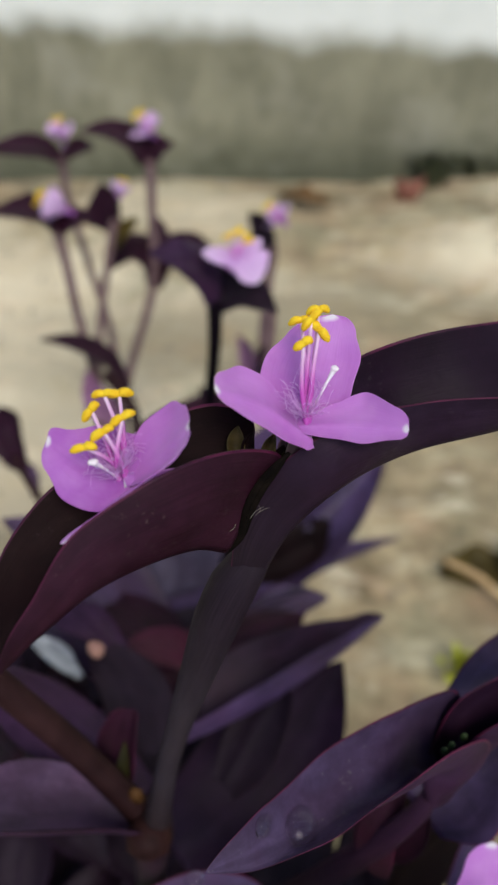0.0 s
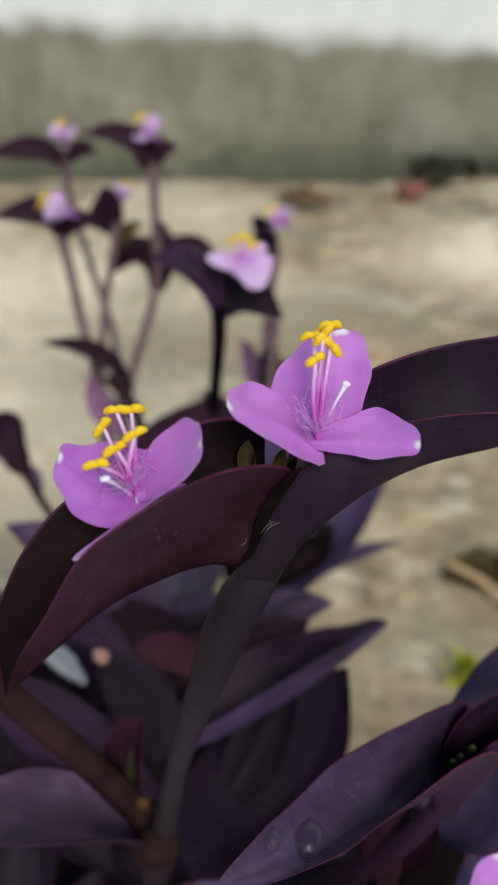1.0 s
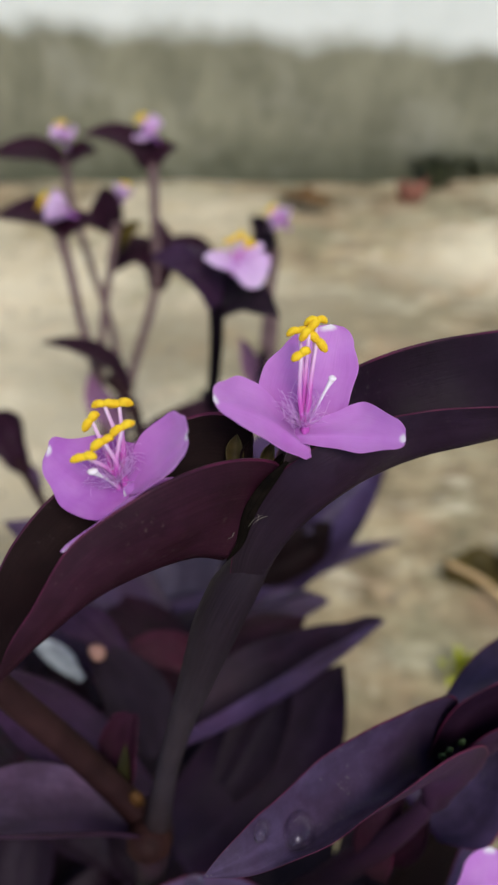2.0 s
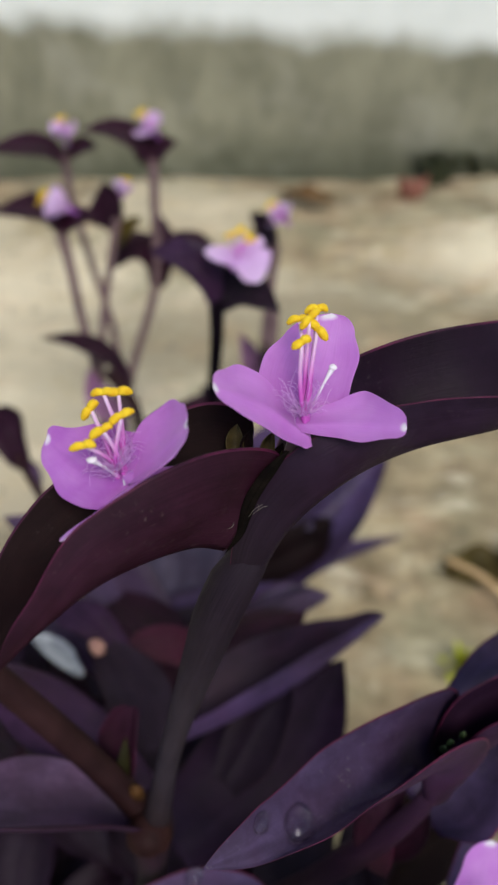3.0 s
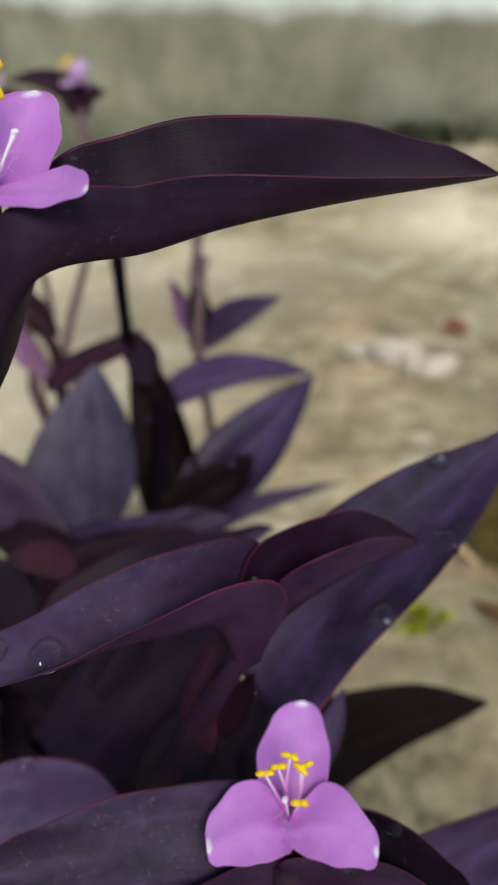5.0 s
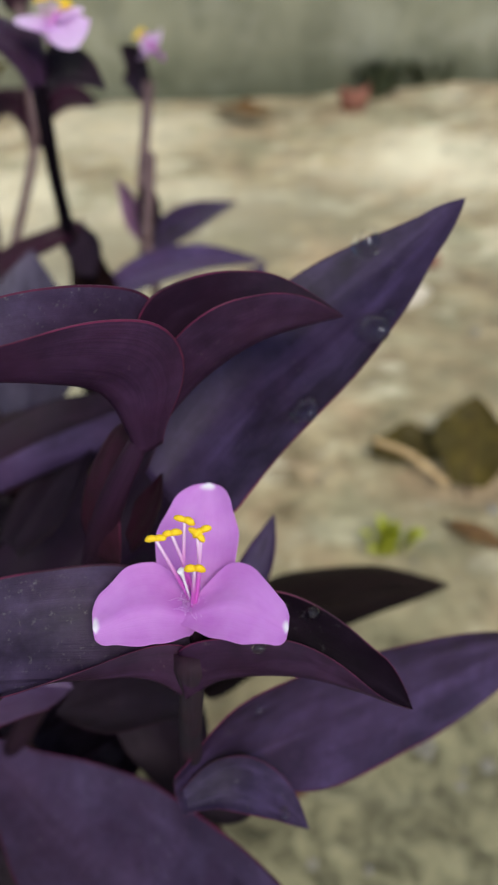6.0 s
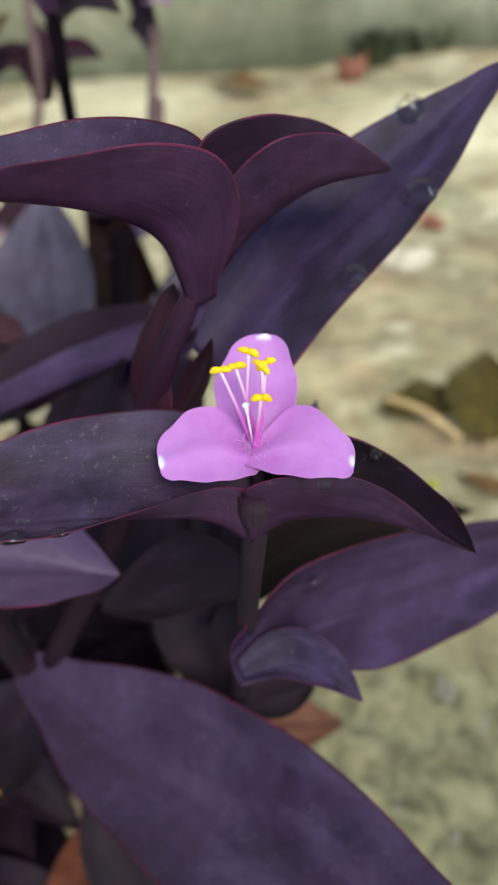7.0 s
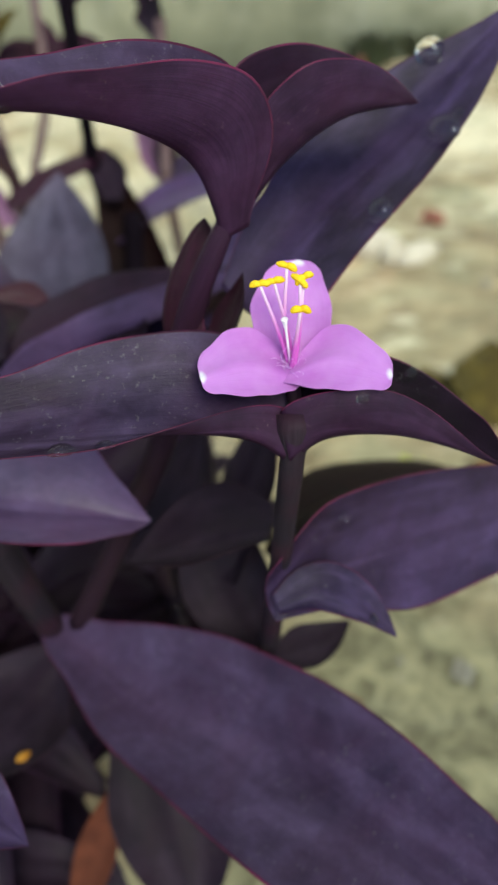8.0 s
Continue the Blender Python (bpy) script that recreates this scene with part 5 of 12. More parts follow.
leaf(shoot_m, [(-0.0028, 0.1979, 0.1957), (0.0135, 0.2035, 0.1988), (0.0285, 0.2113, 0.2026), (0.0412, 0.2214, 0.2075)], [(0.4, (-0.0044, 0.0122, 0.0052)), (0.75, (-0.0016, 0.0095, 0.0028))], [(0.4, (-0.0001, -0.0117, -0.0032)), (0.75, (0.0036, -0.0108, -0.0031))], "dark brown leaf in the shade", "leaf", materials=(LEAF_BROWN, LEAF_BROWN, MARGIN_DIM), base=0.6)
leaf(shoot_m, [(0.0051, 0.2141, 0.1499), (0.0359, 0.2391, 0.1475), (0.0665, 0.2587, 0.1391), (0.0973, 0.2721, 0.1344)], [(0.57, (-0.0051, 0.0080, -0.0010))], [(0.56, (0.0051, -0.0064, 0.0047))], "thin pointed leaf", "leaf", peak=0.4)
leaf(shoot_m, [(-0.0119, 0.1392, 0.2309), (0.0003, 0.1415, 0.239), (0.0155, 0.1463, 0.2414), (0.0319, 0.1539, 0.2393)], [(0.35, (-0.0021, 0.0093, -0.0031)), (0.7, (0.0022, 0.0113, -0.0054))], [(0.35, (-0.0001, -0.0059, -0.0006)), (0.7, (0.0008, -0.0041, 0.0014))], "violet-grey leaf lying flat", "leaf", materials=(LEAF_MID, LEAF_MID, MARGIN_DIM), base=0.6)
# Lit flank and shaded inside are told apart by skin colour.
leaf(shoot_m, [(-0.0256, 0.0866, 0.2566), (0.0052, 0.0991, 0.2607), (0.0283, 0.1162, 0.258), (0.0475, 0.1319, 0.259)], [(0.15, (-0.0024, 0.0158, 0.0094)), (0.35, (-0.0025, 0.0193, 0.0095)), (0.62, (0.0013, 0.0166, 0.0052)), (0.85, (0.0018, 0.0086, 0.0011))], [(0.15, (-0.0016, -0.0003, 0.0095)), (0.35, (-0.0044, 0.0006, 0.0097)), (0.62, (-0.0015, 0.0027, 0.0092)), (0.85, (0.0009, 0.0032, 0.0033))], "pointed purple leaf folded round its dark inside", "leaf", materials=(LEAF_INNER, LEAF_VIOLET_SHEEN, MARGIN_DIM), base=0.5, cup=0.06)
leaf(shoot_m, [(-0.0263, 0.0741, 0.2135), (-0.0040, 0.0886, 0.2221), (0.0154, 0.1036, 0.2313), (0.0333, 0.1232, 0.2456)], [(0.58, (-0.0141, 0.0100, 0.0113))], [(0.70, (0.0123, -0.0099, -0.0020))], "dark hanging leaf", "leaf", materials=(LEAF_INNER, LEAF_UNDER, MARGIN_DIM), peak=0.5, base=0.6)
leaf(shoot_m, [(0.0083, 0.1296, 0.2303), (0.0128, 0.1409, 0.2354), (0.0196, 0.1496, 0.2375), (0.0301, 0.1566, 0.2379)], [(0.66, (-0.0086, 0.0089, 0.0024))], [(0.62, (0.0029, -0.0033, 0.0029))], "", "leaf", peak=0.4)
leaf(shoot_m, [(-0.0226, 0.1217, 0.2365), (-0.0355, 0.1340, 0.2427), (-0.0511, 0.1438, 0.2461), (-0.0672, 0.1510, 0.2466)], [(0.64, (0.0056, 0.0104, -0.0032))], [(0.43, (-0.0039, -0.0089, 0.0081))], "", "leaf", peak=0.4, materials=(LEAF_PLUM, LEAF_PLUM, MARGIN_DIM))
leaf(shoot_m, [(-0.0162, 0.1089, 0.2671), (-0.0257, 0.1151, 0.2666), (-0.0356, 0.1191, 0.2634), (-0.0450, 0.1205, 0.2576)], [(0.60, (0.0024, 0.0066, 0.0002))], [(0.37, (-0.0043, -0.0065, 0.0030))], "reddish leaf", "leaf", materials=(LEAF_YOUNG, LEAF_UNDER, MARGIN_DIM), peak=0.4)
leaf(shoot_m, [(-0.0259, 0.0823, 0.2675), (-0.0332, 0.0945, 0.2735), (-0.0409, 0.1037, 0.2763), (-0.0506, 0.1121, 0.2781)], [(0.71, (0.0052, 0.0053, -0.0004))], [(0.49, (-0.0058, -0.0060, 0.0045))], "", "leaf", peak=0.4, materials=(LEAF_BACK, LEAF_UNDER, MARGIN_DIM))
shoot_n = thing("purple_plant_shoot", (-0.0500, 0.2000, 0.0000), "bushy dark purple shoot", "plant", "purple-leaved trailing plants")
stem(shoot_n, [(-0.0790, 0.2990, 0.2419), (-0.0630, 0.2820, 0.2309), (-0.0600, 0.2496, 0.2031), (-0.0610, 0.1951, 0.1590)], [0.003, 0.003, 0.003, 0.003], STEM_OLD, "", 0.1)
stem(shoot_n, [(-0.0610, 0.1951, 0.1590), (-0.0570, 0.2011, 0.0795), (-0.0590, 0.2071, -0.0120)], [0.0033, 0.0030, 0.0033], STEM_OLD)
leaf(shoot_n, [(-0.1126, 0.2388, 0.2276), (-0.1196, 0.2471, 0.2308), (-0.1253, 0.2547, 0.2393), (-0.1358, 0.2647, 0.2429)], [(0.35, (-0.0046, -0.0038, -0.004)), (0.7, (-0.0088, -0.006, -0.0054))], [(0.35, (0.0073, 0.0001, 0.0048)), (0.7, (0.0117, 0.0016, 0.0075)), (0.9, (0.0095, 0.0007, 0.0061))], "maroon leaf on a slender stalk", "leaf", materials=(LEAF_PLUM, LEAF_PLUM, MARGIN_DIM), base=0.4)
leaf(shoot_n, [(-0.1071, 0.2337, 0.2159), (-0.1106, 0.2408, 0.2208), (-0.1141, 0.2476, 0.2254)], [(0.5, (-0.0045, 0.0002, 0.0033))], [(0.5, (0.0035, 0.0002, 0.0032))], "small lilac leaf", "leaf", materials=(LEAF_LILAC, LEAF_UNDER, MARGIN_DIM), peak=0.5)
stem(shoot_n, [(-0.1185, 0.2461, 0.2297), (-0.1098, 0.2343, 0.2226), (-0.0976, 0.2197, 0.2153), (-0.0799, 0.201, 0.2094), (-0.0605, 0.1816, 0.2028)], [0.0021, 0.0021, 0.0024, 0.0026], STEM_OLD, "slender maroon stalk", 0.05)
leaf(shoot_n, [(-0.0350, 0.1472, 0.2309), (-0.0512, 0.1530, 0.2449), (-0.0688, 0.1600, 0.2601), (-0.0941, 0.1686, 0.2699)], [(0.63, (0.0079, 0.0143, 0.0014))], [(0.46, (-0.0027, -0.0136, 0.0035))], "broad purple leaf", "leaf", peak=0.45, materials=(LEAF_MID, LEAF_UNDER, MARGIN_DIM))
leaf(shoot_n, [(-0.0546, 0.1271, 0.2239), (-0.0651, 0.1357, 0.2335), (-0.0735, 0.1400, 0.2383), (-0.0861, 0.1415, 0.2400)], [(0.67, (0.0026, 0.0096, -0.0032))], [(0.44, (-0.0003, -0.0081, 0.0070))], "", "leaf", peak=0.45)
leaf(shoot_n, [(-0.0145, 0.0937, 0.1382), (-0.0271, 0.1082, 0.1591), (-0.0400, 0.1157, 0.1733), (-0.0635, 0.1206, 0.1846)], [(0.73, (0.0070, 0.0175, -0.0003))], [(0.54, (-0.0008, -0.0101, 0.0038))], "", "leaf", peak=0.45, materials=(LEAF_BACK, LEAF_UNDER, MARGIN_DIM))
leaf(shoot_n, [(-0.0624, 0.1500, 0.2131), (-0.0363, 0.1530, 0.2168), (-0.0103, 0.1560, 0.2214), (0.0171, 0.1680, 0.2290)], [(0.65, (-0.0050, 0.0120, 0.0040))], [(0.47, (0.0012, -0.0145, 0.0004))], "violet leaf lying across others", "leaf", materials=(LEAF_VIOLET_SHEEN, LEAF_VIOLET_SHEEN, MARGIN_DIM), peak=0.5, base=0.3)
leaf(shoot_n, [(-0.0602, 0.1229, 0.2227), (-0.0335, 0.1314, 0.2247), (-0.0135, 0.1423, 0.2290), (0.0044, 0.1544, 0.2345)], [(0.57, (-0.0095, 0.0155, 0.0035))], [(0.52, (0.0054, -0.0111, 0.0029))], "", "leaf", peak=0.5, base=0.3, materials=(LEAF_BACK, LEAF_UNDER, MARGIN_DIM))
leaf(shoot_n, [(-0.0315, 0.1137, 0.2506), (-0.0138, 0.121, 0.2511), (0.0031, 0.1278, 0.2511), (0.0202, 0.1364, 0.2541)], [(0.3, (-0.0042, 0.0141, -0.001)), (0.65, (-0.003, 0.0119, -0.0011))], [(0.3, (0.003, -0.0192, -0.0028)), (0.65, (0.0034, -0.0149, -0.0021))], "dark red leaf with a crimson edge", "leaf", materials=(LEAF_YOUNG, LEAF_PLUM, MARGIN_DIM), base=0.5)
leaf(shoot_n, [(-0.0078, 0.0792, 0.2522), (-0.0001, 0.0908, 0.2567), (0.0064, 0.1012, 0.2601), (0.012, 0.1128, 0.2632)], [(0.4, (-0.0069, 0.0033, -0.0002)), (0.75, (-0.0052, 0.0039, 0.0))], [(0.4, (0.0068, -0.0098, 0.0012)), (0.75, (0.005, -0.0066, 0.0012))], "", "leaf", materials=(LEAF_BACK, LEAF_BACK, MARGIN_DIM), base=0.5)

# ---- the flowering shoots in the background ----
shoot_p = thing("purple_plant_shoot", (-0.0700, 0.5000, 0.0000), "slim purple shoot with a pink flower on top", "plant", "purple-leaved trailing plants")
stem(shoot_p, [(-0.0663, 0.4639, 0.2997), (-0.0652, 0.4372, 0.2656), (-0.0659, 0.4147, 0.2331), (-0.0842, 0.3690, 0.1823), (-0.0862, 0.3303, 0.1544)], [0.00345, 0.003, 0.003, 0.0033000000000000004], STEM_PINK, "", 0.1)
stem(shoot_p, [(-0.0862, 0.3303, 0.1544), (-0.0822, 0.3363, 0.0772), (-0.0842, 0.3423, -0.0120)], [0.0033, 0.0030, 0.0033], STEM_PINK)
leaf(shoot_p, [(-0.0663, 0.4600, 0.2954), (-0.0762, 0.4646, 0.3079), (-0.0926, 0.4675, 0.3156), (-0.1128, 0.4669, 0.3180)], [(0.68, (0.0016, 0.0164, 0.0045))], [(0.50, (-0.0009, -0.0119, 0.0024))], "narrow maroon leaf", "leaf", peak=0.45, materials=(LEAF_PLUM, LEAF_PLUM, MARGIN_DIM))
leaf(shoot_p, [(-0.0663, 0.4600, 0.2954), (-0.0614, 0.4644, 0.3032), (-0.0557, 0.4677, 0.3069), (-0.0487, 0.4715, 0.3082)], [(0.77, (-0.0085, 0.0126, 0.0043))], [(0.34, (0.0036, -0.0068, 0.0014))], "", "leaf", peak=0.4, materials=(LEAF_PLUM, LEAF_PLUM, MARGIN_DIM))
leaf(shoot_p, [(-0.0659, 0.4160, 0.2345), (-0.0628, 0.4290, 0.2490), (-0.0608, 0.4394, 0.2606), (-0.0667, 0.4494, 0.2716)], [(0.58, (0.0068, 0.0013, -0.0027))], [(0.40, (-0.0072, -0.0050, 0.0060))], "", "leaf", peak=0.45, materials=(LEAF_PLUM, LEAF_PLUM, MARGIN_DIM))
leaf(shoot_p, [(-0.0651, 0.4133, 0.2316), (-0.0690, 0.4212, 0.2479), (-0.0789, 0.4221, 0.2532), (-0.0946, 0.4120, 0.2451)], [(0.51, (0.0038, 0.0166, 0.0067))], [(0.50, (-0.0006, -0.0105, 0.0004))], "dark arching leaf", "leaf", peak=0.45, base=0.5, materials=(LEAF_PLUM, LEAF_PLUM, MARGIN_DIM))
leaf(shoot_p, [(-0.0651, 0.4133, 0.2316), (-0.0545, 0.4227, 0.2480), (-0.0408, 0.4255, 0.2540), (-0.0215, 0.4210, 0.2521)], [(0.54, (-0.0058, 0.0166, 0.0062))], [(0.49, (0.0031, -0.0143, 0.0013))], "dark arching leaf", "leaf", peak=0.45, base=0.5, materials=(LEAF_PLUM, LEAF_PLUM, MARGIN_DIM))
far_flower(shoot_p, (-0.0652, 0.4747, 0.3148), (-0.45, -0.15, 0.75), 0.0145, 0.6, "small pink flower with yellow anthers", 41)
shoot_q = thing("purple_plant_shoot", (-0.1000, 0.5000, 0.0000), "slim purple shoot with a pink flower on top", "plant", "purple-leaved trailing plants")
stem(shoot_q, [(-0.1269, 0.4682, 0.3000), (-0.1238, 0.4527, 0.2828), (-0.1072, 0.4146, 0.2479), (-0.0899, 0.3729, 0.2166), (-0.0842, 0.3254, 0.1788)], [0.0027599999999999994, 0.0024, 0.0024, 0.00264], STEM_PINK, "", 0.1)
stem(shoot_q, [(-0.0842, 0.3254, 0.1788), (-0.0802, 0.3314, 0.0894), (-0.0822, 0.3374, -0.0120)], [0.0026, 0.0024, 0.0026], STEM_PINK)
leaf(shoot_q, [(-0.1269, 0.4656, 0.2972), (-0.1377, 0.4656, 0.3046), (-0.1520, 0.4638, 0.3071), (-0.1777, 0.4610, 0.3069)], [(0.56, (-0.0015, 0.0171, 0.0057))], [(0.36, (0.0021, -0.0152, 0.0017))], "narrow maroon leaf", "leaf", peak=0.45, materials=(LEAF_PLUM, LEAF_PLUM, MARGIN_DIM))
leaf(shoot_q, [(-0.1269, 0.4656, 0.2972), (-0.1192, 0.4672, 0.3034), (-0.1110, 0.4672, 0.3063), (-0.1034, 0.4677, 0.3069)], [(0.49, (-0.0021, 0.0132, 0.0056))], [(0.58, (-0.0004, -0.0087, -0.0001))], "", "leaf", peak=0.45, materials=(LEAF_PLUM, LEAF_PLUM, MARGIN_DIM))
far_flower(shoot_q, (-0.1265, 0.4771, 0.3098), (-0.05, -0.1, 0.9), 0.0130, 1.4, "small pink flower with yellow anthers", 42, half=0.3)
shoot_r = thing("purple_plant_shoot", (-0.1100, 0.4200, 0.0000), "slim purple shoot with a pink flower on top", "plant", "purple-leaved trailing plants")
stem(shoot_r, [(-0.1168, 0.3905, 0.2810), (-0.1116, 0.3777, 0.2668), (-0.1034, 0.3524, 0.2462), (-0.0936, 0.3277, 0.2261), (-0.0830, 0.2907, 0.2000)], [0.0032199999999999998, 0.0028, 0.0028, 0.0030800000000000003], STEM_PINK, "", 0.1)
stem(shoot_r, [(-0.0830, 0.2907, 0.2000), (-0.0790, 0.2967, 0.1000), (-0.0810, 0.3027, -0.0120)], [0.0031, 0.0028, 0.0031], STEM_PINK)
leaf(shoot_r, [(-0.1168, 0.3894, 0.2797), (-0.1240, 0.3915, 0.2895), (-0.1360, 0.3889, 0.2942), (-0.1556, 0.3874, 0.2955)], [(0.63, (-0.0010, 0.0198, 0.0042))], [(0.49, (0.0027, -0.0094, 0.0018))], "dark arching leaf", "leaf", peak=0.45, materials=(LEAF_PLUM, LEAF_PLUM, MARGIN_DIM))
leaf(shoot_r, [(-0.1168, 0.3894, 0.2797), (-0.1093, 0.3932, 0.2870), (-0.1019, 0.3929, 0.2896), (-0.0937, 0.3920, 0.2900)], [(0.48, (-0.0023, 0.0111, 0.0046))], [(0.66, (-0.0013, -0.0100, -0.0004))], "", "leaf", peak=0.45, materials=(LEAF_PLUM, LEAF_PLUM, MARGIN_DIM))
far_flower(shoot_r, (-0.1116, 0.3988, 0.2931), (-0.85, 0.0, 0.45), 0.0165, 0.2, "small pink flower, pale in the light", 43, half=0.6)
shoot_s = thing("purple_plant_shoot", (-0.0800, 0.4500, 0.0000), "slim purple shoot with a closing flower", "plant", "purple-leaved trailing plants")
stem(shoot_s, [(-0.0860, 0.4157, 0.2790), (-0.0897, 0.4010, 0.2628), (-0.0929, 0.3655, 0.2382), (-0.0925, 0.3335, 0.2177), (-0.0885, 0.2982, 0.1934)], [0.0027599999999999994, 0.0024, 0.0024, 0.00264], STEM_PINK, "", 0.1)
stem(shoot_s, [(-0.0885, 0.2982, 0.1934), (-0.0845, 0.3042, 0.0967), (-0.0865, 0.3102, -0.0120)], [0.0026, 0.0024, 0.0026], STEM_PINK)
leaf(shoot_s, [(-0.0849, 0.4132, 0.2763), (-0.0879, 0.4205, 0.2844), (-0.0915, 0.4266, 0.2912), (-0.0951, 0.4323, 0.2974)], [(0.86, (-0.0076, 0.0002, -0.0045))], [(0.47, (0.0062, -0.0036, 0.0063))], "upright maroon leaf", "leaf", peak=0.45, materials=(LEAF_PLUM, LEAF_PLUM, MARGIN_DIM))
far_flower(shoot_s, (-0.0845, 0.4304, 0.2879), (0.0057, 0.0073, 0.0155), 0.011, 0.9, "closing pink flower", 44, half=0.8)
leaf(shoot_s, [(-0.0860, 0.4035, 0.2655), (-0.0806, 0.4108, 0.2736), (-0.0751, 0.4144, 0.2777), (-0.0696, 0.4169, 0.2804)], [(0.62, (-0.0047, 0.0057, 0.0014))], [(0.65, (0.0036, -0.0080, 0.0014))], "withered olive leaf", "leaf", materials=(OLIVE, OLIVE, OLIVE), peak=0.45)
leaf(shoot_s, [(-0.0714, 0.3106, 0.2221), (-0.0819, 0.3176, 0.2373), (-0.1002, 0.3199, 0.2474), (-0.1202, 0.3204, 0.2509)], [(0.62, (0.0018, 0.0105, 0.0011))], [(0.49, (0.0007, -0.0085, 0.0030))], "dark arching leaf", "leaf", peak=0.5, materials=(LEAF_PLUM, LEAF_PLUM, MARGIN_DIM))
leaf(shoot_s, [(-0.0747, 0.2951, 0.2049), (-0.0819, 0.3001, 0.2179), (-0.0885, 0.3066, 0.2252), (-0.0934, 0.3143, 0.2337)], [(0.71, (-0.0081, -0.0004, -0.0055))], [(0.46, (0.0051, -0.0023, 0.0066))], "pinkish leaf", "leaf", materials=(LEAF_PINK, LEAF_PINK, MARGIN_DIM), peak=0.5)
shoot_t = thing("purple_plant_shoot", (-0.0100, 0.3000, 0.0000), "dark purple shoot with a wide pink flower", "plant", "purple-leaved trailing plants")
stem(shoot_t, [(-0.0140, 0.2521, 0.3140), (-0.0147, 0.2492, 0.2974), (-0.0165, 0.2531, 0.2793), (-0.0198, 0.2662, 0.2431)], [0.0033349999999999994, 0.0029, 0.0029, 0.00319], STEM_BLACK, "", 0.1)
stem(shoot_t, [(-0.0198, 0.2662, 0.2431), (-0.0158, 0.2722, 0.1215), (-0.0178, 0.2782, -0.0120)], [0.0032, 0.0029, 0.0032], STEM_BLACK)
leaf(shoot_t, [(-0.0138, 0.2505, 0.3108), (-0.0176, 0.2560, 0.3199), (-0.0253, 0.2597, 0.3285), (-0.0423, 0.2605, 0.3324)], [(0.15, (0.0018, 0.0203, 0.0121)), (0.50, (-0.0029, 0.0131, 0.0050))], [(0.15, (-0.0033, -0.0034, 0.0006)), (0.50, (-0.0041, -0.0076, -0.0000))], "dark arching leaf", "leaf", base=0.6, materials=(LEAF_BACK, LEAF_UNDER, MARGIN_DIM))
leaf(shoot_t, [(-0.0138, 0.2505, 0.3108), (-0.0038, 0.2505, 0.3168), (0.0045, 0.2467, 0.3171), (0.0129, 0.2417, 0.3144)], [(0.15, (-0.0000, 0.0228, 0.0124)), (0.50, (0.0032, 0.0101, 0.0061))], [(0.15, (0.0015, -0.0049, 0.0001)), (0.50, (0.0009, -0.0082, -0.0003))], "dark drooping leaf", "leaf", base=0.6, materials=(LEAF_BACK, LEAF_UNDER, MARGIN_DIM))
flower(shoot_t, (-0.005, 0.2528, 0.3335), (-0.3, -0.1, 0.9), [
    ((0.0013, 0.2513, 0.3317), (0.0044, 0.2427, 0.3282), [(0.30, (-0.0015, 0.2609, 0.3364)), (0.62, (0.0088, 0.2576, 0.3343))], [(0.30, (-0.0088, 0.2473, 0.3333)), (0.62, (-0.0038, 0.2424, 0.3309))], PETAL_LIT, (-0.005, 0.2533, 0.334), 0.5),
    ((-0.0119, 0.2544, 0.3352), (-0.0186, 0.2548, 0.3357), [(0.50, (-0.0113, 0.26, 0.3354))], [(0.50, (-0.0124, 0.2479, 0.334))], PETAL_LIT, (-0.0057, 0.2531, 0.3338), 0.5),
    ((-0.0015, 0.2601, 0.3356), (0.0028, 0.2662, 0.3364), [(0.50, (-0.005, 0.2628, 0.3355))], [(0.50, (0.0055, 0.2601, 0.3356))], PETAL_LIT, (-0.0045, 0.2537, 0.3345), 0.5),
], [((-0.0079, 0.2571, 0.3412), 0.2), ((-0.0049, 0.2602, 0.3417), 0.8), ((-0.0015, 0.2613, 0.3399), -0.5), ((0.0004, 0.2596, 0.338), 0.4)], (-0.0038, 0.2571, 0.3383), "wide pink flower with yellow anthers", 45, 10, (-0.0073, 0.2512, 0.3287), 0.0020)
leaf(shoot_t, [(-0.0592, 0.2437, 0.2376), (-0.043, 0.2555, 0.2432), (-0.0277, 0.2649, 0.2461), (-0.012, 0.2739, 0.2485)], [(0.35, (-0.0043, 0.0075, 0.0006)), (0.7, (-0.0028, 0.0065, 0.0001))], [(0.35, (0.0032, -0.0132, -0.0001)), (0.7, (0.0038, -0.0105, -0.0008))], "dark maroon leaf low on the stem", "leaf", materials=(LEAF_PLUM, LEAF_PLUM, MARGIN_DIM), base=0.5)
leaf(shoot_t, [(-0.0118, 0.2473, 0.234), (-0.0133, 0.2572, 0.2405), (-0.0177, 0.2664, 0.2448), (-0.0252, 0.277, 0.2506)], [(0.5, (-0.0077, -0.0012, -0.0008))], [(0.5, (0.0096, -0.0023, 0.0039))], "", "leaf", materials=(LEAF_BACK, LEAF_BACK, MARGIN_DIM), base=0.5)
shoot_u = thing("purple_plant_shoot", (0.0300, 0.4000, 0.0000), "slim purple shoot with a pink flower on top", "plant", "purple-leaved trailing plants")
stem(shoot_u, [(0.0153, 0.3847, 0.2745), (0.0118, 0.3643, 0.2549), (0.0081, 0.3345, 0.2337), (0.0145, 0.3543, 0.2500), (0.0100, 0.3096, 0.2164)], [0.003105, 0.0027, 0.0027, 0.0029700000000000004], STEM_PINK, "", 0.1)
stem(shoot_u, [(0.0100, 0.3096, 0.2164), (0.0140, 0.3156, 0.1082), (0.0120, 0.3216, -0.0120)], [0.0030, 0.0027, 0.0030], STEM_PINK)
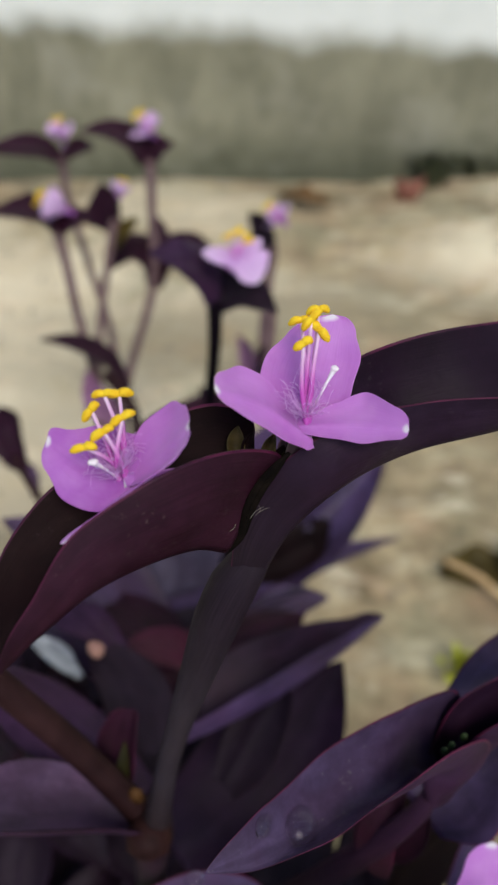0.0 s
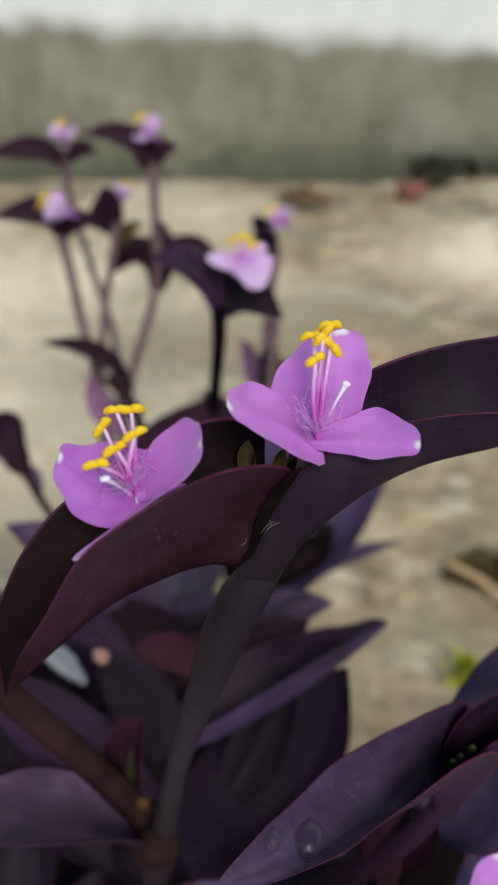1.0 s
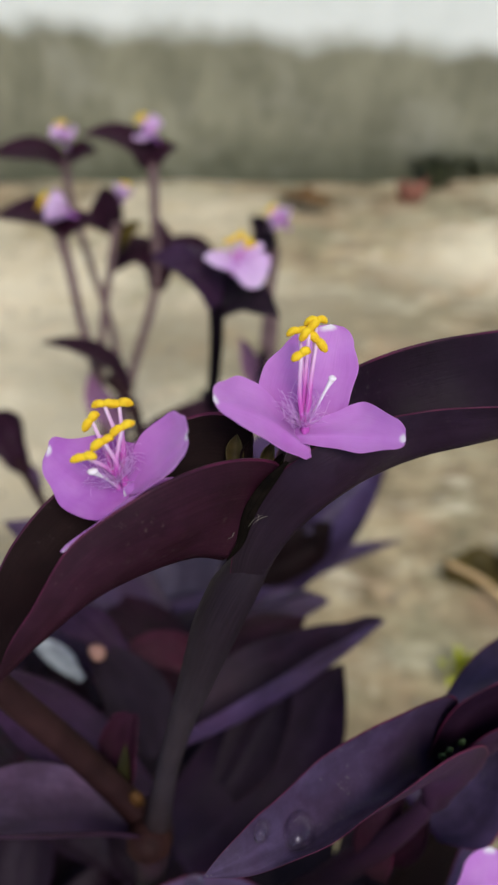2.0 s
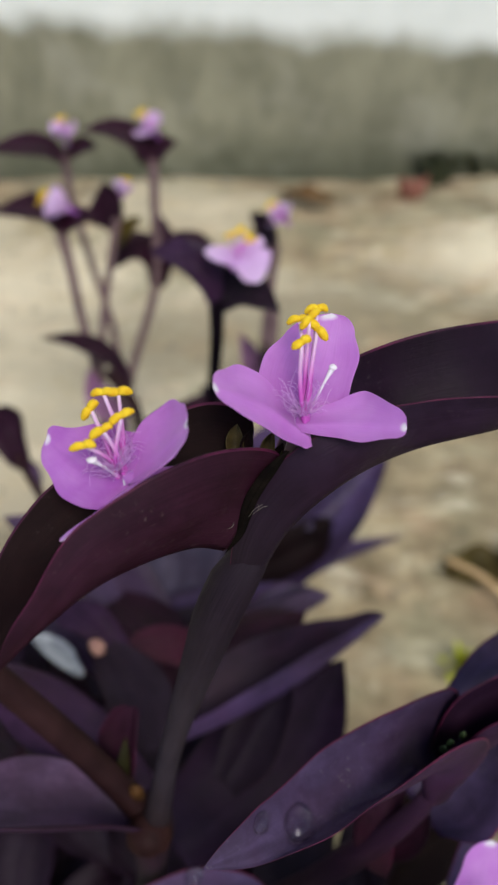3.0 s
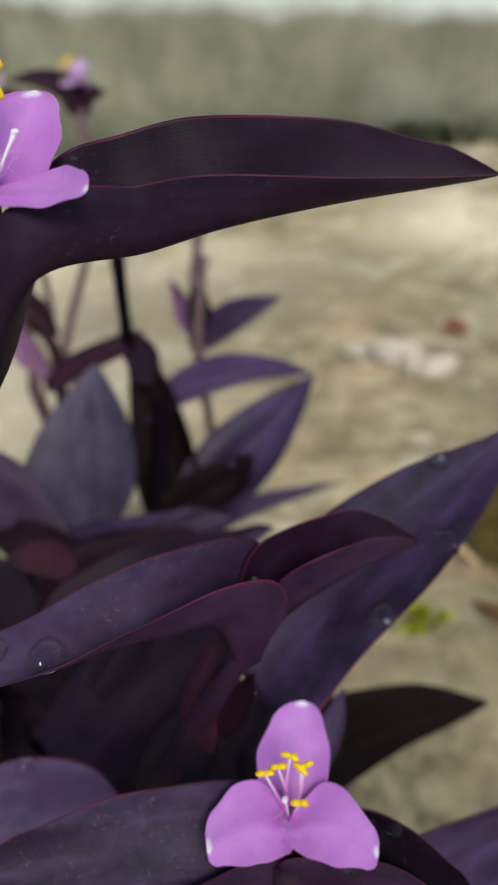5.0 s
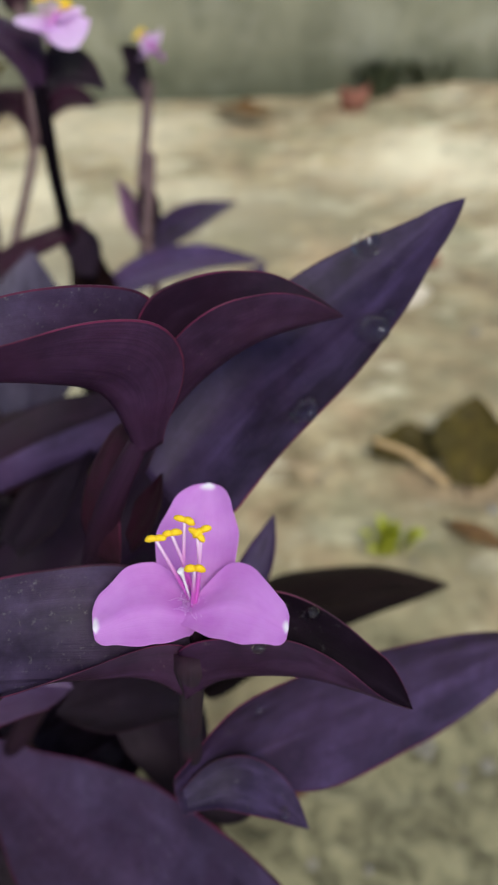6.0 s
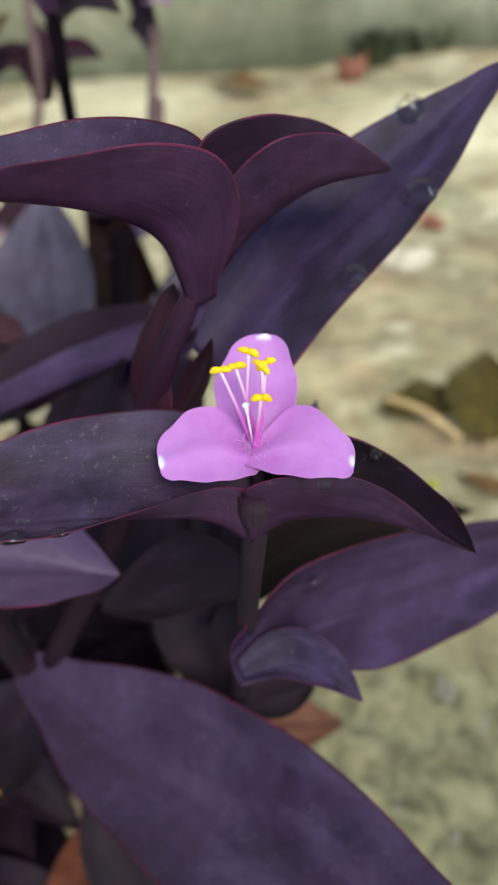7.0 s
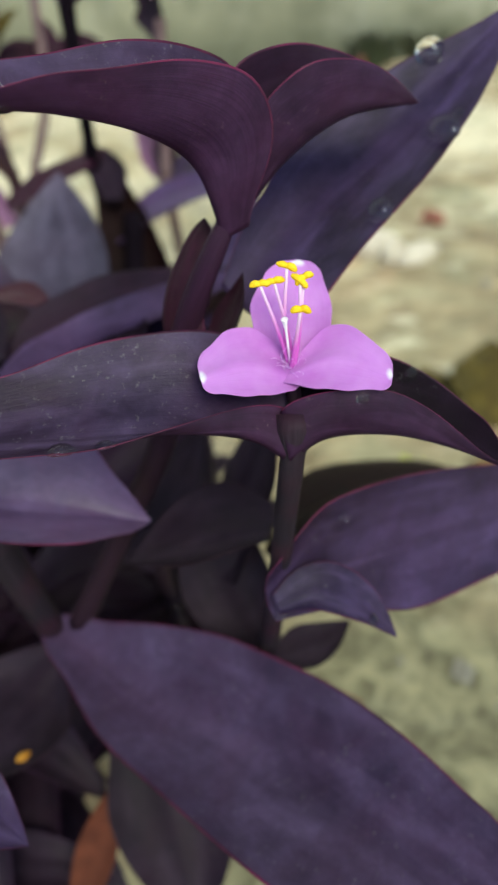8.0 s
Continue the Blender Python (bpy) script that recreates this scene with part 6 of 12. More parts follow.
leaf(shoot_u, [(0.0153, 0.3777, 0.2668), (0.0142, 0.3851, 0.2780), (0.0100, 0.3932, 0.2870), (-0.0003, 0.3991, 0.2905)], [(0.87, (-0.0027, -0.0002, -0.0059))], [(0.46, (0.0022, -0.0050, 0.0048))], "curled dark leaf", "leaf", peak=0.45, materials=(LEAF_BACK, LEAF_UNDER, MARGIN_DIM))
far_flower(shoot_u, (0.0205, 0.3943, 0.2882), (-0.55, -0.1, 0.65), 0.0125, 1.0, "small pink flower with yellow anthers", 46)
leaf(shoot_u, [(0.0072, 0.3246, 0.2105), (0.0042, 0.3316, 0.2180), (-0.0004, 0.3409, 0.2281), (-0.0068, 0.3484, 0.2363)], [(0.38, (-0.0072, 0.0049, -0.0076))], [(0.36, (0.0031, -0.0076, 0.0083))], "small reddish leaf", "leaf", materials=(LEAF_PINK, LEAF_UNDER, MARGIN), peak=0.45)
leaf(shoot_u, [(0.0085, 0.3176, 0.2029), (0.0256, 0.3350, 0.2069), (0.0434, 0.3515, 0.2101), (0.0630, 0.3707, 0.2086)], [(0.73, (-0.0086, 0.0085, 0.0032))], [(0.46, (0.0060, -0.0067, 0.0015))], "pointed violet leaf", "leaf", peak=0.45, materials=(LEAF_TOP, LEAF_UNDER, MARGIN))
leaf(shoot_u, [(0.0096, 0.3138, 0.2135), (0.0132, 0.3244, 0.2221), (0.0119, 0.3353, 0.2309), (0.0089, 0.3462, 0.2398)], [(0.48, (-0.0092, 0.0011, -0.0030))], [(0.31, (0.0049, -0.0034, 0.0030))], "", "leaf", peak=0.45, materials=(LEAF_BACK, LEAF_UNDER, MARGIN_DIM))

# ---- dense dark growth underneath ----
# Upper sides take the darkened skin, shade between the leaves included.
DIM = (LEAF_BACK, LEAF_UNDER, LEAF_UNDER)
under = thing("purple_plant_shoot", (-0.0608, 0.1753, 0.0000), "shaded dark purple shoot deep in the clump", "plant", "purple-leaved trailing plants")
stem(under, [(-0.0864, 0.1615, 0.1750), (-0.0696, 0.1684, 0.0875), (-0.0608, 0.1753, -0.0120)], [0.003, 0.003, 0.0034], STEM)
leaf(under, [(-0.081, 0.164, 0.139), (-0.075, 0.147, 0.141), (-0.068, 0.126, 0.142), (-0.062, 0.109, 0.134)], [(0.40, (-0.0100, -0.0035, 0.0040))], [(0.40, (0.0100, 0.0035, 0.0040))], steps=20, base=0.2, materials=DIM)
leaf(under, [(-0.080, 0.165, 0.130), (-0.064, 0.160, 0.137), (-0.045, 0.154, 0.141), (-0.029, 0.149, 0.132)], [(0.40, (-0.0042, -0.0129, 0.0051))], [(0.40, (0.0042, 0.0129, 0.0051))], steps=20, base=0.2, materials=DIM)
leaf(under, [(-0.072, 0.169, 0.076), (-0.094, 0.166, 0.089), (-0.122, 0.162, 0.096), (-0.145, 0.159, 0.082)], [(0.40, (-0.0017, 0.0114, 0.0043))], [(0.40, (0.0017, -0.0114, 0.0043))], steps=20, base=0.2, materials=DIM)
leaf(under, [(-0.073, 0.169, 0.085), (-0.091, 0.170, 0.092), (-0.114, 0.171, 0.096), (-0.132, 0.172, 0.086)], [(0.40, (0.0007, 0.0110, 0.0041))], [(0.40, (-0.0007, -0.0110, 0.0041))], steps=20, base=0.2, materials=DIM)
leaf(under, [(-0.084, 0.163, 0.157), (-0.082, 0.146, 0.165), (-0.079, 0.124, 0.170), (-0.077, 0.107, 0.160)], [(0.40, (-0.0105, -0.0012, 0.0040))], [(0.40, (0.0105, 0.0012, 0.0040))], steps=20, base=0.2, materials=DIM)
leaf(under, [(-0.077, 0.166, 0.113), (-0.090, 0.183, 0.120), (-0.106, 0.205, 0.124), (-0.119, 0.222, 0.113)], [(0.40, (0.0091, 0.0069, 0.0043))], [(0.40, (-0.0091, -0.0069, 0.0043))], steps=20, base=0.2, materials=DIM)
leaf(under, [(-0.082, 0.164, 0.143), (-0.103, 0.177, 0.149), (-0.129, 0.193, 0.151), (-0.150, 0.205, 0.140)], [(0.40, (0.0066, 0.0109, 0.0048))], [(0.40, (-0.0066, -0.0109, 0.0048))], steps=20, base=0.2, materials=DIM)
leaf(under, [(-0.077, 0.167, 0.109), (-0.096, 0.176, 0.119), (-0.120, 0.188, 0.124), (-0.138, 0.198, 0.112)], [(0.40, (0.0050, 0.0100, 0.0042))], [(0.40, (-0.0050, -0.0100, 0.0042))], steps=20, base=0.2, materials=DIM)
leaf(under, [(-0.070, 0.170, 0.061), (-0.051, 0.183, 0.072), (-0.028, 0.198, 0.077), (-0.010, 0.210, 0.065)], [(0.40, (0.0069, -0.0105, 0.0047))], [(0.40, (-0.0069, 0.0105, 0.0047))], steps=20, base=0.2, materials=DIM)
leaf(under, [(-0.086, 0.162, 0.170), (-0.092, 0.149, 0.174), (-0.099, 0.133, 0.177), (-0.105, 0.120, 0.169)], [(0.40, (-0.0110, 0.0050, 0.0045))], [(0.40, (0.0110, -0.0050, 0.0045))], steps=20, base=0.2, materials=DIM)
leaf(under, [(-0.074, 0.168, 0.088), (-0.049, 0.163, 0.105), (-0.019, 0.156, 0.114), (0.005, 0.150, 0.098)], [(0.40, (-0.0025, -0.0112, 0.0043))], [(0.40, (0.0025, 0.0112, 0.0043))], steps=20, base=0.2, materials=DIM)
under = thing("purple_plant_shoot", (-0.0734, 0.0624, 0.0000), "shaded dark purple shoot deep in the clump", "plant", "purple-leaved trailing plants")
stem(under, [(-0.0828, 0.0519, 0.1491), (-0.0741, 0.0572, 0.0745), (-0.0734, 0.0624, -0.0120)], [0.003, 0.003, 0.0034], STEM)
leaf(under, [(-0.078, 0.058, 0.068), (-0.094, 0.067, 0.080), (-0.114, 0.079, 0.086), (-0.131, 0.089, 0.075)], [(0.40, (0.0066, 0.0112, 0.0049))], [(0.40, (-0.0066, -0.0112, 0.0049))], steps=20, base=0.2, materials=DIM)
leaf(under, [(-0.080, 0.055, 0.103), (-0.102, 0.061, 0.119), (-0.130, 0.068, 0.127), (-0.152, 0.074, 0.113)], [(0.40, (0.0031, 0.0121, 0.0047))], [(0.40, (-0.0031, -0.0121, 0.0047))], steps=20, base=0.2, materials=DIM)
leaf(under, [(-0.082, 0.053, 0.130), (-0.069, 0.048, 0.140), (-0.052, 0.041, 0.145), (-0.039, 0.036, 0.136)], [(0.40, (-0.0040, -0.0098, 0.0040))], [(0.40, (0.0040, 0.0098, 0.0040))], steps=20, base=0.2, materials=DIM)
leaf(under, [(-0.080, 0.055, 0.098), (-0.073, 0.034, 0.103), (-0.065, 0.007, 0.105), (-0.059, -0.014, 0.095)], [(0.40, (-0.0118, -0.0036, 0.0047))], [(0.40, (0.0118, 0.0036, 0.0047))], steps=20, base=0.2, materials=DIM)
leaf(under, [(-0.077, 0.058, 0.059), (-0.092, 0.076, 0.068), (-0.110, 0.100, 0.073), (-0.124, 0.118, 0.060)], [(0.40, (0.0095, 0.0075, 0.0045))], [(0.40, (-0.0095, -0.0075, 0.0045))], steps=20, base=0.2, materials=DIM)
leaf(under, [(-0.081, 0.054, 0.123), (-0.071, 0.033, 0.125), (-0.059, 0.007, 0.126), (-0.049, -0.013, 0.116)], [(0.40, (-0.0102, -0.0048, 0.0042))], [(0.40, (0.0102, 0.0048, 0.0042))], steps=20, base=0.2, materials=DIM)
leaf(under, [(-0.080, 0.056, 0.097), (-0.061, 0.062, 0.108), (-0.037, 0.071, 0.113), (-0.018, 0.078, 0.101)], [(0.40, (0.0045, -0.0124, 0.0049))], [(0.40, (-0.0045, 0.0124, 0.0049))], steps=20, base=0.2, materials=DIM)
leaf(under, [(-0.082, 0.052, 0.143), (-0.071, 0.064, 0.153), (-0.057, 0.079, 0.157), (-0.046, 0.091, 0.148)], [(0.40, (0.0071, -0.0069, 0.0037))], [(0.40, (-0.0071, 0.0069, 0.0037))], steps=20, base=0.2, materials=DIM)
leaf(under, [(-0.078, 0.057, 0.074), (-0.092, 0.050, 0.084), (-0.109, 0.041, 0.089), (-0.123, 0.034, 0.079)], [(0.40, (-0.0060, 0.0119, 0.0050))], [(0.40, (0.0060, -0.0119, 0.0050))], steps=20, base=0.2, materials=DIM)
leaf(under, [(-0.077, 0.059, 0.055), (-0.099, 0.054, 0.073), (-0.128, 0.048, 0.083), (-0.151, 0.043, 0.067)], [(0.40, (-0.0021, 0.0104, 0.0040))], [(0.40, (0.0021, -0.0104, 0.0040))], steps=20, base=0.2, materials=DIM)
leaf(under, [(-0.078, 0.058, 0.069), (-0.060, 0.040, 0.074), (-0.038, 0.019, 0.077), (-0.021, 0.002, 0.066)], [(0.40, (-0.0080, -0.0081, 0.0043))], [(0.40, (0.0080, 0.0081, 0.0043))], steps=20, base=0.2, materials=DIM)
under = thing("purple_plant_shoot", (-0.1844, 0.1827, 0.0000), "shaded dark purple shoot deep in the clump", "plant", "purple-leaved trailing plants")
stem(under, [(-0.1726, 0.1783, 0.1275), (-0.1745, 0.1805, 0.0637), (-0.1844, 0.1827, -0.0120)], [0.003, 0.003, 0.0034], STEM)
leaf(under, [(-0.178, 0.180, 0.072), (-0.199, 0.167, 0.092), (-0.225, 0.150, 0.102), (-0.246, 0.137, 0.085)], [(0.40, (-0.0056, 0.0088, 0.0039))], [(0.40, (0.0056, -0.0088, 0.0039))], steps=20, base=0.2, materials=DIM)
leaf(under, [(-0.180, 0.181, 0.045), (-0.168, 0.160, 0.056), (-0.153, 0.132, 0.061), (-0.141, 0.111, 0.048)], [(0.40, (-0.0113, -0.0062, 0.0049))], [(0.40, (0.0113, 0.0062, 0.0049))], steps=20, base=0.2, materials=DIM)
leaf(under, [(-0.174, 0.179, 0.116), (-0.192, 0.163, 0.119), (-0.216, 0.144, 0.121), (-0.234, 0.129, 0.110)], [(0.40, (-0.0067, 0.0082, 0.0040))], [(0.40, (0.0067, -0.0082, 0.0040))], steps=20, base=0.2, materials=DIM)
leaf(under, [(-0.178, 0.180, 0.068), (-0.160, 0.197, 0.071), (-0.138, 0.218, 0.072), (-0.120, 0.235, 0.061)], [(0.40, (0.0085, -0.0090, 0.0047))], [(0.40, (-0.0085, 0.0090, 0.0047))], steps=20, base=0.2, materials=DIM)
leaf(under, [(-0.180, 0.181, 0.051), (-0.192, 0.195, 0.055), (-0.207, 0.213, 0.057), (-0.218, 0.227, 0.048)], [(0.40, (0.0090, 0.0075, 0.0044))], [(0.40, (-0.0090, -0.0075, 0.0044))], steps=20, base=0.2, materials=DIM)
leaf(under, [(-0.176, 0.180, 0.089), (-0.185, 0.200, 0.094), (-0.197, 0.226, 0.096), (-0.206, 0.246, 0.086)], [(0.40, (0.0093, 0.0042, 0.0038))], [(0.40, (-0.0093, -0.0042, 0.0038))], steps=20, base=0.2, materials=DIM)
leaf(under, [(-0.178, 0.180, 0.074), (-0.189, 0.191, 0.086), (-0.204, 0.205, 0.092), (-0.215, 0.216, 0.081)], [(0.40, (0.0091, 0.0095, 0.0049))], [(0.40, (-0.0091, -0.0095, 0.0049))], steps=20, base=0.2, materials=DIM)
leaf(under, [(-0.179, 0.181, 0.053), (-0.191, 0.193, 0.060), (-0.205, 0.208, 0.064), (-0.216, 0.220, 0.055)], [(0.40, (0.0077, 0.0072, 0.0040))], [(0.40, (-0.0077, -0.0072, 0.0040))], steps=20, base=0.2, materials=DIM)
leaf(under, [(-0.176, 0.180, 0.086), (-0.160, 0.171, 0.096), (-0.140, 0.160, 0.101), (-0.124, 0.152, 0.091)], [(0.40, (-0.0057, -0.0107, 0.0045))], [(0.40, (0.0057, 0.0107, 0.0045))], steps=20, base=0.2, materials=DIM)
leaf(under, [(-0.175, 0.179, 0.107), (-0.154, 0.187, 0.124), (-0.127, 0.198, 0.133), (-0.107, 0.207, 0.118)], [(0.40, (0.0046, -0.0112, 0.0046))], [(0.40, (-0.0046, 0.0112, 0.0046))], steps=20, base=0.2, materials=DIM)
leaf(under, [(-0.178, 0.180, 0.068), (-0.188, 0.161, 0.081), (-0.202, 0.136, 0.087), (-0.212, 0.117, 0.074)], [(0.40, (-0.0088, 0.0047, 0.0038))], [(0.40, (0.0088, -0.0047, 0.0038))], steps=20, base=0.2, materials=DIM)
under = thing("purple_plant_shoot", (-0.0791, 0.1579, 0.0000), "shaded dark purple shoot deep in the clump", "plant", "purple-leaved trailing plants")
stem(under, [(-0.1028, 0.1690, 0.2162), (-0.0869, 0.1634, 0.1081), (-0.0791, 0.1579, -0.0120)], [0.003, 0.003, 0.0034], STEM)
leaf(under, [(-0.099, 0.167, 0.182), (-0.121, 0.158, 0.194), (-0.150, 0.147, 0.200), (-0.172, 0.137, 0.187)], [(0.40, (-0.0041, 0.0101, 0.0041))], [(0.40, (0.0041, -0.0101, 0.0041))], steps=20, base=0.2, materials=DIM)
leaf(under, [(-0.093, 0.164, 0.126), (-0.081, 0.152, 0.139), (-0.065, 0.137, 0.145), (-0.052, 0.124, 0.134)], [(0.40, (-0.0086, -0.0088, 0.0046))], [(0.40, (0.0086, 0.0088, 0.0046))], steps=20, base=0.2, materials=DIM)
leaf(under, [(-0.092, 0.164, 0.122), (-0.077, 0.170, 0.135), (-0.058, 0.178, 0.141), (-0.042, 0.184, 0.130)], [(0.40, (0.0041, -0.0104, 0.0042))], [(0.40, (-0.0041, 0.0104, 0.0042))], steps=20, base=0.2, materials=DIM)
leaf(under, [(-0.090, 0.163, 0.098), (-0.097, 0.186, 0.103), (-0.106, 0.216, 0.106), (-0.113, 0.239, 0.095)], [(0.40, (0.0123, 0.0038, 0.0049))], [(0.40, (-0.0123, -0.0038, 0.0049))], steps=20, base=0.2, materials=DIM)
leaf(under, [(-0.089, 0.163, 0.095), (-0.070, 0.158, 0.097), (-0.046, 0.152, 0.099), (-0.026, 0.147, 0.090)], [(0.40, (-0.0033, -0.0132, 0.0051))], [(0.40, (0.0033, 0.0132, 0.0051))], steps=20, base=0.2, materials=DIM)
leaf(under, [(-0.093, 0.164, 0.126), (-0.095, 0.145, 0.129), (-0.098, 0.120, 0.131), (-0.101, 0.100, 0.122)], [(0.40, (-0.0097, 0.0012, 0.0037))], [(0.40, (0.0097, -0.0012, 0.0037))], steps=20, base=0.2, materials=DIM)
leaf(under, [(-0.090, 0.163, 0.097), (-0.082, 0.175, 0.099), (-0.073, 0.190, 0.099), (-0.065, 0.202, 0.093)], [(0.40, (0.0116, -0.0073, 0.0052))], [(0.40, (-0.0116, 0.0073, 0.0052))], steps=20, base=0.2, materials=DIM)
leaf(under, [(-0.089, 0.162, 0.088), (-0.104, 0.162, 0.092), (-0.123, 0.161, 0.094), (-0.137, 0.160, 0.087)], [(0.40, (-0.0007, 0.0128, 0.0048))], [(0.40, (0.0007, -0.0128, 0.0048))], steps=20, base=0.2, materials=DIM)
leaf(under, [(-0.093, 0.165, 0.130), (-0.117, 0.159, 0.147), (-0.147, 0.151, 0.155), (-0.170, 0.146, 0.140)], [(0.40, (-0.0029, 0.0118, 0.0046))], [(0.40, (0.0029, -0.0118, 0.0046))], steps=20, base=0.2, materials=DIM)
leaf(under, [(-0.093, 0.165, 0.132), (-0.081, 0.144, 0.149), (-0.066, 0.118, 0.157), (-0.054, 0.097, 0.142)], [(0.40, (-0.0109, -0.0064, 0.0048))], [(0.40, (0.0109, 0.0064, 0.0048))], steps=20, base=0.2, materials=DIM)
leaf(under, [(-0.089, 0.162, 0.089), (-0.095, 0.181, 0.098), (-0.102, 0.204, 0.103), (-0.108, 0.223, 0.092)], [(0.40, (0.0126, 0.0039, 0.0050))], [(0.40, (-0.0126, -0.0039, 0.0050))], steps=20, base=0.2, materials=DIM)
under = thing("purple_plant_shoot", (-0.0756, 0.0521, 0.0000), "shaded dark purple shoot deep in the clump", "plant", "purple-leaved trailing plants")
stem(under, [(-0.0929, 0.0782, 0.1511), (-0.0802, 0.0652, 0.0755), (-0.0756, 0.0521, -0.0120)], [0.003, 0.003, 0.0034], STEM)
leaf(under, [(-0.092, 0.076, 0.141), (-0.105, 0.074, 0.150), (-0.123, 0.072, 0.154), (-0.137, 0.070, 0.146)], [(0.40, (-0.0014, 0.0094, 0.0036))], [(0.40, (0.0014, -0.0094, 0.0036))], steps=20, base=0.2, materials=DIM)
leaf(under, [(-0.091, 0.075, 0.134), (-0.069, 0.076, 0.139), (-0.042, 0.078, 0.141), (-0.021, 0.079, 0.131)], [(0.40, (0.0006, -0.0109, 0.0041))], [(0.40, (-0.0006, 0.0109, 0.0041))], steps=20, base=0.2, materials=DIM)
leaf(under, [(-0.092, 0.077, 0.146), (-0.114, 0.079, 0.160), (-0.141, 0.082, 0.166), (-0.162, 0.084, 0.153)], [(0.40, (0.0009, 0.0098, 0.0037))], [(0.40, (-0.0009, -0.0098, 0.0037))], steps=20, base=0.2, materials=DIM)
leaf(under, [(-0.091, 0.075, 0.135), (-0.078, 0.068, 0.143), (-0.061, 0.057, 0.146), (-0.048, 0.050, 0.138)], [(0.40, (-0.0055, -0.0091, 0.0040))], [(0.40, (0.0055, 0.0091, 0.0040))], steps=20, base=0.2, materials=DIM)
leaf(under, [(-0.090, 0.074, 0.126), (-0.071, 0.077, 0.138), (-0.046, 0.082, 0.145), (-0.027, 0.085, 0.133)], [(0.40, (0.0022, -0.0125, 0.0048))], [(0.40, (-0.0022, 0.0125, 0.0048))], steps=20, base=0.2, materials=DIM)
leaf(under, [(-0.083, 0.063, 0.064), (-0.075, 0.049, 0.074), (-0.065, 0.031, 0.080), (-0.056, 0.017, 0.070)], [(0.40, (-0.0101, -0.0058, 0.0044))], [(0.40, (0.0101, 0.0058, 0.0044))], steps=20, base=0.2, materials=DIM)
leaf(under, [(-0.083, 0.064, 0.069), (-0.086, 0.041, 0.082), (-0.089, 0.012, 0.089), (-0.091, -0.011, 0.075)], [(0.40, (-0.0137, 0.0014, 0.0052))], [(0.40, (0.0137, -0.0014, 0.0052))], steps=20, base=0.2, materials=DIM)
leaf(under, [(-0.085, 0.066, 0.078), (-0.083, 0.081, 0.085), (-0.081, 0.100, 0.089), (-0.080, 0.115, 0.080)], [(0.40, (0.0111, -0.0010, 0.0042))], [(0.40, (-0.0111, 0.0010, 0.0042))], steps=20, base=0.2, materials=DIM)
leaf(under, [(-0.086, 0.067, 0.088), (-0.102, 0.071, 0.090), (-0.123, 0.077, 0.091), (-0.139, 0.081, 0.083)], [(0.40, (0.0029, 0.0111, 0.0043))], [(0.40, (-0.0029, -0.0111, 0.0043))], steps=20, base=0.2, materials=DIM)
leaf(under, [(-0.085, 0.066, 0.080), (-0.108, 0.074, 0.086), (-0.138, 0.083, 0.088), (-0.161, 0.091, 0.077)], [(0.40, (0.0038, 0.0117, 0.0046))], [(0.40, (-0.0038, -0.0117, 0.0046))], steps=20, base=0.2, materials=DIM)
leaf(under, [(-0.089, 0.072, 0.116), (-0.093, 0.091, 0.131), (-0.097, 0.115, 0.139), (-0.101, 0.134, 0.126)], [(0.40, (0.0107, 0.0021, 0.0041))], [(0.40, (-0.0107, -0.0021, 0.0041))], steps=20, base=0.2, materials=DIM)
under = thing("purple_plant_shoot", (-0.1438, 0.1712, 0.0000), "shaded dark purple shoot deep in the clump", "plant", "purple-leaved trailing plants")
stem(under, [(-0.1404, 0.1806, 0.1240), (-0.1381, 0.1759, 0.0620), (-0.1438, 0.1712, -0.0120)], [0.003, 0.003, 0.0034], STEM)
leaf(under, [(-0.141, 0.178, 0.095), (-0.120, 0.167, 0.114), (-0.092, 0.152, 0.123), (-0.071, 0.140, 0.107)], [(0.40, (-0.0065, -0.0119, 0.0051))], [(0.40, (0.0065, 0.0119, 0.0051))], steps=20, base=0.2, materials=DIM)
leaf(under, [(-0.140, 0.180, 0.121), (-0.117, 0.188, 0.128), (-0.088, 0.197, 0.131), (-0.064, 0.204, 0.119)], [(0.40, (0.0032, -0.0103, 0.0041))], [(0.40, (-0.0032, 0.0103, 0.0041))], steps=20, base=0.2, materials=DIM)
leaf(under, [(-0.142, 0.177, 0.080), (-0.122, 0.171, 0.088), (-0.096, 0.164, 0.091), (-0.076, 0.158, 0.080)], [(0.40, (-0.0031, -0.0106, 0.0042))], [(0.40, (0.0031, 0.0106, 0.0042))], steps=20, base=0.2, materials=DIM)
leaf(under, [(-0.141, 0.180, 0.116), (-0.134, 0.166, 0.120), (-0.126, 0.149, 0.123), (-0.119, 0.135, 0.115)], [(0.40, (-0.0099, -0.0048, 0.0042))], [(0.40, (0.0099, 0.0048, 0.0042))], steps=20, base=0.2, materials=DIM)
leaf(under, [(-0.142, 0.176, 0.061), (-0.157, 0.170, 0.069), (-0.176, 0.162, 0.073), (-0.191, 0.155, 0.064)], [(0.40, (-0.0053, 0.0126, 0.0051))], [(0.40, (0.0053, -0.0126, 0.0051))], steps=20, base=0.2, materials=DIM)
leaf(under, [(-0.141, 0.180, 0.112), (-0.128, 0.189, 0.118), (-0.111, 0.201, 0.121), (-0.098, 0.210, 0.113)], [(0.40, (0.0072, -0.0100, 0.0046))], [(0.40, (-0.0072, 0.0100, 0.0046))], steps=20, base=0.2, materials=DIM)
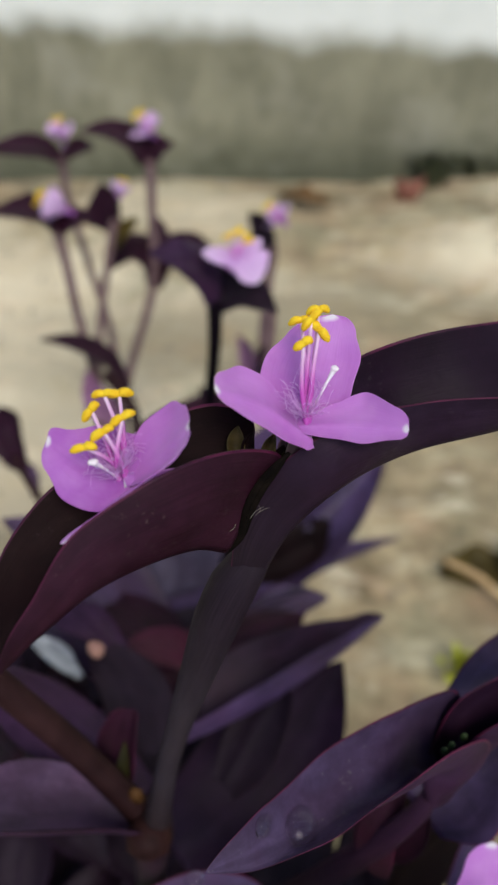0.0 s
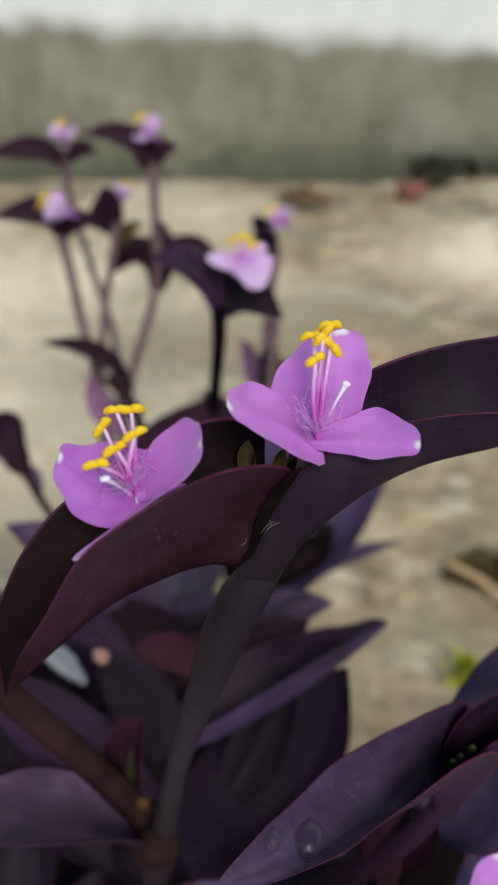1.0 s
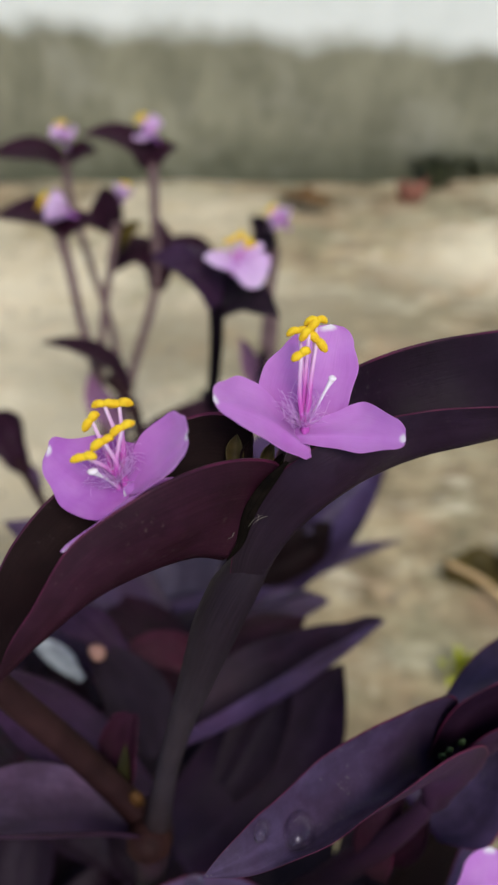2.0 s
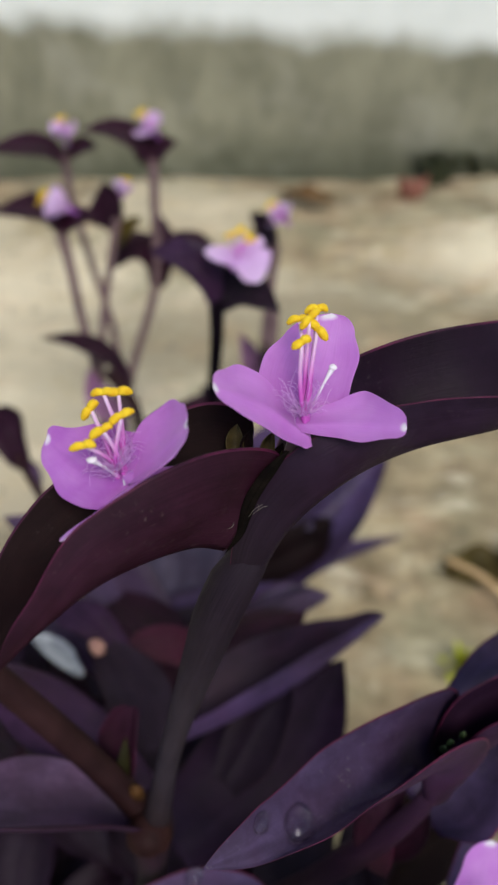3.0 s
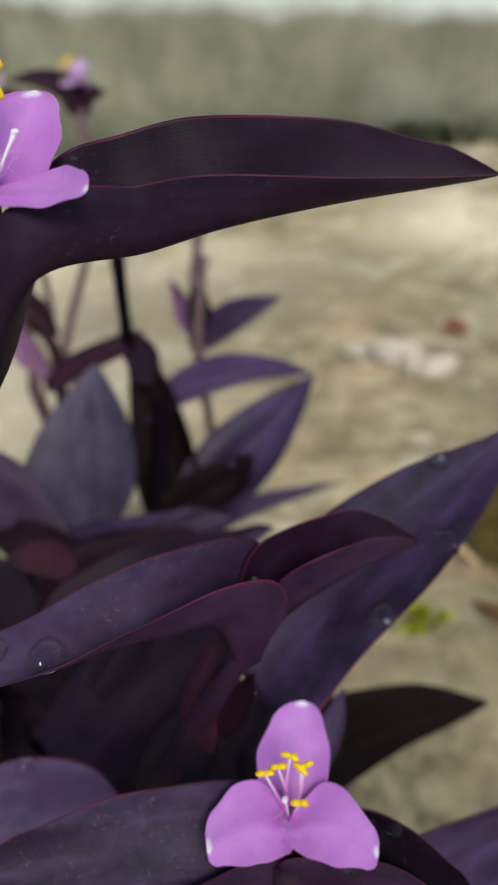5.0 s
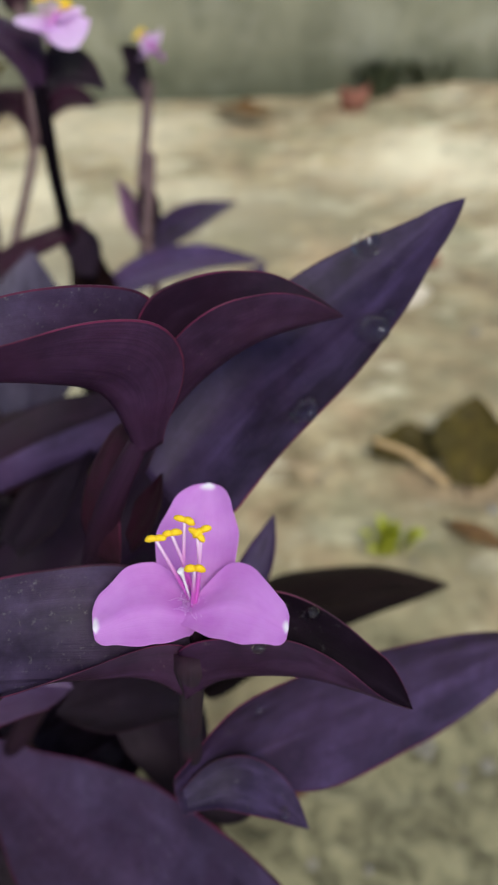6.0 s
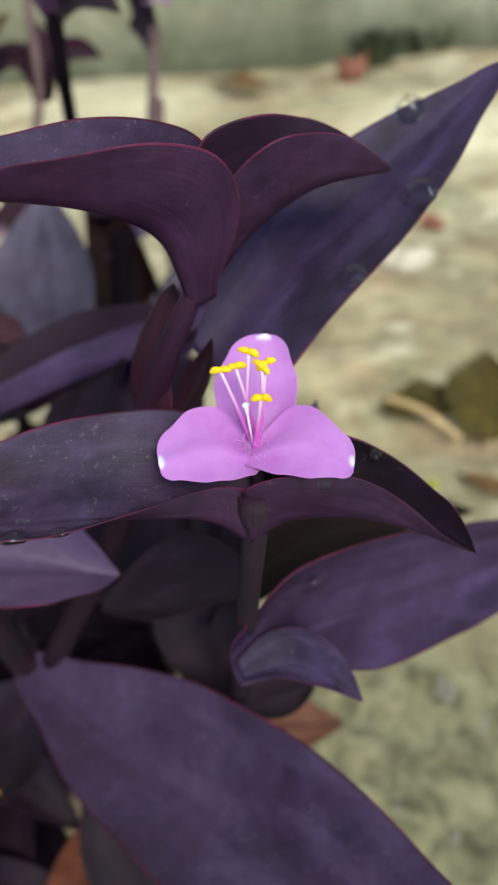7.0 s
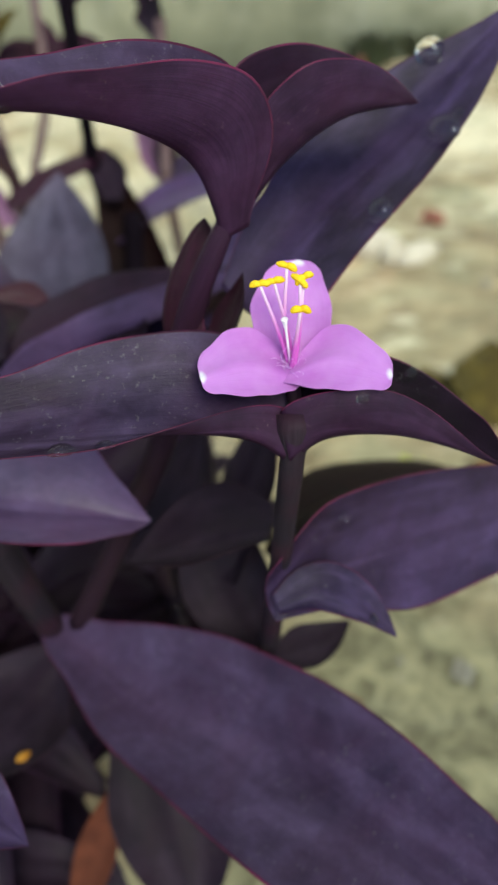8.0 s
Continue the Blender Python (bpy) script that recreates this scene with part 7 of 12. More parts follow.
leaf(under, [(-0.142, 0.177, 0.075), (-0.142, 0.194, 0.079), (-0.142, 0.217, 0.081), (-0.142, 0.234, 0.072)], [(0.40, (0.0133, 0.0001, 0.0050))], [(0.40, (-0.0133, -0.0001, 0.0050))], steps=20, base=0.2, materials=DIM)
leaf(under, [(-0.141, 0.179, 0.100), (-0.160, 0.190, 0.110), (-0.183, 0.205, 0.115), (-0.202, 0.217, 0.103)], [(0.40, (0.0062, 0.0100, 0.0044))], [(0.40, (-0.0062, -0.0100, 0.0044))], steps=20, base=0.2, materials=DIM)
leaf(under, [(-0.142, 0.177, 0.073), (-0.167, 0.179, 0.089), (-0.199, 0.181, 0.098), (-0.224, 0.183, 0.082)], [(0.40, (0.0010, 0.0131, 0.0049))], [(0.40, (-0.0010, -0.0131, 0.0049))], steps=20, base=0.2, materials=DIM)
leaf(under, [(-0.142, 0.175, 0.053), (-0.160, 0.175, 0.056), (-0.183, 0.174, 0.058), (-0.201, 0.174, 0.050)], [(0.40, (-0.0003, 0.0111, 0.0042))], [(0.40, (0.0003, -0.0111, 0.0042))], steps=20, base=0.2, materials=DIM)
leaf(under, [(-0.142, 0.175, 0.049), (-0.140, 0.198, 0.063), (-0.137, 0.227, 0.069), (-0.135, 0.250, 0.056)], [(0.40, (0.0125, -0.0013, 0.0047))], [(0.40, (-0.0125, 0.0013, 0.0047))], steps=20, base=0.2, materials=DIM)
under = thing("purple_plant_shoot", (-0.1710, 0.0708, 0.0000), "shaded dark purple shoot deep in the clump", "plant", "purple-leaved trailing plants")
stem(under, [(-0.1997, 0.0467, 0.1232), (-0.1813, 0.0588, 0.0616), (-0.1710, 0.0708, -0.0120)], [0.003, 0.003, 0.0034], STEM)
leaf(under, [(-0.199, 0.047, 0.120), (-0.186, 0.037, 0.124), (-0.171, 0.025, 0.127), (-0.158, 0.015, 0.119)], [(0.40, (-0.0085, -0.0108, 0.0052))], [(0.40, (0.0085, 0.0108, 0.0052))], steps=20, base=0.2, materials=DIM)
leaf(under, [(-0.192, 0.053, 0.089), (-0.205, 0.067, 0.094), (-0.221, 0.085, 0.097), (-0.234, 0.099, 0.088)], [(0.40, (0.0088, 0.0081, 0.0045))], [(0.40, (-0.0088, -0.0081, 0.0045))], steps=20, base=0.2, materials=DIM)
leaf(under, [(-0.195, 0.051, 0.101), (-0.218, 0.049, 0.105), (-0.247, 0.046, 0.107), (-0.270, 0.044, 0.097)], [(0.40, (-0.0012, 0.0121, 0.0046))], [(0.40, (0.0012, -0.0121, 0.0046))], steps=20, base=0.2, materials=DIM)
leaf(under, [(-0.199, 0.047, 0.122), (-0.188, 0.063, 0.133), (-0.173, 0.082, 0.138), (-0.162, 0.098, 0.127)], [(0.40, (0.0088, -0.0064, 0.0041))], [(0.40, (-0.0088, 0.0064, 0.0041))], steps=20, base=0.2, materials=DIM)
leaf(under, [(-0.199, 0.047, 0.120), (-0.218, 0.049, 0.134), (-0.242, 0.051, 0.141), (-0.262, 0.053, 0.129)], [(0.40, (0.0009, 0.0093, 0.0035))], [(0.40, (-0.0009, -0.0093, 0.0035))], steps=20, base=0.2, materials=DIM)
leaf(under, [(-0.197, 0.049, 0.113), (-0.185, 0.062, 0.121), (-0.169, 0.078, 0.125), (-0.157, 0.091, 0.115)], [(0.40, (0.0083, -0.0079, 0.0043))], [(0.40, (-0.0083, 0.0079, 0.0043))], steps=20, base=0.2, materials=DIM)
leaf(under, [(-0.182, 0.062, 0.046), (-0.189, 0.078, 0.060), (-0.198, 0.099, 0.067), (-0.205, 0.115, 0.055)], [(0.40, (0.0124, 0.0055, 0.0051))], [(0.40, (-0.0124, -0.0055, 0.0051))], steps=20, base=0.2, materials=DIM)
leaf(under, [(-0.192, 0.053, 0.090), (-0.170, 0.043, 0.099), (-0.143, 0.031, 0.103), (-0.121, 0.021, 0.090)], [(0.40, (-0.0040, -0.0090, 0.0037))], [(0.40, (0.0040, 0.0090, 0.0037))], steps=20, base=0.2, materials=DIM)
leaf(under, [(-0.192, 0.053, 0.092), (-0.198, 0.065, 0.102), (-0.206, 0.081, 0.108), (-0.212, 0.093, 0.099)], [(0.40, (0.0124, 0.0061, 0.0052))], [(0.40, (-0.0124, -0.0061, 0.0052))], steps=20, base=0.2, materials=DIM)
leaf(under, [(-0.191, 0.054, 0.086), (-0.207, 0.039, 0.102), (-0.227, 0.021, 0.110), (-0.243, 0.007, 0.096)], [(0.40, (-0.0077, 0.0085, 0.0043))], [(0.40, (0.0077, -0.0085, 0.0043))], steps=20, base=0.2, materials=DIM)
leaf(under, [(-0.192, 0.053, 0.090), (-0.189, 0.069, 0.097), (-0.186, 0.090, 0.101), (-0.184, 0.106, 0.092)], [(0.40, (0.0103, -0.0015, 0.0039))], [(0.40, (-0.0103, 0.0015, 0.0039))], steps=20, base=0.2, materials=DIM)
under = thing("purple_plant_shoot", (-0.1827, 0.1342, 0.0000), "shaded dark purple shoot deep in the clump", "plant", "purple-leaved trailing plants")
stem(under, [(-0.1677, 0.1208, 0.2222), (-0.1712, 0.1275, 0.1111), (-0.1827, 0.1342, -0.0120)], [0.003, 0.003, 0.0034], STEM)
leaf(under, [(-0.171, 0.123, 0.179), (-0.185, 0.104, 0.183), (-0.202, 0.078, 0.185), (-0.216, 0.059, 0.174)], [(0.40, (-0.0083, 0.0058, 0.0038))], [(0.40, (0.0083, -0.0058, 0.0038))], steps=20, base=0.2, materials=DIM)
leaf(under, [(-0.169, 0.122, 0.209), (-0.157, 0.114, 0.218), (-0.141, 0.103, 0.223), (-0.129, 0.095, 0.214)], [(0.40, (-0.0052, -0.0078, 0.0035))], [(0.40, (0.0052, 0.0078, 0.0035))], steps=20, base=0.2, materials=DIM)
leaf(under, [(-0.176, 0.128, 0.097), (-0.163, 0.139, 0.104), (-0.146, 0.153, 0.107), (-0.133, 0.164, 0.098)], [(0.40, (0.0086, -0.0104, 0.0051))], [(0.40, (-0.0086, 0.0104, 0.0051))], steps=20, base=0.2, materials=DIM)
leaf(under, [(-0.173, 0.126, 0.141), (-0.161, 0.137, 0.143), (-0.146, 0.152, 0.143), (-0.134, 0.164, 0.136)], [(0.40, (0.0066, -0.0067, 0.0035))], [(0.40, (-0.0066, 0.0067, 0.0035))], steps=20, base=0.2, materials=DIM)
leaf(under, [(-0.173, 0.126, 0.140), (-0.190, 0.125, 0.146), (-0.211, 0.123, 0.149), (-0.227, 0.122, 0.140)], [(0.40, (-0.0007, 0.0098, 0.0037))], [(0.40, (0.0007, -0.0098, 0.0037))], steps=20, base=0.2, materials=DIM)
leaf(under, [(-0.171, 0.124, 0.173), (-0.183, 0.133, 0.180), (-0.198, 0.146, 0.183), (-0.210, 0.155, 0.175)], [(0.40, (0.0064, 0.0080, 0.0039))], [(0.40, (-0.0064, -0.0080, 0.0039))], steps=20, base=0.2, materials=DIM)
leaf(under, [(-0.175, 0.127, 0.120), (-0.158, 0.143, 0.127), (-0.138, 0.163, 0.130), (-0.122, 0.180, 0.119)], [(0.40, (0.0097, -0.0098, 0.0052))], [(0.40, (-0.0097, 0.0098, 0.0052))], steps=20, base=0.2, materials=DIM)
leaf(under, [(-0.174, 0.126, 0.136), (-0.161, 0.144, 0.150), (-0.146, 0.167, 0.157), (-0.133, 0.185, 0.143)], [(0.40, (0.0111, -0.0075, 0.0050))], [(0.40, (-0.0111, 0.0075, 0.0050))], steps=20, base=0.2, materials=DIM)
leaf(under, [(-0.176, 0.128, 0.097), (-0.170, 0.105, 0.104), (-0.163, 0.076, 0.108), (-0.157, 0.053, 0.096)], [(0.40, (-0.0111, -0.0028, 0.0043))], [(0.40, (0.0111, 0.0028, 0.0043))], steps=20, base=0.2, materials=DIM)
leaf(under, [(-0.171, 0.124, 0.167), (-0.171, 0.148, 0.181), (-0.170, 0.178, 0.188), (-0.169, 0.202, 0.174)], [(0.40, (0.0133, -0.0004, 0.0050))], [(0.40, (-0.0133, 0.0004, 0.0050))], steps=20, base=0.2, materials=DIM)
leaf(under, [(-0.173, 0.126, 0.143), (-0.189, 0.124, 0.148), (-0.209, 0.121, 0.150), (-0.224, 0.120, 0.142)], [(0.40, (-0.0015, 0.0126, 0.0048))], [(0.40, (0.0015, -0.0126, 0.0048))], steps=20, base=0.2, materials=DIM)
under = thing("purple_plant_shoot", (0.0002, 0.0897, 0.0000), "shaded dark purple shoot deep in the clump", "plant", "purple-leaved trailing plants")
stem(under, [(-0.0011, 0.0906, 0.2189), (0.0036, 0.0902, 0.1095), (0.0002, 0.0897, -0.0120)], [0.003, 0.003, 0.0034], STEM)
leaf(under, [(-0.000, 0.090, 0.099), (-0.014, 0.073, 0.112), (-0.031, 0.051, 0.119), (-0.044, 0.033, 0.106)], [(0.40, (-0.0106, 0.0081, 0.0050))], [(0.40, (0.0106, -0.0081, 0.0050))], steps=20, base=0.2, materials=DIM)
leaf(under, [(-0.000, 0.090, 0.113), (-0.013, 0.110, 0.125), (-0.029, 0.135, 0.131), (-0.042, 0.154, 0.118)], [(0.40, (0.0088, 0.0057, 0.0040))], [(0.40, (-0.0088, -0.0057, 0.0040))], steps=20, base=0.2, materials=DIM)
leaf(under, [(-0.000, 0.090, 0.085), (-0.014, 0.083, 0.093), (-0.032, 0.075, 0.097), (-0.047, 0.068, 0.088)], [(0.40, (-0.0057, 0.0118, 0.0049))], [(0.40, (0.0057, -0.0118, 0.0049))], steps=20, base=0.2, materials=DIM)
leaf(under, [(-0.001, 0.090, 0.136), (-0.022, 0.096, 0.143), (-0.050, 0.103, 0.147), (-0.072, 0.109, 0.135)], [(0.40, (0.0027, 0.0106, 0.0041))], [(0.40, (-0.0027, -0.0106, 0.0041))], steps=20, base=0.2, materials=DIM)
leaf(under, [(-0.001, 0.091, 0.193), (0.001, 0.107, 0.204), (0.004, 0.127, 0.209), (0.006, 0.144, 0.199)], [(0.40, (0.0118, -0.0015, 0.0045))], [(0.40, (-0.0118, 0.0015, 0.0045))], steps=20, base=0.2, materials=DIM)
leaf(under, [(-0.000, 0.090, 0.078), (-0.013, 0.077, 0.090), (-0.029, 0.060, 0.096), (-0.041, 0.047, 0.085)], [(0.40, (-0.0093, 0.0088, 0.0048))], [(0.40, (0.0093, -0.0088, 0.0048))], steps=20, base=0.2, materials=DIM)
leaf(under, [(-0.001, 0.091, 0.192), (-0.013, 0.100, 0.198), (-0.027, 0.113, 0.201), (-0.039, 0.123, 0.193)], [(0.40, (0.0062, 0.0073, 0.0036))], [(0.40, (-0.0062, -0.0073, 0.0036))], steps=20, base=0.2, materials=DIM)
leaf(under, [(-0.001, 0.090, 0.120), (-0.010, 0.080, 0.131), (-0.023, 0.067, 0.136), (-0.032, 0.056, 0.127)], [(0.40, (-0.0086, 0.0081, 0.0044))], [(0.40, (0.0086, -0.0081, 0.0044))], steps=20, base=0.2, materials=DIM)
leaf(under, [(-0.000, 0.090, 0.111), (-0.002, 0.076, 0.118), (-0.004, 0.058, 0.121), (-0.006, 0.043, 0.113)], [(0.40, (-0.0123, 0.0014, 0.0047))], [(0.40, (0.0123, -0.0014, 0.0047))], steps=20, base=0.2, materials=DIM)
leaf(under, [(-0.000, 0.090, 0.106), (-0.010, 0.108, 0.117), (-0.022, 0.130, 0.122), (-0.031, 0.148, 0.110)], [(0.40, (0.0089, 0.0047, 0.0038))], [(0.40, (-0.0089, -0.0047, 0.0038))], steps=20, base=0.2, materials=DIM)
leaf(under, [(-0.001, 0.090, 0.142), (-0.021, 0.088, 0.155), (-0.047, 0.085, 0.161), (-0.068, 0.083, 0.148)], [(0.40, (-0.0015, 0.0129, 0.0049))], [(0.40, (0.0015, -0.0129, 0.0049))], steps=20, base=0.2, materials=DIM)
under = thing("purple_plant_shoot", (-0.0652, 0.1004, 0.0000), "shaded dark purple shoot deep in the clump", "plant", "purple-leaved trailing plants")
stem(under, [(-0.0848, 0.1163, 0.1928), (-0.0710, 0.1084, 0.0964), (-0.0652, 0.1004, -0.0120)], [0.003, 0.003, 0.0034], STEM)
leaf(under, [(-0.073, 0.107, 0.076), (-0.085, 0.099, 0.082), (-0.100, 0.090, 0.084), (-0.112, 0.083, 0.077)], [(0.40, (-0.0062, 0.0102, 0.0045))], [(0.40, (0.0062, -0.0102, 0.0045))], steps=20, base=0.2, materials=DIM)
leaf(under, [(-0.080, 0.113, 0.149), (-0.073, 0.124, 0.156), (-0.063, 0.139, 0.160), (-0.055, 0.151, 0.152)], [(0.40, (0.0110, -0.0072, 0.0049))], [(0.40, (-0.0110, 0.0072, 0.0049))], steps=20, base=0.2, materials=DIM)
leaf(under, [(-0.082, 0.114, 0.167), (-0.095, 0.130, 0.180), (-0.112, 0.150, 0.186), (-0.125, 0.166, 0.173)], [(0.40, (0.0103, 0.0085, 0.0050))], [(0.40, (-0.0103, -0.0085, 0.0050))], steps=20, base=0.2, materials=DIM)
leaf(under, [(-0.078, 0.111, 0.129), (-0.066, 0.099, 0.133), (-0.051, 0.083, 0.136), (-0.038, 0.071, 0.127)], [(0.40, (-0.0075, -0.0075, 0.0040))], [(0.40, (0.0075, 0.0075, 0.0040))], steps=20, base=0.2, materials=DIM)
leaf(under, [(-0.081, 0.114, 0.159), (-0.067, 0.101, 0.170), (-0.049, 0.085, 0.176), (-0.035, 0.072, 0.164)], [(0.40, (-0.0066, -0.0074, 0.0037))], [(0.40, (0.0066, 0.0074, 0.0037))], steps=20, base=0.2, materials=DIM)
leaf(under, [(-0.079, 0.111, 0.131), (-0.096, 0.119, 0.135), (-0.117, 0.128, 0.138), (-0.134, 0.136, 0.129)], [(0.40, (0.0049, 0.0112, 0.0046))], [(0.40, (-0.0049, -0.0112, 0.0046))], steps=20, base=0.2, materials=DIM)
leaf(under, [(-0.081, 0.113, 0.152), (-0.095, 0.096, 0.161), (-0.114, 0.075, 0.166), (-0.129, 0.058, 0.154)], [(0.40, (-0.0100, 0.0087, 0.0050))], [(0.40, (0.0100, -0.0087, 0.0050))], steps=20, base=0.2, materials=DIM)
leaf(under, [(-0.079, 0.112, 0.139), (-0.066, 0.099, 0.150), (-0.049, 0.084, 0.155), (-0.035, 0.071, 0.144)], [(0.40, (-0.0069, -0.0075, 0.0038))], [(0.40, (0.0069, 0.0075, 0.0038))], steps=20, base=0.2, materials=DIM)
leaf(under, [(-0.073, 0.107, 0.078), (-0.057, 0.099, 0.080), (-0.036, 0.090, 0.081), (-0.020, 0.082, 0.073)], [(0.40, (-0.0051, -0.0111, 0.0046))], [(0.40, (0.0051, 0.0111, 0.0046))], steps=20, base=0.2, materials=DIM)
leaf(under, [(-0.075, 0.108, 0.097), (-0.060, 0.115, 0.106), (-0.040, 0.124, 0.110), (-0.025, 0.130, 0.101)], [(0.40, (0.0054, -0.0124, 0.0051))], [(0.40, (-0.0054, 0.0124, 0.0051))], steps=20, base=0.2, materials=DIM)
leaf(under, [(-0.072, 0.106, 0.068), (-0.063, 0.085, 0.081), (-0.051, 0.059, 0.088), (-0.042, 0.038, 0.074)], [(0.40, (-0.0090, -0.0040, 0.0037))], [(0.40, (0.0090, 0.0040, 0.0037))], steps=20, base=0.2, materials=DIM)
under = thing("purple_plant_shoot", (-0.1772, 0.2484, 0.0000), "shaded dark purple shoot deep in the clump", "plant", "purple-leaved trailing plants")
stem(under, [(-0.1687, 0.2406, 0.1549), (-0.1690, 0.2445, 0.0775), (-0.1772, 0.2484, -0.0120)], [0.003, 0.003, 0.0034], STEM)
leaf(under, [(-0.174, 0.245, 0.058), (-0.151, 0.244, 0.076), (-0.121, 0.243, 0.085), (-0.097, 0.242, 0.070)], [(0.40, (-0.0006, -0.0131, 0.0049))], [(0.40, (0.0006, 0.0131, 0.0049))], steps=20, base=0.2, materials=DIM)
leaf(under, [(-0.172, 0.243, 0.100), (-0.163, 0.230, 0.109), (-0.152, 0.214, 0.114), (-0.143, 0.200, 0.105)], [(0.40, (-0.0086, -0.0058, 0.0039))], [(0.40, (0.0086, 0.0058, 0.0039))], steps=20, base=0.2, materials=DIM)
leaf(under, [(-0.172, 0.244, 0.094), (-0.159, 0.230, 0.107), (-0.143, 0.213, 0.114), (-0.130, 0.200, 0.102)], [(0.40, (-0.0087, -0.0083, 0.0045))], [(0.40, (0.0087, 0.0083, 0.0045))], steps=20, base=0.2, materials=DIM)
leaf(under, [(-0.173, 0.245, 0.077), (-0.198, 0.248, 0.086), (-0.230, 0.252, 0.091), (-0.255, 0.255, 0.078)], [(0.40, (0.0018, 0.0135, 0.0051))], [(0.40, (-0.0018, -0.0135, 0.0051))], steps=20, base=0.2, materials=DIM)
leaf(under, [(-0.170, 0.241, 0.137), (-0.191, 0.242, 0.141), (-0.218, 0.243, 0.142), (-0.239, 0.244, 0.133)], [(0.40, (0.0004, 0.0117, 0.0044))], [(0.40, (-0.0004, -0.0117, 0.0044))], steps=20, base=0.2, materials=DIM)
leaf(under, [(-0.173, 0.244, 0.078), (-0.166, 0.227, 0.087), (-0.158, 0.204, 0.092), (-0.152, 0.186, 0.081)], [(0.40, (-0.0101, -0.0036, 0.0040))], [(0.40, (0.0101, 0.0036, 0.0040))], steps=20, base=0.2, materials=DIM)
leaf(under, [(-0.173, 0.244, 0.084), (-0.194, 0.237, 0.089), (-0.221, 0.227, 0.092), (-0.242, 0.220, 0.081)], [(0.40, (-0.0037, 0.0107, 0.0043))], [(0.40, (0.0037, -0.0107, 0.0043))], steps=20, base=0.2, materials=DIM)
leaf(under, [(-0.173, 0.245, 0.069), (-0.193, 0.229, 0.076), (-0.217, 0.208, 0.080), (-0.236, 0.192, 0.067)], [(0.40, (-0.0074, 0.0088, 0.0043))], [(0.40, (0.0074, -0.0088, 0.0043))], steps=20, base=0.2, materials=DIM)
leaf(under, [(-0.174, 0.245, 0.066), (-0.199, 0.242, 0.078), (-0.230, 0.239, 0.084), (-0.255, 0.236, 0.070)], [(0.40, (-0.0011, 0.0102, 0.0039))], [(0.40, (0.0011, -0.0102, 0.0039))], steps=20, base=0.2, materials=DIM)
leaf(under, [(-0.173, 0.244, 0.086), (-0.189, 0.227, 0.095), (-0.210, 0.206, 0.100), (-0.227, 0.189, 0.088)], [(0.40, (-0.0082, 0.0081, 0.0044))], [(0.40, (0.0082, -0.0081, 0.0044))], steps=20, base=0.2, materials=DIM)
leaf(under, [(-0.174, 0.245, 0.064), (-0.189, 0.250, 0.072), (-0.209, 0.256, 0.076), (-0.225, 0.261, 0.067)], [(0.40, (0.0030, 0.0095, 0.0037))], [(0.40, (-0.0030, -0.0095, 0.0037))], steps=20, base=0.2, materials=DIM)
under = thing("purple_plant_shoot", (-0.0477, 0.1913, 0.0000), "shaded dark purple shoot deep in the clump", "plant", "purple-leaved trailing plants")
stem(under, [(-0.0296, 0.2042, 0.1377), (-0.0347, 0.1977, 0.0688), (-0.0477, 0.1913, -0.0120)], [0.003, 0.003, 0.0034], STEM)
leaf(under, [(-0.037, 0.199, 0.084), (-0.033, 0.180, 0.089), (-0.029, 0.157, 0.091), (-0.026, 0.138, 0.082)], [(0.40, (-0.0135, -0.0024, 0.0051))], [(0.40, (0.0135, 0.0024, 0.0051))], steps=20, base=0.2, materials=DIM)
leaf(under, [(-0.034, 0.201, 0.107), (-0.028, 0.184, 0.111), (-0.022, 0.161, 0.113), (-0.017, 0.144, 0.105)], [(0.40, (-0.0111, -0.0032, 0.0043))], [(0.40, (0.0111, 0.0032, 0.0043))], steps=20, base=0.2, materials=DIM)
leaf(under, [(-0.037, 0.199, 0.084), (-0.052, 0.206, 0.095), (-0.071, 0.214, 0.100), (-0.086, 0.220, 0.090)], [(0.40, (0.0040, 0.0094, 0.0039))], [(0.40, (-0.0040, -0.0094, 0.0039))], steps=20, base=0.2, materials=DIM)
leaf(under, [(-0.041, 0.196, 0.052), (-0.048, 0.175, 0.058), (-0.057, 0.148, 0.061), (-0.064, 0.127, 0.050)], [(0.40, (-0.0096, 0.0031, 0.0038))], [(0.40, (0.0096, -0.0031, 0.0038))], steps=20, base=0.2, materials=DIM)
leaf(under, [(-0.035, 0.201, 0.100), (-0.020, 0.193, 0.108), (-0.002, 0.182, 0.112), (0.013, 0.174, 0.103)], [(0.40, (-0.0051, -0.0092, 0.0040))], [(0.40, (0.0051, 0.0092, 0.0040))], steps=20, base=0.2, materials=DIM)
leaf(under, [(-0.033, 0.202, 0.115), (-0.050, 0.206, 0.125), (-0.073, 0.210, 0.130), (-0.090, 0.214, 0.119)], [(0.40, (0.0024, 0.0115, 0.0044))], [(0.40, (-0.0024, -0.0115, 0.0044))], steps=20, base=0.2, materials=DIM)
leaf(under, [(-0.039, 0.197, 0.066), (-0.061, 0.210, 0.083), (-0.088, 0.226, 0.091), (-0.110, 0.239, 0.075)], [(0.40, (0.0059, 0.0101, 0.0044))], [(0.40, (-0.0059, -0.0101, 0.0044))], steps=20, base=0.2, materials=DIM)
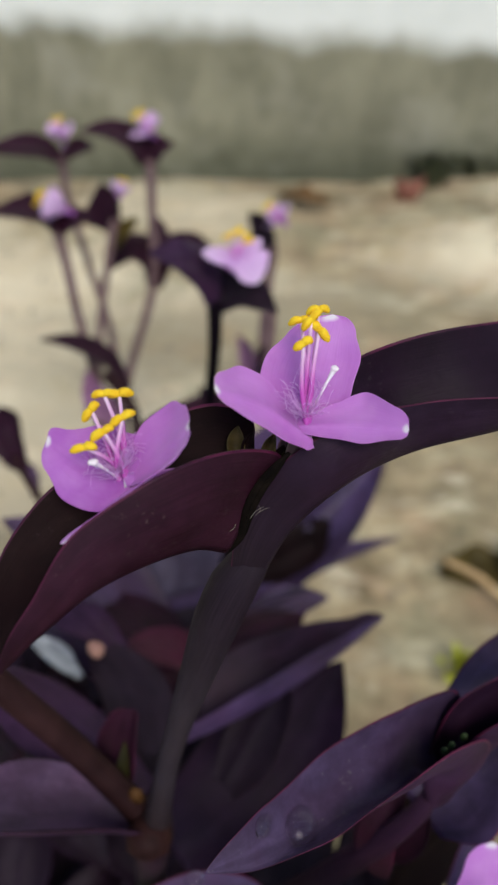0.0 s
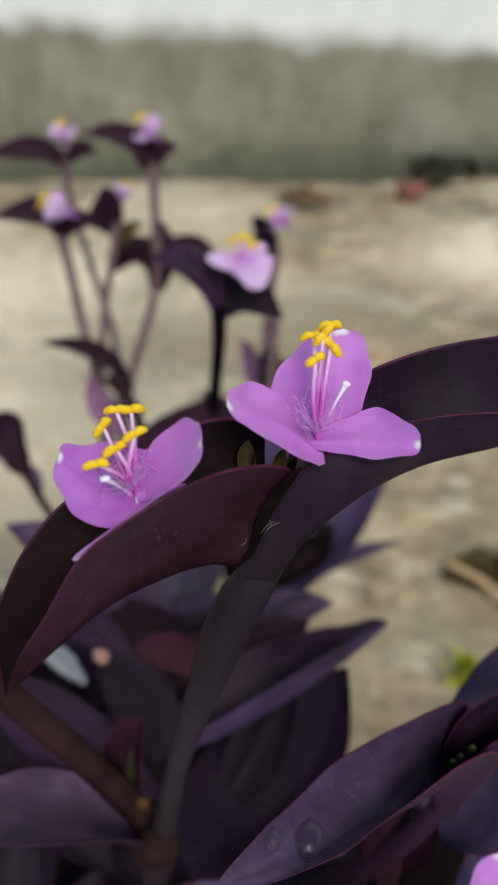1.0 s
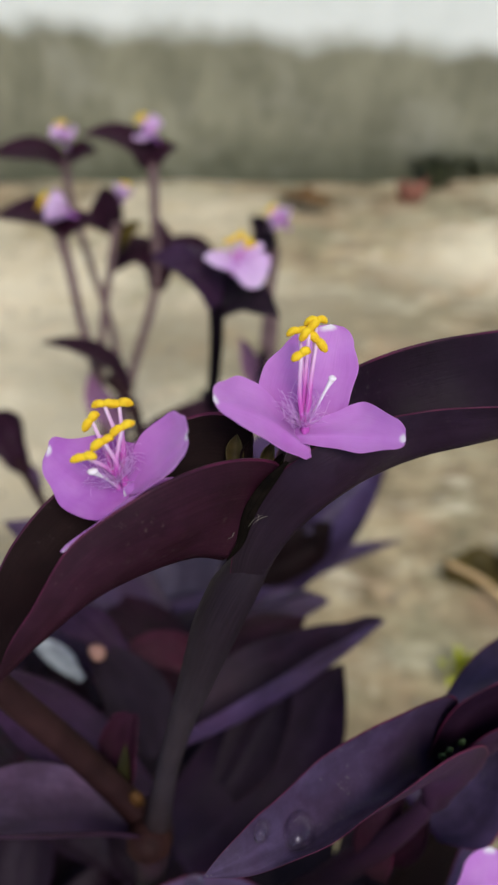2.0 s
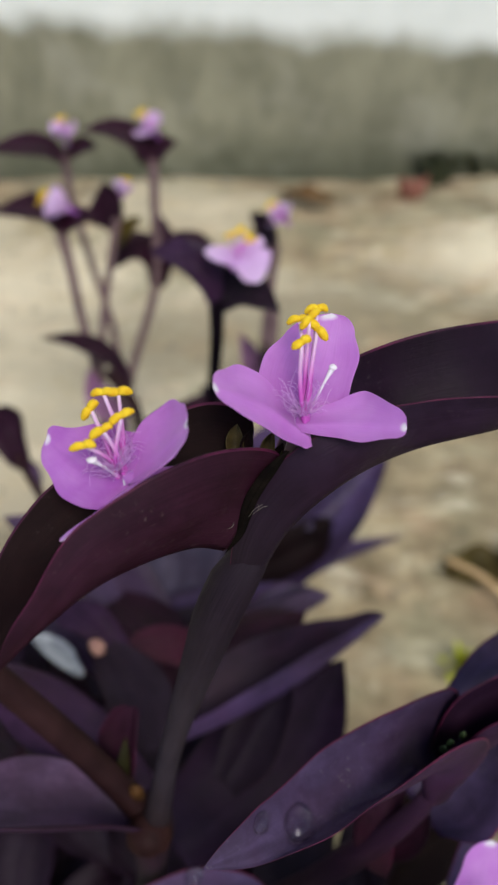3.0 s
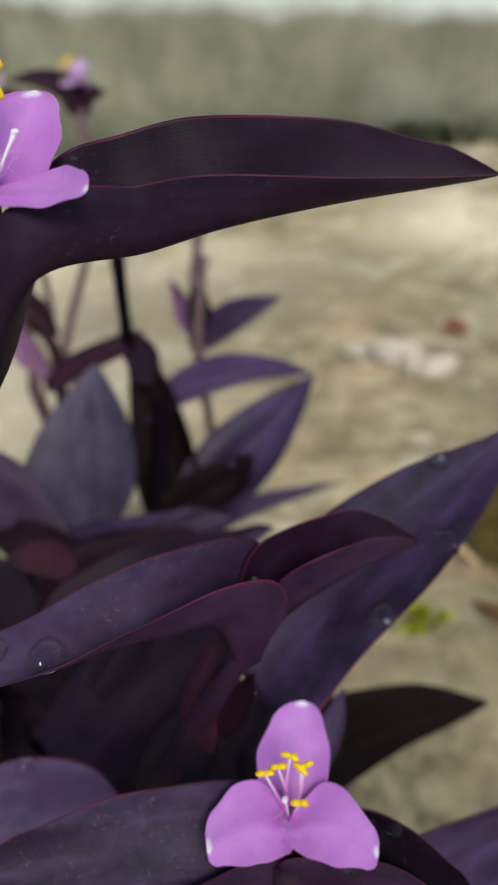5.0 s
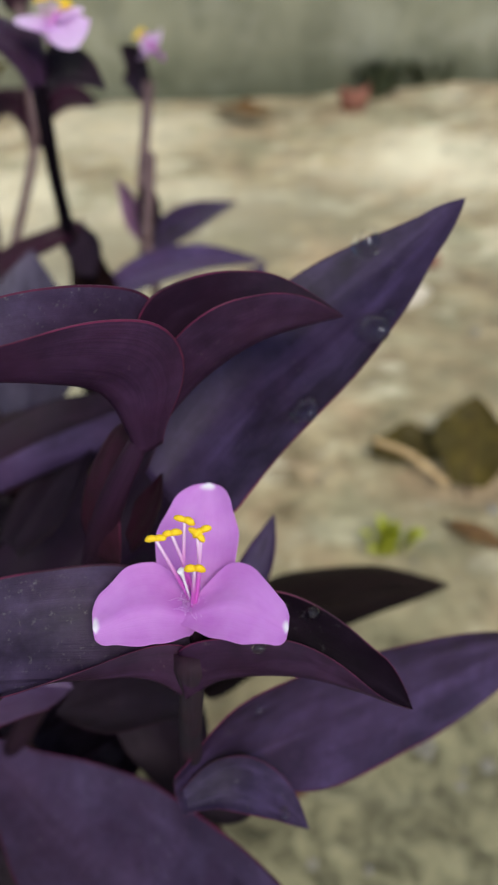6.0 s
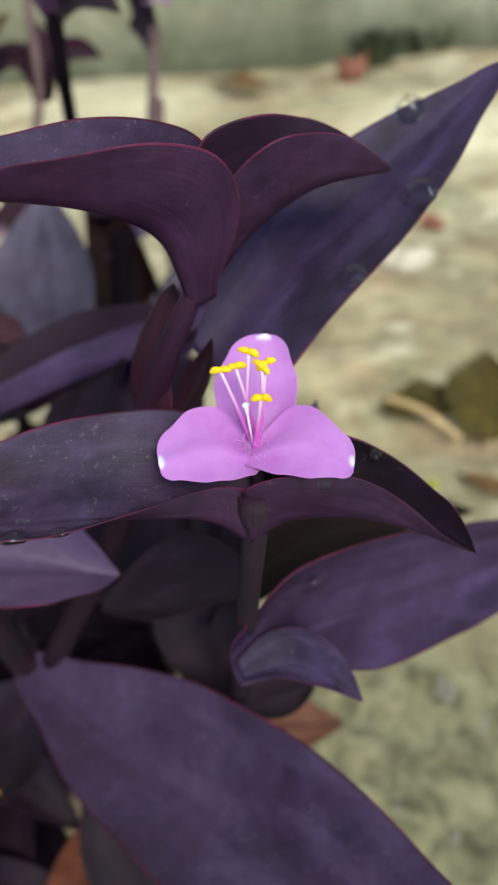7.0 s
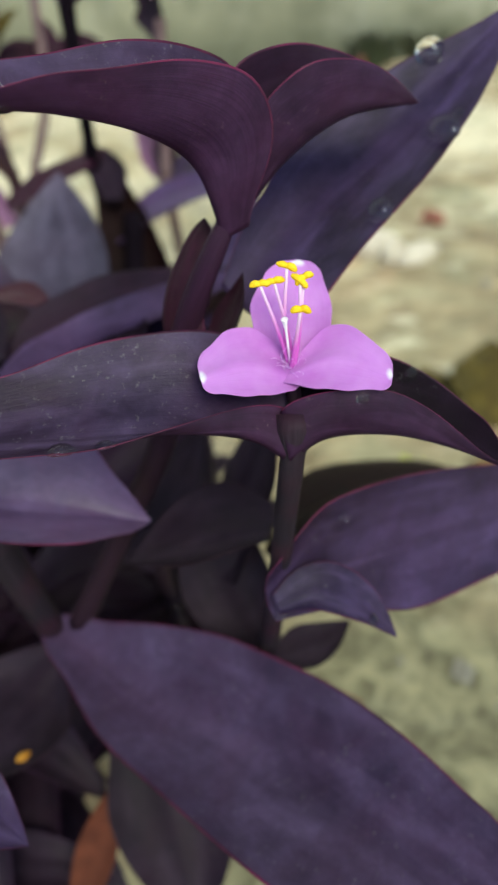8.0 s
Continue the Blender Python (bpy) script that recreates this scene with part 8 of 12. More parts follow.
leaf(under, [(-0.030, 0.204, 0.136), (-0.017, 0.186, 0.144), (-0.001, 0.164, 0.148), (0.011, 0.146, 0.137)], [(0.40, (-0.0080, -0.0056, 0.0037))], [(0.40, (0.0080, 0.0056, 0.0037))], steps=20, base=0.2, materials=DIM)
leaf(under, [(-0.038, 0.198, 0.075), (-0.039, 0.180, 0.087), (-0.040, 0.156, 0.093), (-0.041, 0.138, 0.081)], [(0.40, (-0.0103, 0.0006, 0.0039))], [(0.40, (0.0103, -0.0006, 0.0039))], steps=20, base=0.2, materials=DIM)
leaf(under, [(-0.032, 0.203, 0.122), (-0.018, 0.186, 0.127), (0.000, 0.164, 0.130), (0.014, 0.147, 0.119)], [(0.40, (-0.0080, -0.0066, 0.0039))], [(0.40, (0.0080, 0.0066, 0.0039))], steps=20, base=0.2, materials=DIM)
leaf(under, [(-0.041, 0.196, 0.054), (-0.019, 0.203, 0.064), (0.007, 0.212, 0.069), (0.029, 0.219, 0.057)], [(0.40, (0.0041, -0.0122, 0.0048))], [(0.40, (-0.0041, 0.0122, 0.0048))], steps=20, base=0.2, materials=DIM)
under = thing("purple_plant_shoot", (-0.1221, 0.1270, 0.0000), "shaded dark purple shoot deep in the clump", "plant", "purple-leaved trailing plants")
stem(under, [(-0.0985, 0.1569, 0.1232), (-0.1063, 0.1420, 0.0616), (-0.1221, 0.1270, -0.0120)], [0.003, 0.003, 0.0034], STEM)
leaf(under, [(-0.102, 0.153, 0.106), (-0.115, 0.148, 0.113), (-0.131, 0.142, 0.116), (-0.143, 0.137, 0.109)], [(0.40, (-0.0036, 0.0100, 0.0040))], [(0.40, (0.0036, -0.0100, 0.0040))], steps=20, base=0.2, materials=DIM)
leaf(under, [(-0.108, 0.144, 0.071), (-0.086, 0.140, 0.074), (-0.059, 0.134, 0.076), (-0.037, 0.130, 0.066)], [(0.40, (-0.0024, -0.0122, 0.0047))], [(0.40, (0.0024, 0.0122, 0.0047))], steps=20, base=0.2, materials=DIM)
leaf(under, [(-0.114, 0.138, 0.044), (-0.098, 0.124, 0.055), (-0.078, 0.107, 0.061), (-0.063, 0.093, 0.049)], [(0.40, (-0.0062, -0.0071, 0.0035))], [(0.40, (0.0062, 0.0071, 0.0035))], steps=20, base=0.2, materials=DIM)
leaf(under, [(-0.113, 0.139, 0.050), (-0.130, 0.136, 0.062), (-0.153, 0.132, 0.068), (-0.171, 0.130, 0.057)], [(0.40, (-0.0017, 0.0105, 0.0040))], [(0.40, (0.0017, -0.0105, 0.0040))], steps=20, base=0.2, materials=DIM)
leaf(under, [(-0.108, 0.145, 0.075), (-0.093, 0.159, 0.090), (-0.075, 0.176, 0.098), (-0.061, 0.189, 0.085)], [(0.40, (0.0072, -0.0077, 0.0040))], [(0.40, (-0.0072, 0.0077, 0.0040))], steps=20, base=0.2, materials=DIM)
leaf(under, [(-0.102, 0.153, 0.106), (-0.089, 0.174, 0.118), (-0.074, 0.200, 0.123), (-0.061, 0.220, 0.110)], [(0.40, (0.0085, -0.0051, 0.0037))], [(0.40, (-0.0085, 0.0051, 0.0037))], steps=20, base=0.2, materials=DIM)
leaf(under, [(-0.102, 0.153, 0.106), (-0.090, 0.143, 0.109), (-0.076, 0.130, 0.110), (-0.064, 0.120, 0.103)], [(0.40, (-0.0068, -0.0079, 0.0039))], [(0.40, (0.0068, 0.0079, 0.0039))], steps=20, base=0.2, materials=DIM)
leaf(under, [(-0.106, 0.147, 0.084), (-0.083, 0.140, 0.092), (-0.055, 0.131, 0.096), (-0.032, 0.123, 0.084)], [(0.40, (-0.0029, -0.0090, 0.0036))], [(0.40, (0.0029, 0.0090, 0.0036))], steps=20, base=0.2, materials=DIM)
leaf(under, [(-0.105, 0.149, 0.091), (-0.119, 0.142, 0.099), (-0.138, 0.132, 0.104), (-0.152, 0.125, 0.094)], [(0.40, (-0.0063, 0.0124, 0.0052))], [(0.40, (0.0063, -0.0124, 0.0052))], steps=20, base=0.2, materials=DIM)
leaf(under, [(-0.112, 0.140, 0.055), (-0.121, 0.162, 0.060), (-0.133, 0.190, 0.062), (-0.142, 0.211, 0.051)], [(0.40, (0.0091, 0.0039, 0.0037))], [(0.40, (-0.0091, -0.0039, 0.0037))], steps=20, base=0.2, materials=DIM)
leaf(under, [(-0.111, 0.141, 0.057), (-0.109, 0.126, 0.059), (-0.107, 0.107, 0.061), (-0.105, 0.092, 0.054)], [(0.40, (-0.0121, -0.0015, 0.0046))], [(0.40, (0.0121, 0.0015, 0.0046))], steps=20, base=0.2, materials=DIM)
under = thing("purple_plant_shoot", (-0.0840, 0.1345, 0.0000), "shaded dark purple shoot deep in the clump", "plant", "purple-leaved trailing plants")
stem(under, [(-0.0813, 0.1161, 0.1291), (-0.0786, 0.1253, 0.0646), (-0.0840, 0.1345, -0.0120)], [0.003, 0.003, 0.0034], STEM)
leaf(under, [(-0.081, 0.116, 0.128), (-0.088, 0.135, 0.142), (-0.095, 0.158, 0.149), (-0.102, 0.177, 0.137)], [(0.40, (0.0101, 0.0034, 0.0040))], [(0.40, (-0.0101, -0.0034, 0.0040))], steps=20, base=0.2, materials=DIM)
leaf(under, [(-0.082, 0.124, 0.076), (-0.096, 0.118, 0.078), (-0.112, 0.111, 0.078), (-0.126, 0.106, 0.072)], [(0.40, (-0.0047, 0.0113, 0.0046))], [(0.40, (0.0047, -0.0113, 0.0046))], steps=20, base=0.2, materials=DIM)
leaf(under, [(-0.082, 0.124, 0.076), (-0.068, 0.132, 0.086), (-0.049, 0.142, 0.091), (-0.034, 0.150, 0.081)], [(0.40, (0.0061, -0.0113, 0.0048))], [(0.40, (-0.0061, 0.0113, 0.0048))], steps=20, base=0.2, materials=DIM)
leaf(under, [(-0.082, 0.122, 0.088), (-0.078, 0.145, 0.093), (-0.072, 0.175, 0.096), (-0.068, 0.198, 0.085)], [(0.40, (0.0126, -0.0024, 0.0048))], [(0.40, (-0.0126, 0.0024, 0.0048))], steps=20, base=0.2, materials=DIM)
leaf(under, [(-0.083, 0.126, 0.058), (-0.062, 0.117, 0.068), (-0.035, 0.106, 0.073), (-0.015, 0.096, 0.061)], [(0.40, (-0.0045, -0.0104, 0.0043))], [(0.40, (0.0045, 0.0104, 0.0043))], steps=20, base=0.2, materials=DIM)
leaf(under, [(-0.082, 0.121, 0.093), (-0.093, 0.104, 0.105), (-0.106, 0.082, 0.111), (-0.117, 0.065, 0.099)], [(0.40, (-0.0082, 0.0052, 0.0037))], [(0.40, (0.0082, -0.0052, 0.0037))], steps=20, base=0.2, materials=DIM)
leaf(under, [(-0.082, 0.123, 0.080), (-0.082, 0.104, 0.095), (-0.081, 0.081, 0.102), (-0.081, 0.062, 0.090)], [(0.40, (-0.0118, -0.0002, 0.0044))], [(0.40, (0.0118, 0.0002, 0.0044))], steps=20, base=0.2, materials=DIM)
leaf(under, [(-0.083, 0.124, 0.071), (-0.068, 0.113, 0.080), (-0.050, 0.098, 0.085), (-0.035, 0.086, 0.074)], [(0.40, (-0.0077, -0.0095, 0.0046))], [(0.40, (0.0077, 0.0095, 0.0046))], steps=20, base=0.2, materials=DIM)
leaf(under, [(-0.082, 0.118, 0.117), (-0.075, 0.141, 0.129), (-0.068, 0.170, 0.135), (-0.062, 0.194, 0.121)], [(0.40, (0.0106, -0.0028, 0.0041))], [(0.40, (-0.0106, 0.0028, 0.0041))], steps=20, base=0.2, materials=DIM)
leaf(under, [(-0.082, 0.124, 0.073), (-0.058, 0.121, 0.085), (-0.026, 0.117, 0.091), (-0.002, 0.114, 0.077)], [(0.40, (-0.0013, -0.0108, 0.0041))], [(0.40, (0.0013, 0.0108, 0.0041))], steps=20, base=0.2, materials=DIM)
leaf(under, [(-0.081, 0.116, 0.127), (-0.067, 0.118, 0.133), (-0.050, 0.120, 0.136), (-0.036, 0.121, 0.129)], [(0.40, (0.0012, -0.0120, 0.0045))], [(0.40, (-0.0012, 0.0120, 0.0045))], steps=20, base=0.2, materials=DIM)
under = thing("purple_plant_shoot", (-0.1884, 0.0781, 0.0000), "shaded dark purple shoot deep in the clump", "plant", "purple-leaved trailing plants")
stem(under, [(-0.2133, 0.0631, 0.1338), (-0.1968, 0.0706, 0.0669), (-0.1884, 0.0781, -0.0120)], [0.003, 0.003, 0.0034], STEM)
leaf(under, [(-0.199, 0.072, 0.058), (-0.187, 0.085, 0.061), (-0.171, 0.101, 0.063), (-0.159, 0.114, 0.054)], [(0.40, (0.0094, -0.0089, 0.0049))], [(0.40, (-0.0094, 0.0089, 0.0049))], steps=20, base=0.2, materials=DIM)
leaf(under, [(-0.204, 0.069, 0.082), (-0.188, 0.083, 0.096), (-0.168, 0.101, 0.103), (-0.152, 0.116, 0.090)], [(0.40, (0.0073, -0.0081, 0.0041))], [(0.40, (-0.0073, 0.0081, 0.0041))], steps=20, base=0.2, materials=DIM)
leaf(under, [(-0.197, 0.073, 0.047), (-0.210, 0.055, 0.064), (-0.227, 0.031, 0.072), (-0.241, 0.013, 0.057)], [(0.40, (-0.0102, 0.0074, 0.0047))], [(0.40, (0.0102, -0.0074, 0.0047))], steps=20, base=0.2, materials=DIM)
leaf(under, [(-0.207, 0.067, 0.099), (-0.216, 0.081, 0.101), (-0.227, 0.098, 0.102), (-0.236, 0.112, 0.095)], [(0.40, (0.0109, 0.0072, 0.0049))], [(0.40, (-0.0109, -0.0072, 0.0049))], steps=20, base=0.2, materials=DIM)
leaf(under, [(-0.206, 0.067, 0.096), (-0.210, 0.082, 0.100), (-0.214, 0.100, 0.102), (-0.218, 0.115, 0.095)], [(0.40, (0.0125, 0.0030, 0.0048))], [(0.40, (-0.0125, -0.0030, 0.0048))], steps=20, base=0.2, materials=DIM)
leaf(under, [(-0.201, 0.071, 0.066), (-0.183, 0.077, 0.072), (-0.162, 0.084, 0.075), (-0.145, 0.090, 0.065)], [(0.40, (0.0040, -0.0119, 0.0047))], [(0.40, (-0.0040, 0.0119, 0.0047))], steps=20, base=0.2, materials=DIM)
leaf(under, [(-0.206, 0.067, 0.095), (-0.231, 0.072, 0.113), (-0.262, 0.077, 0.121), (-0.287, 0.082, 0.105)], [(0.40, (0.0017, 0.0097, 0.0037))], [(0.40, (-0.0017, -0.0097, 0.0037))], steps=20, base=0.2, materials=DIM)
leaf(under, [(-0.201, 0.070, 0.068), (-0.214, 0.077, 0.077), (-0.230, 0.086, 0.082), (-0.242, 0.093, 0.073)], [(0.40, (0.0063, 0.0112, 0.0048))], [(0.40, (-0.0063, -0.0112, 0.0048))], steps=20, base=0.2, materials=DIM)
leaf(under, [(-0.202, 0.070, 0.072), (-0.185, 0.059, 0.077), (-0.164, 0.044, 0.080), (-0.147, 0.033, 0.070)], [(0.40, (-0.0069, -0.0101, 0.0046))], [(0.40, (0.0069, 0.0101, 0.0046))], steps=20, base=0.2, materials=DIM)
leaf(under, [(-0.204, 0.069, 0.084), (-0.186, 0.071, 0.089), (-0.163, 0.075, 0.091), (-0.144, 0.078, 0.082)], [(0.40, (0.0014, -0.0098, 0.0037))], [(0.40, (-0.0014, 0.0098, 0.0037))], steps=20, base=0.2, materials=DIM)
leaf(under, [(-0.210, 0.065, 0.118), (-0.195, 0.067, 0.126), (-0.176, 0.070, 0.131), (-0.162, 0.072, 0.122)], [(0.40, (0.0016, -0.0118, 0.0045))], [(0.40, (-0.0016, 0.0118, 0.0045))], steps=20, base=0.2, materials=DIM)
under = thing("purple_plant_shoot", (-0.1725, 0.1515, 0.0000), "shaded dark purple shoot deep in the clump", "plant", "purple-leaved trailing plants")
stem(under, [(-0.1483, 0.1719, 0.1872), (-0.1564, 0.1617, 0.0936), (-0.1725, 0.1515, -0.0120)], [0.003, 0.003, 0.0034], STEM)
leaf(under, [(-0.154, 0.167, 0.145), (-0.155, 0.184, 0.148), (-0.158, 0.205, 0.149), (-0.159, 0.222, 0.141)], [(0.40, (0.0134, 0.0013, 0.0051))], [(0.40, (-0.0134, -0.0013, 0.0051))], steps=20, base=0.2, materials=DIM)
leaf(under, [(-0.159, 0.162, 0.101), (-0.146, 0.162, 0.110), (-0.129, 0.161, 0.114), (-0.115, 0.160, 0.106)], [(0.40, (-0.0006, -0.0117, 0.0044))], [(0.40, (0.0006, 0.0117, 0.0044))], steps=20, base=0.2, materials=DIM)
leaf(under, [(-0.163, 0.159, 0.071), (-0.175, 0.140, 0.084), (-0.189, 0.117, 0.090), (-0.201, 0.098, 0.077)], [(0.40, (-0.0107, 0.0065, 0.0047))], [(0.40, (0.0107, -0.0065, 0.0047))], steps=20, base=0.2, materials=DIM)
leaf(under, [(-0.153, 0.168, 0.148), (-0.151, 0.150, 0.162), (-0.149, 0.127, 0.169), (-0.147, 0.109, 0.157)], [(0.40, (-0.0115, -0.0012, 0.0043))], [(0.40, (0.0115, 0.0012, 0.0043))], steps=20, base=0.2, materials=DIM)
leaf(under, [(-0.160, 0.162, 0.098), (-0.143, 0.161, 0.105), (-0.122, 0.160, 0.108), (-0.105, 0.160, 0.099)], [(0.40, (-0.0006, -0.0125, 0.0047))], [(0.40, (0.0006, 0.0125, 0.0047))], steps=20, base=0.2, materials=DIM)
leaf(under, [(-0.151, 0.169, 0.163), (-0.157, 0.182, 0.170), (-0.164, 0.198, 0.173), (-0.170, 0.211, 0.165)], [(0.40, (0.0110, 0.0049, 0.0045))], [(0.40, (-0.0110, -0.0049, 0.0045))], steps=20, base=0.2, materials=DIM)
leaf(under, [(-0.152, 0.169, 0.158), (-0.162, 0.151, 0.172), (-0.173, 0.128, 0.179), (-0.183, 0.110, 0.166)], [(0.40, (-0.0092, 0.0048, 0.0039))], [(0.40, (0.0092, -0.0048, 0.0039))], steps=20, base=0.2, materials=DIM)
leaf(under, [(-0.154, 0.167, 0.146), (-0.148, 0.145, 0.151), (-0.140, 0.118, 0.153), (-0.134, 0.096, 0.142)], [(0.40, (-0.0104, -0.0028, 0.0040))], [(0.40, (0.0104, 0.0028, 0.0040))], steps=20, base=0.2, materials=DIM)
leaf(under, [(-0.149, 0.171, 0.179), (-0.147, 0.156, 0.186), (-0.144, 0.137, 0.189), (-0.142, 0.121, 0.181)], [(0.40, (-0.0129, -0.0020, 0.0049))], [(0.40, (0.0129, 0.0020, 0.0049))], steps=20, base=0.2, materials=DIM)
leaf(under, [(-0.151, 0.170, 0.170), (-0.165, 0.168, 0.174), (-0.184, 0.166, 0.176), (-0.198, 0.164, 0.169)], [(0.40, (-0.0012, 0.0093, 0.0035))], [(0.40, (0.0012, -0.0093, 0.0035))], steps=20, base=0.2, materials=DIM)
leaf(under, [(-0.161, 0.161, 0.086), (-0.141, 0.169, 0.099), (-0.115, 0.179, 0.105), (-0.095, 0.188, 0.092)], [(0.40, (0.0043, -0.0105, 0.0043))], [(0.40, (-0.0043, 0.0105, 0.0043))], steps=20, base=0.2, materials=DIM)
under = thing("purple_plant_shoot", (-0.1411, 0.0898, 0.0000), "shaded dark purple shoot deep in the clump", "plant", "purple-leaved trailing plants")
stem(under, [(-0.1554, 0.1038, 0.1786), (-0.1442, 0.0968, 0.0893), (-0.1411, 0.0898, -0.0120)], [0.003, 0.003, 0.0034], STEM)
leaf(under, [(-0.154, 0.103, 0.162), (-0.142, 0.109, 0.172), (-0.126, 0.117, 0.177), (-0.113, 0.124, 0.168)], [(0.40, (0.0045, -0.0087, 0.0037))], [(0.40, (-0.0045, 0.0087, 0.0037))], steps=20, base=0.2, materials=DIM)
leaf(under, [(-0.153, 0.101, 0.145), (-0.165, 0.092, 0.150), (-0.182, 0.079, 0.152), (-0.194, 0.069, 0.144)], [(0.40, (-0.0078, 0.0101, 0.0048))], [(0.40, (0.0078, -0.0101, 0.0048))], steps=20, base=0.2, materials=DIM)
leaf(under, [(-0.146, 0.095, 0.065), (-0.133, 0.091, 0.068), (-0.116, 0.086, 0.070), (-0.102, 0.082, 0.063)], [(0.40, (-0.0034, -0.0118, 0.0046))], [(0.40, (0.0034, 0.0118, 0.0046))], steps=20, base=0.2, materials=DIM)
leaf(under, [(-0.147, 0.096, 0.076), (-0.128, 0.095, 0.079), (-0.105, 0.095, 0.080), (-0.086, 0.095, 0.072)], [(0.40, (-0.0002, -0.0101, 0.0038))], [(0.40, (0.0002, 0.0101, 0.0038))], steps=20, base=0.2, materials=DIM)
leaf(under, [(-0.151, 0.100, 0.125), (-0.140, 0.088, 0.132), (-0.125, 0.072, 0.135), (-0.114, 0.060, 0.126)], [(0.40, (-0.0087, -0.0082, 0.0045))], [(0.40, (0.0087, 0.0082, 0.0045))], steps=20, base=0.2, materials=DIM)
leaf(under, [(-0.152, 0.101, 0.138), (-0.155, 0.084, 0.144), (-0.159, 0.062, 0.147), (-0.162, 0.045, 0.138)], [(0.40, (-0.0132, 0.0023, 0.0050))], [(0.40, (0.0132, -0.0023, 0.0050))], steps=20, base=0.2, materials=DIM)
leaf(under, [(-0.155, 0.103, 0.168), (-0.177, 0.116, 0.173), (-0.205, 0.132, 0.176), (-0.227, 0.144, 0.164)], [(0.40, (0.0065, 0.0114, 0.0049))], [(0.40, (-0.0065, -0.0114, 0.0049))], steps=20, base=0.2, materials=DIM)
leaf(under, [(-0.155, 0.103, 0.168), (-0.175, 0.094, 0.171), (-0.200, 0.084, 0.173), (-0.220, 0.075, 0.163)], [(0.40, (-0.0052, 0.0122, 0.0050))], [(0.40, (0.0052, -0.0122, 0.0050))], steps=20, base=0.2, materials=DIM)
leaf(under, [(-0.152, 0.101, 0.142), (-0.171, 0.091, 0.146), (-0.193, 0.079, 0.148), (-0.211, 0.069, 0.139)], [(0.40, (-0.0062, 0.0117, 0.0050))], [(0.40, (0.0062, -0.0117, 0.0050))], steps=20, base=0.2, materials=DIM)
leaf(under, [(-0.151, 0.100, 0.124), (-0.163, 0.090, 0.132), (-0.179, 0.078, 0.137), (-0.191, 0.068, 0.127)], [(0.40, (-0.0065, 0.0081, 0.0039))], [(0.40, (0.0065, -0.0081, 0.0039))], steps=20, base=0.2, materials=DIM)
leaf(under, [(-0.153, 0.102, 0.151), (-0.138, 0.104, 0.155), (-0.120, 0.108, 0.157), (-0.105, 0.110, 0.149)], [(0.40, (0.0019, -0.0110, 0.0042))], [(0.40, (-0.0019, 0.0110, 0.0042))], steps=20, base=0.2, materials=DIM)
under = thing("purple_plant_shoot", (-0.1184, 0.0709, 0.0000), "shaded dark purple shoot deep in the clump", "plant", "purple-leaved trailing plants")
stem(under, [(-0.1197, 0.0614, 0.1440), (-0.1151, 0.0661, 0.0720), (-0.1184, 0.0709, -0.0120)], [0.003, 0.003, 0.0034], STEM)
leaf(under, [(-0.119, 0.064, 0.108), (-0.118, 0.089, 0.115), (-0.117, 0.121, 0.118), (-0.116, 0.146, 0.106)], [(0.40, (0.0139, -0.0005, 0.0052))], [(0.40, (-0.0139, 0.0005, 0.0052))], steps=20, base=0.2, materials=DIM)
leaf(under, [(-0.119, 0.067, 0.066), (-0.105, 0.062, 0.067), (-0.088, 0.056, 0.068), (-0.075, 0.052, 0.062)], [(0.40, (-0.0030, -0.0093, 0.0037))], [(0.40, (0.0030, 0.0093, 0.0037))], steps=20, base=0.2, materials=DIM)
leaf(under, [(-0.119, 0.063, 0.117), (-0.118, 0.080, 0.126), (-0.115, 0.101, 0.131), (-0.113, 0.118, 0.121)], [(0.40, (0.0094, -0.0010, 0.0036))], [(0.40, (-0.0094, 0.0010, 0.0036))], steps=20, base=0.2, materials=DIM)
leaf(under, [(-0.119, 0.064, 0.101), (-0.132, 0.073, 0.112), (-0.148, 0.085, 0.118), (-0.160, 0.094, 0.108)], [(0.40, (0.0064, 0.0089, 0.0041))], [(0.40, (-0.0064, -0.0089, 0.0041))], steps=20, base=0.2, materials=DIM)
leaf(under, [(-0.119, 0.066, 0.078), (-0.127, 0.043, 0.084), (-0.138, 0.015, 0.087), (-0.146, -0.007, 0.075)], [(0.40, (-0.0093, 0.0034, 0.0037))], [(0.40, (0.0093, -0.0034, 0.0037))], steps=20, base=0.2, materials=DIM)
leaf(under, [(-0.120, 0.062, 0.140), (-0.138, 0.070, 0.149), (-0.160, 0.082, 0.153), (-0.178, 0.090, 0.142)], [(0.40, (0.0058, 0.0118, 0.0049))], [(0.40, (-0.0058, -0.0118, 0.0049))], steps=20, base=0.2, materials=DIM)
leaf(under, [(-0.119, 0.065, 0.091), (-0.118, 0.045, 0.094), (-0.117, 0.020, 0.095), (-0.117, 0.000, 0.086)], [(0.40, (-0.0117, -0.0005, 0.0044))], [(0.40, (0.0117, 0.0005, 0.0044))], steps=20, base=0.2, materials=DIM)
leaf(under, [(-0.120, 0.062, 0.131), (-0.137, 0.059, 0.133), (-0.160, 0.054, 0.134), (-0.178, 0.051, 0.126)], [(0.40, (-0.0024, 0.0123, 0.0047))], [(0.40, (0.0024, -0.0123, 0.0047))], steps=20, base=0.2, materials=DIM)
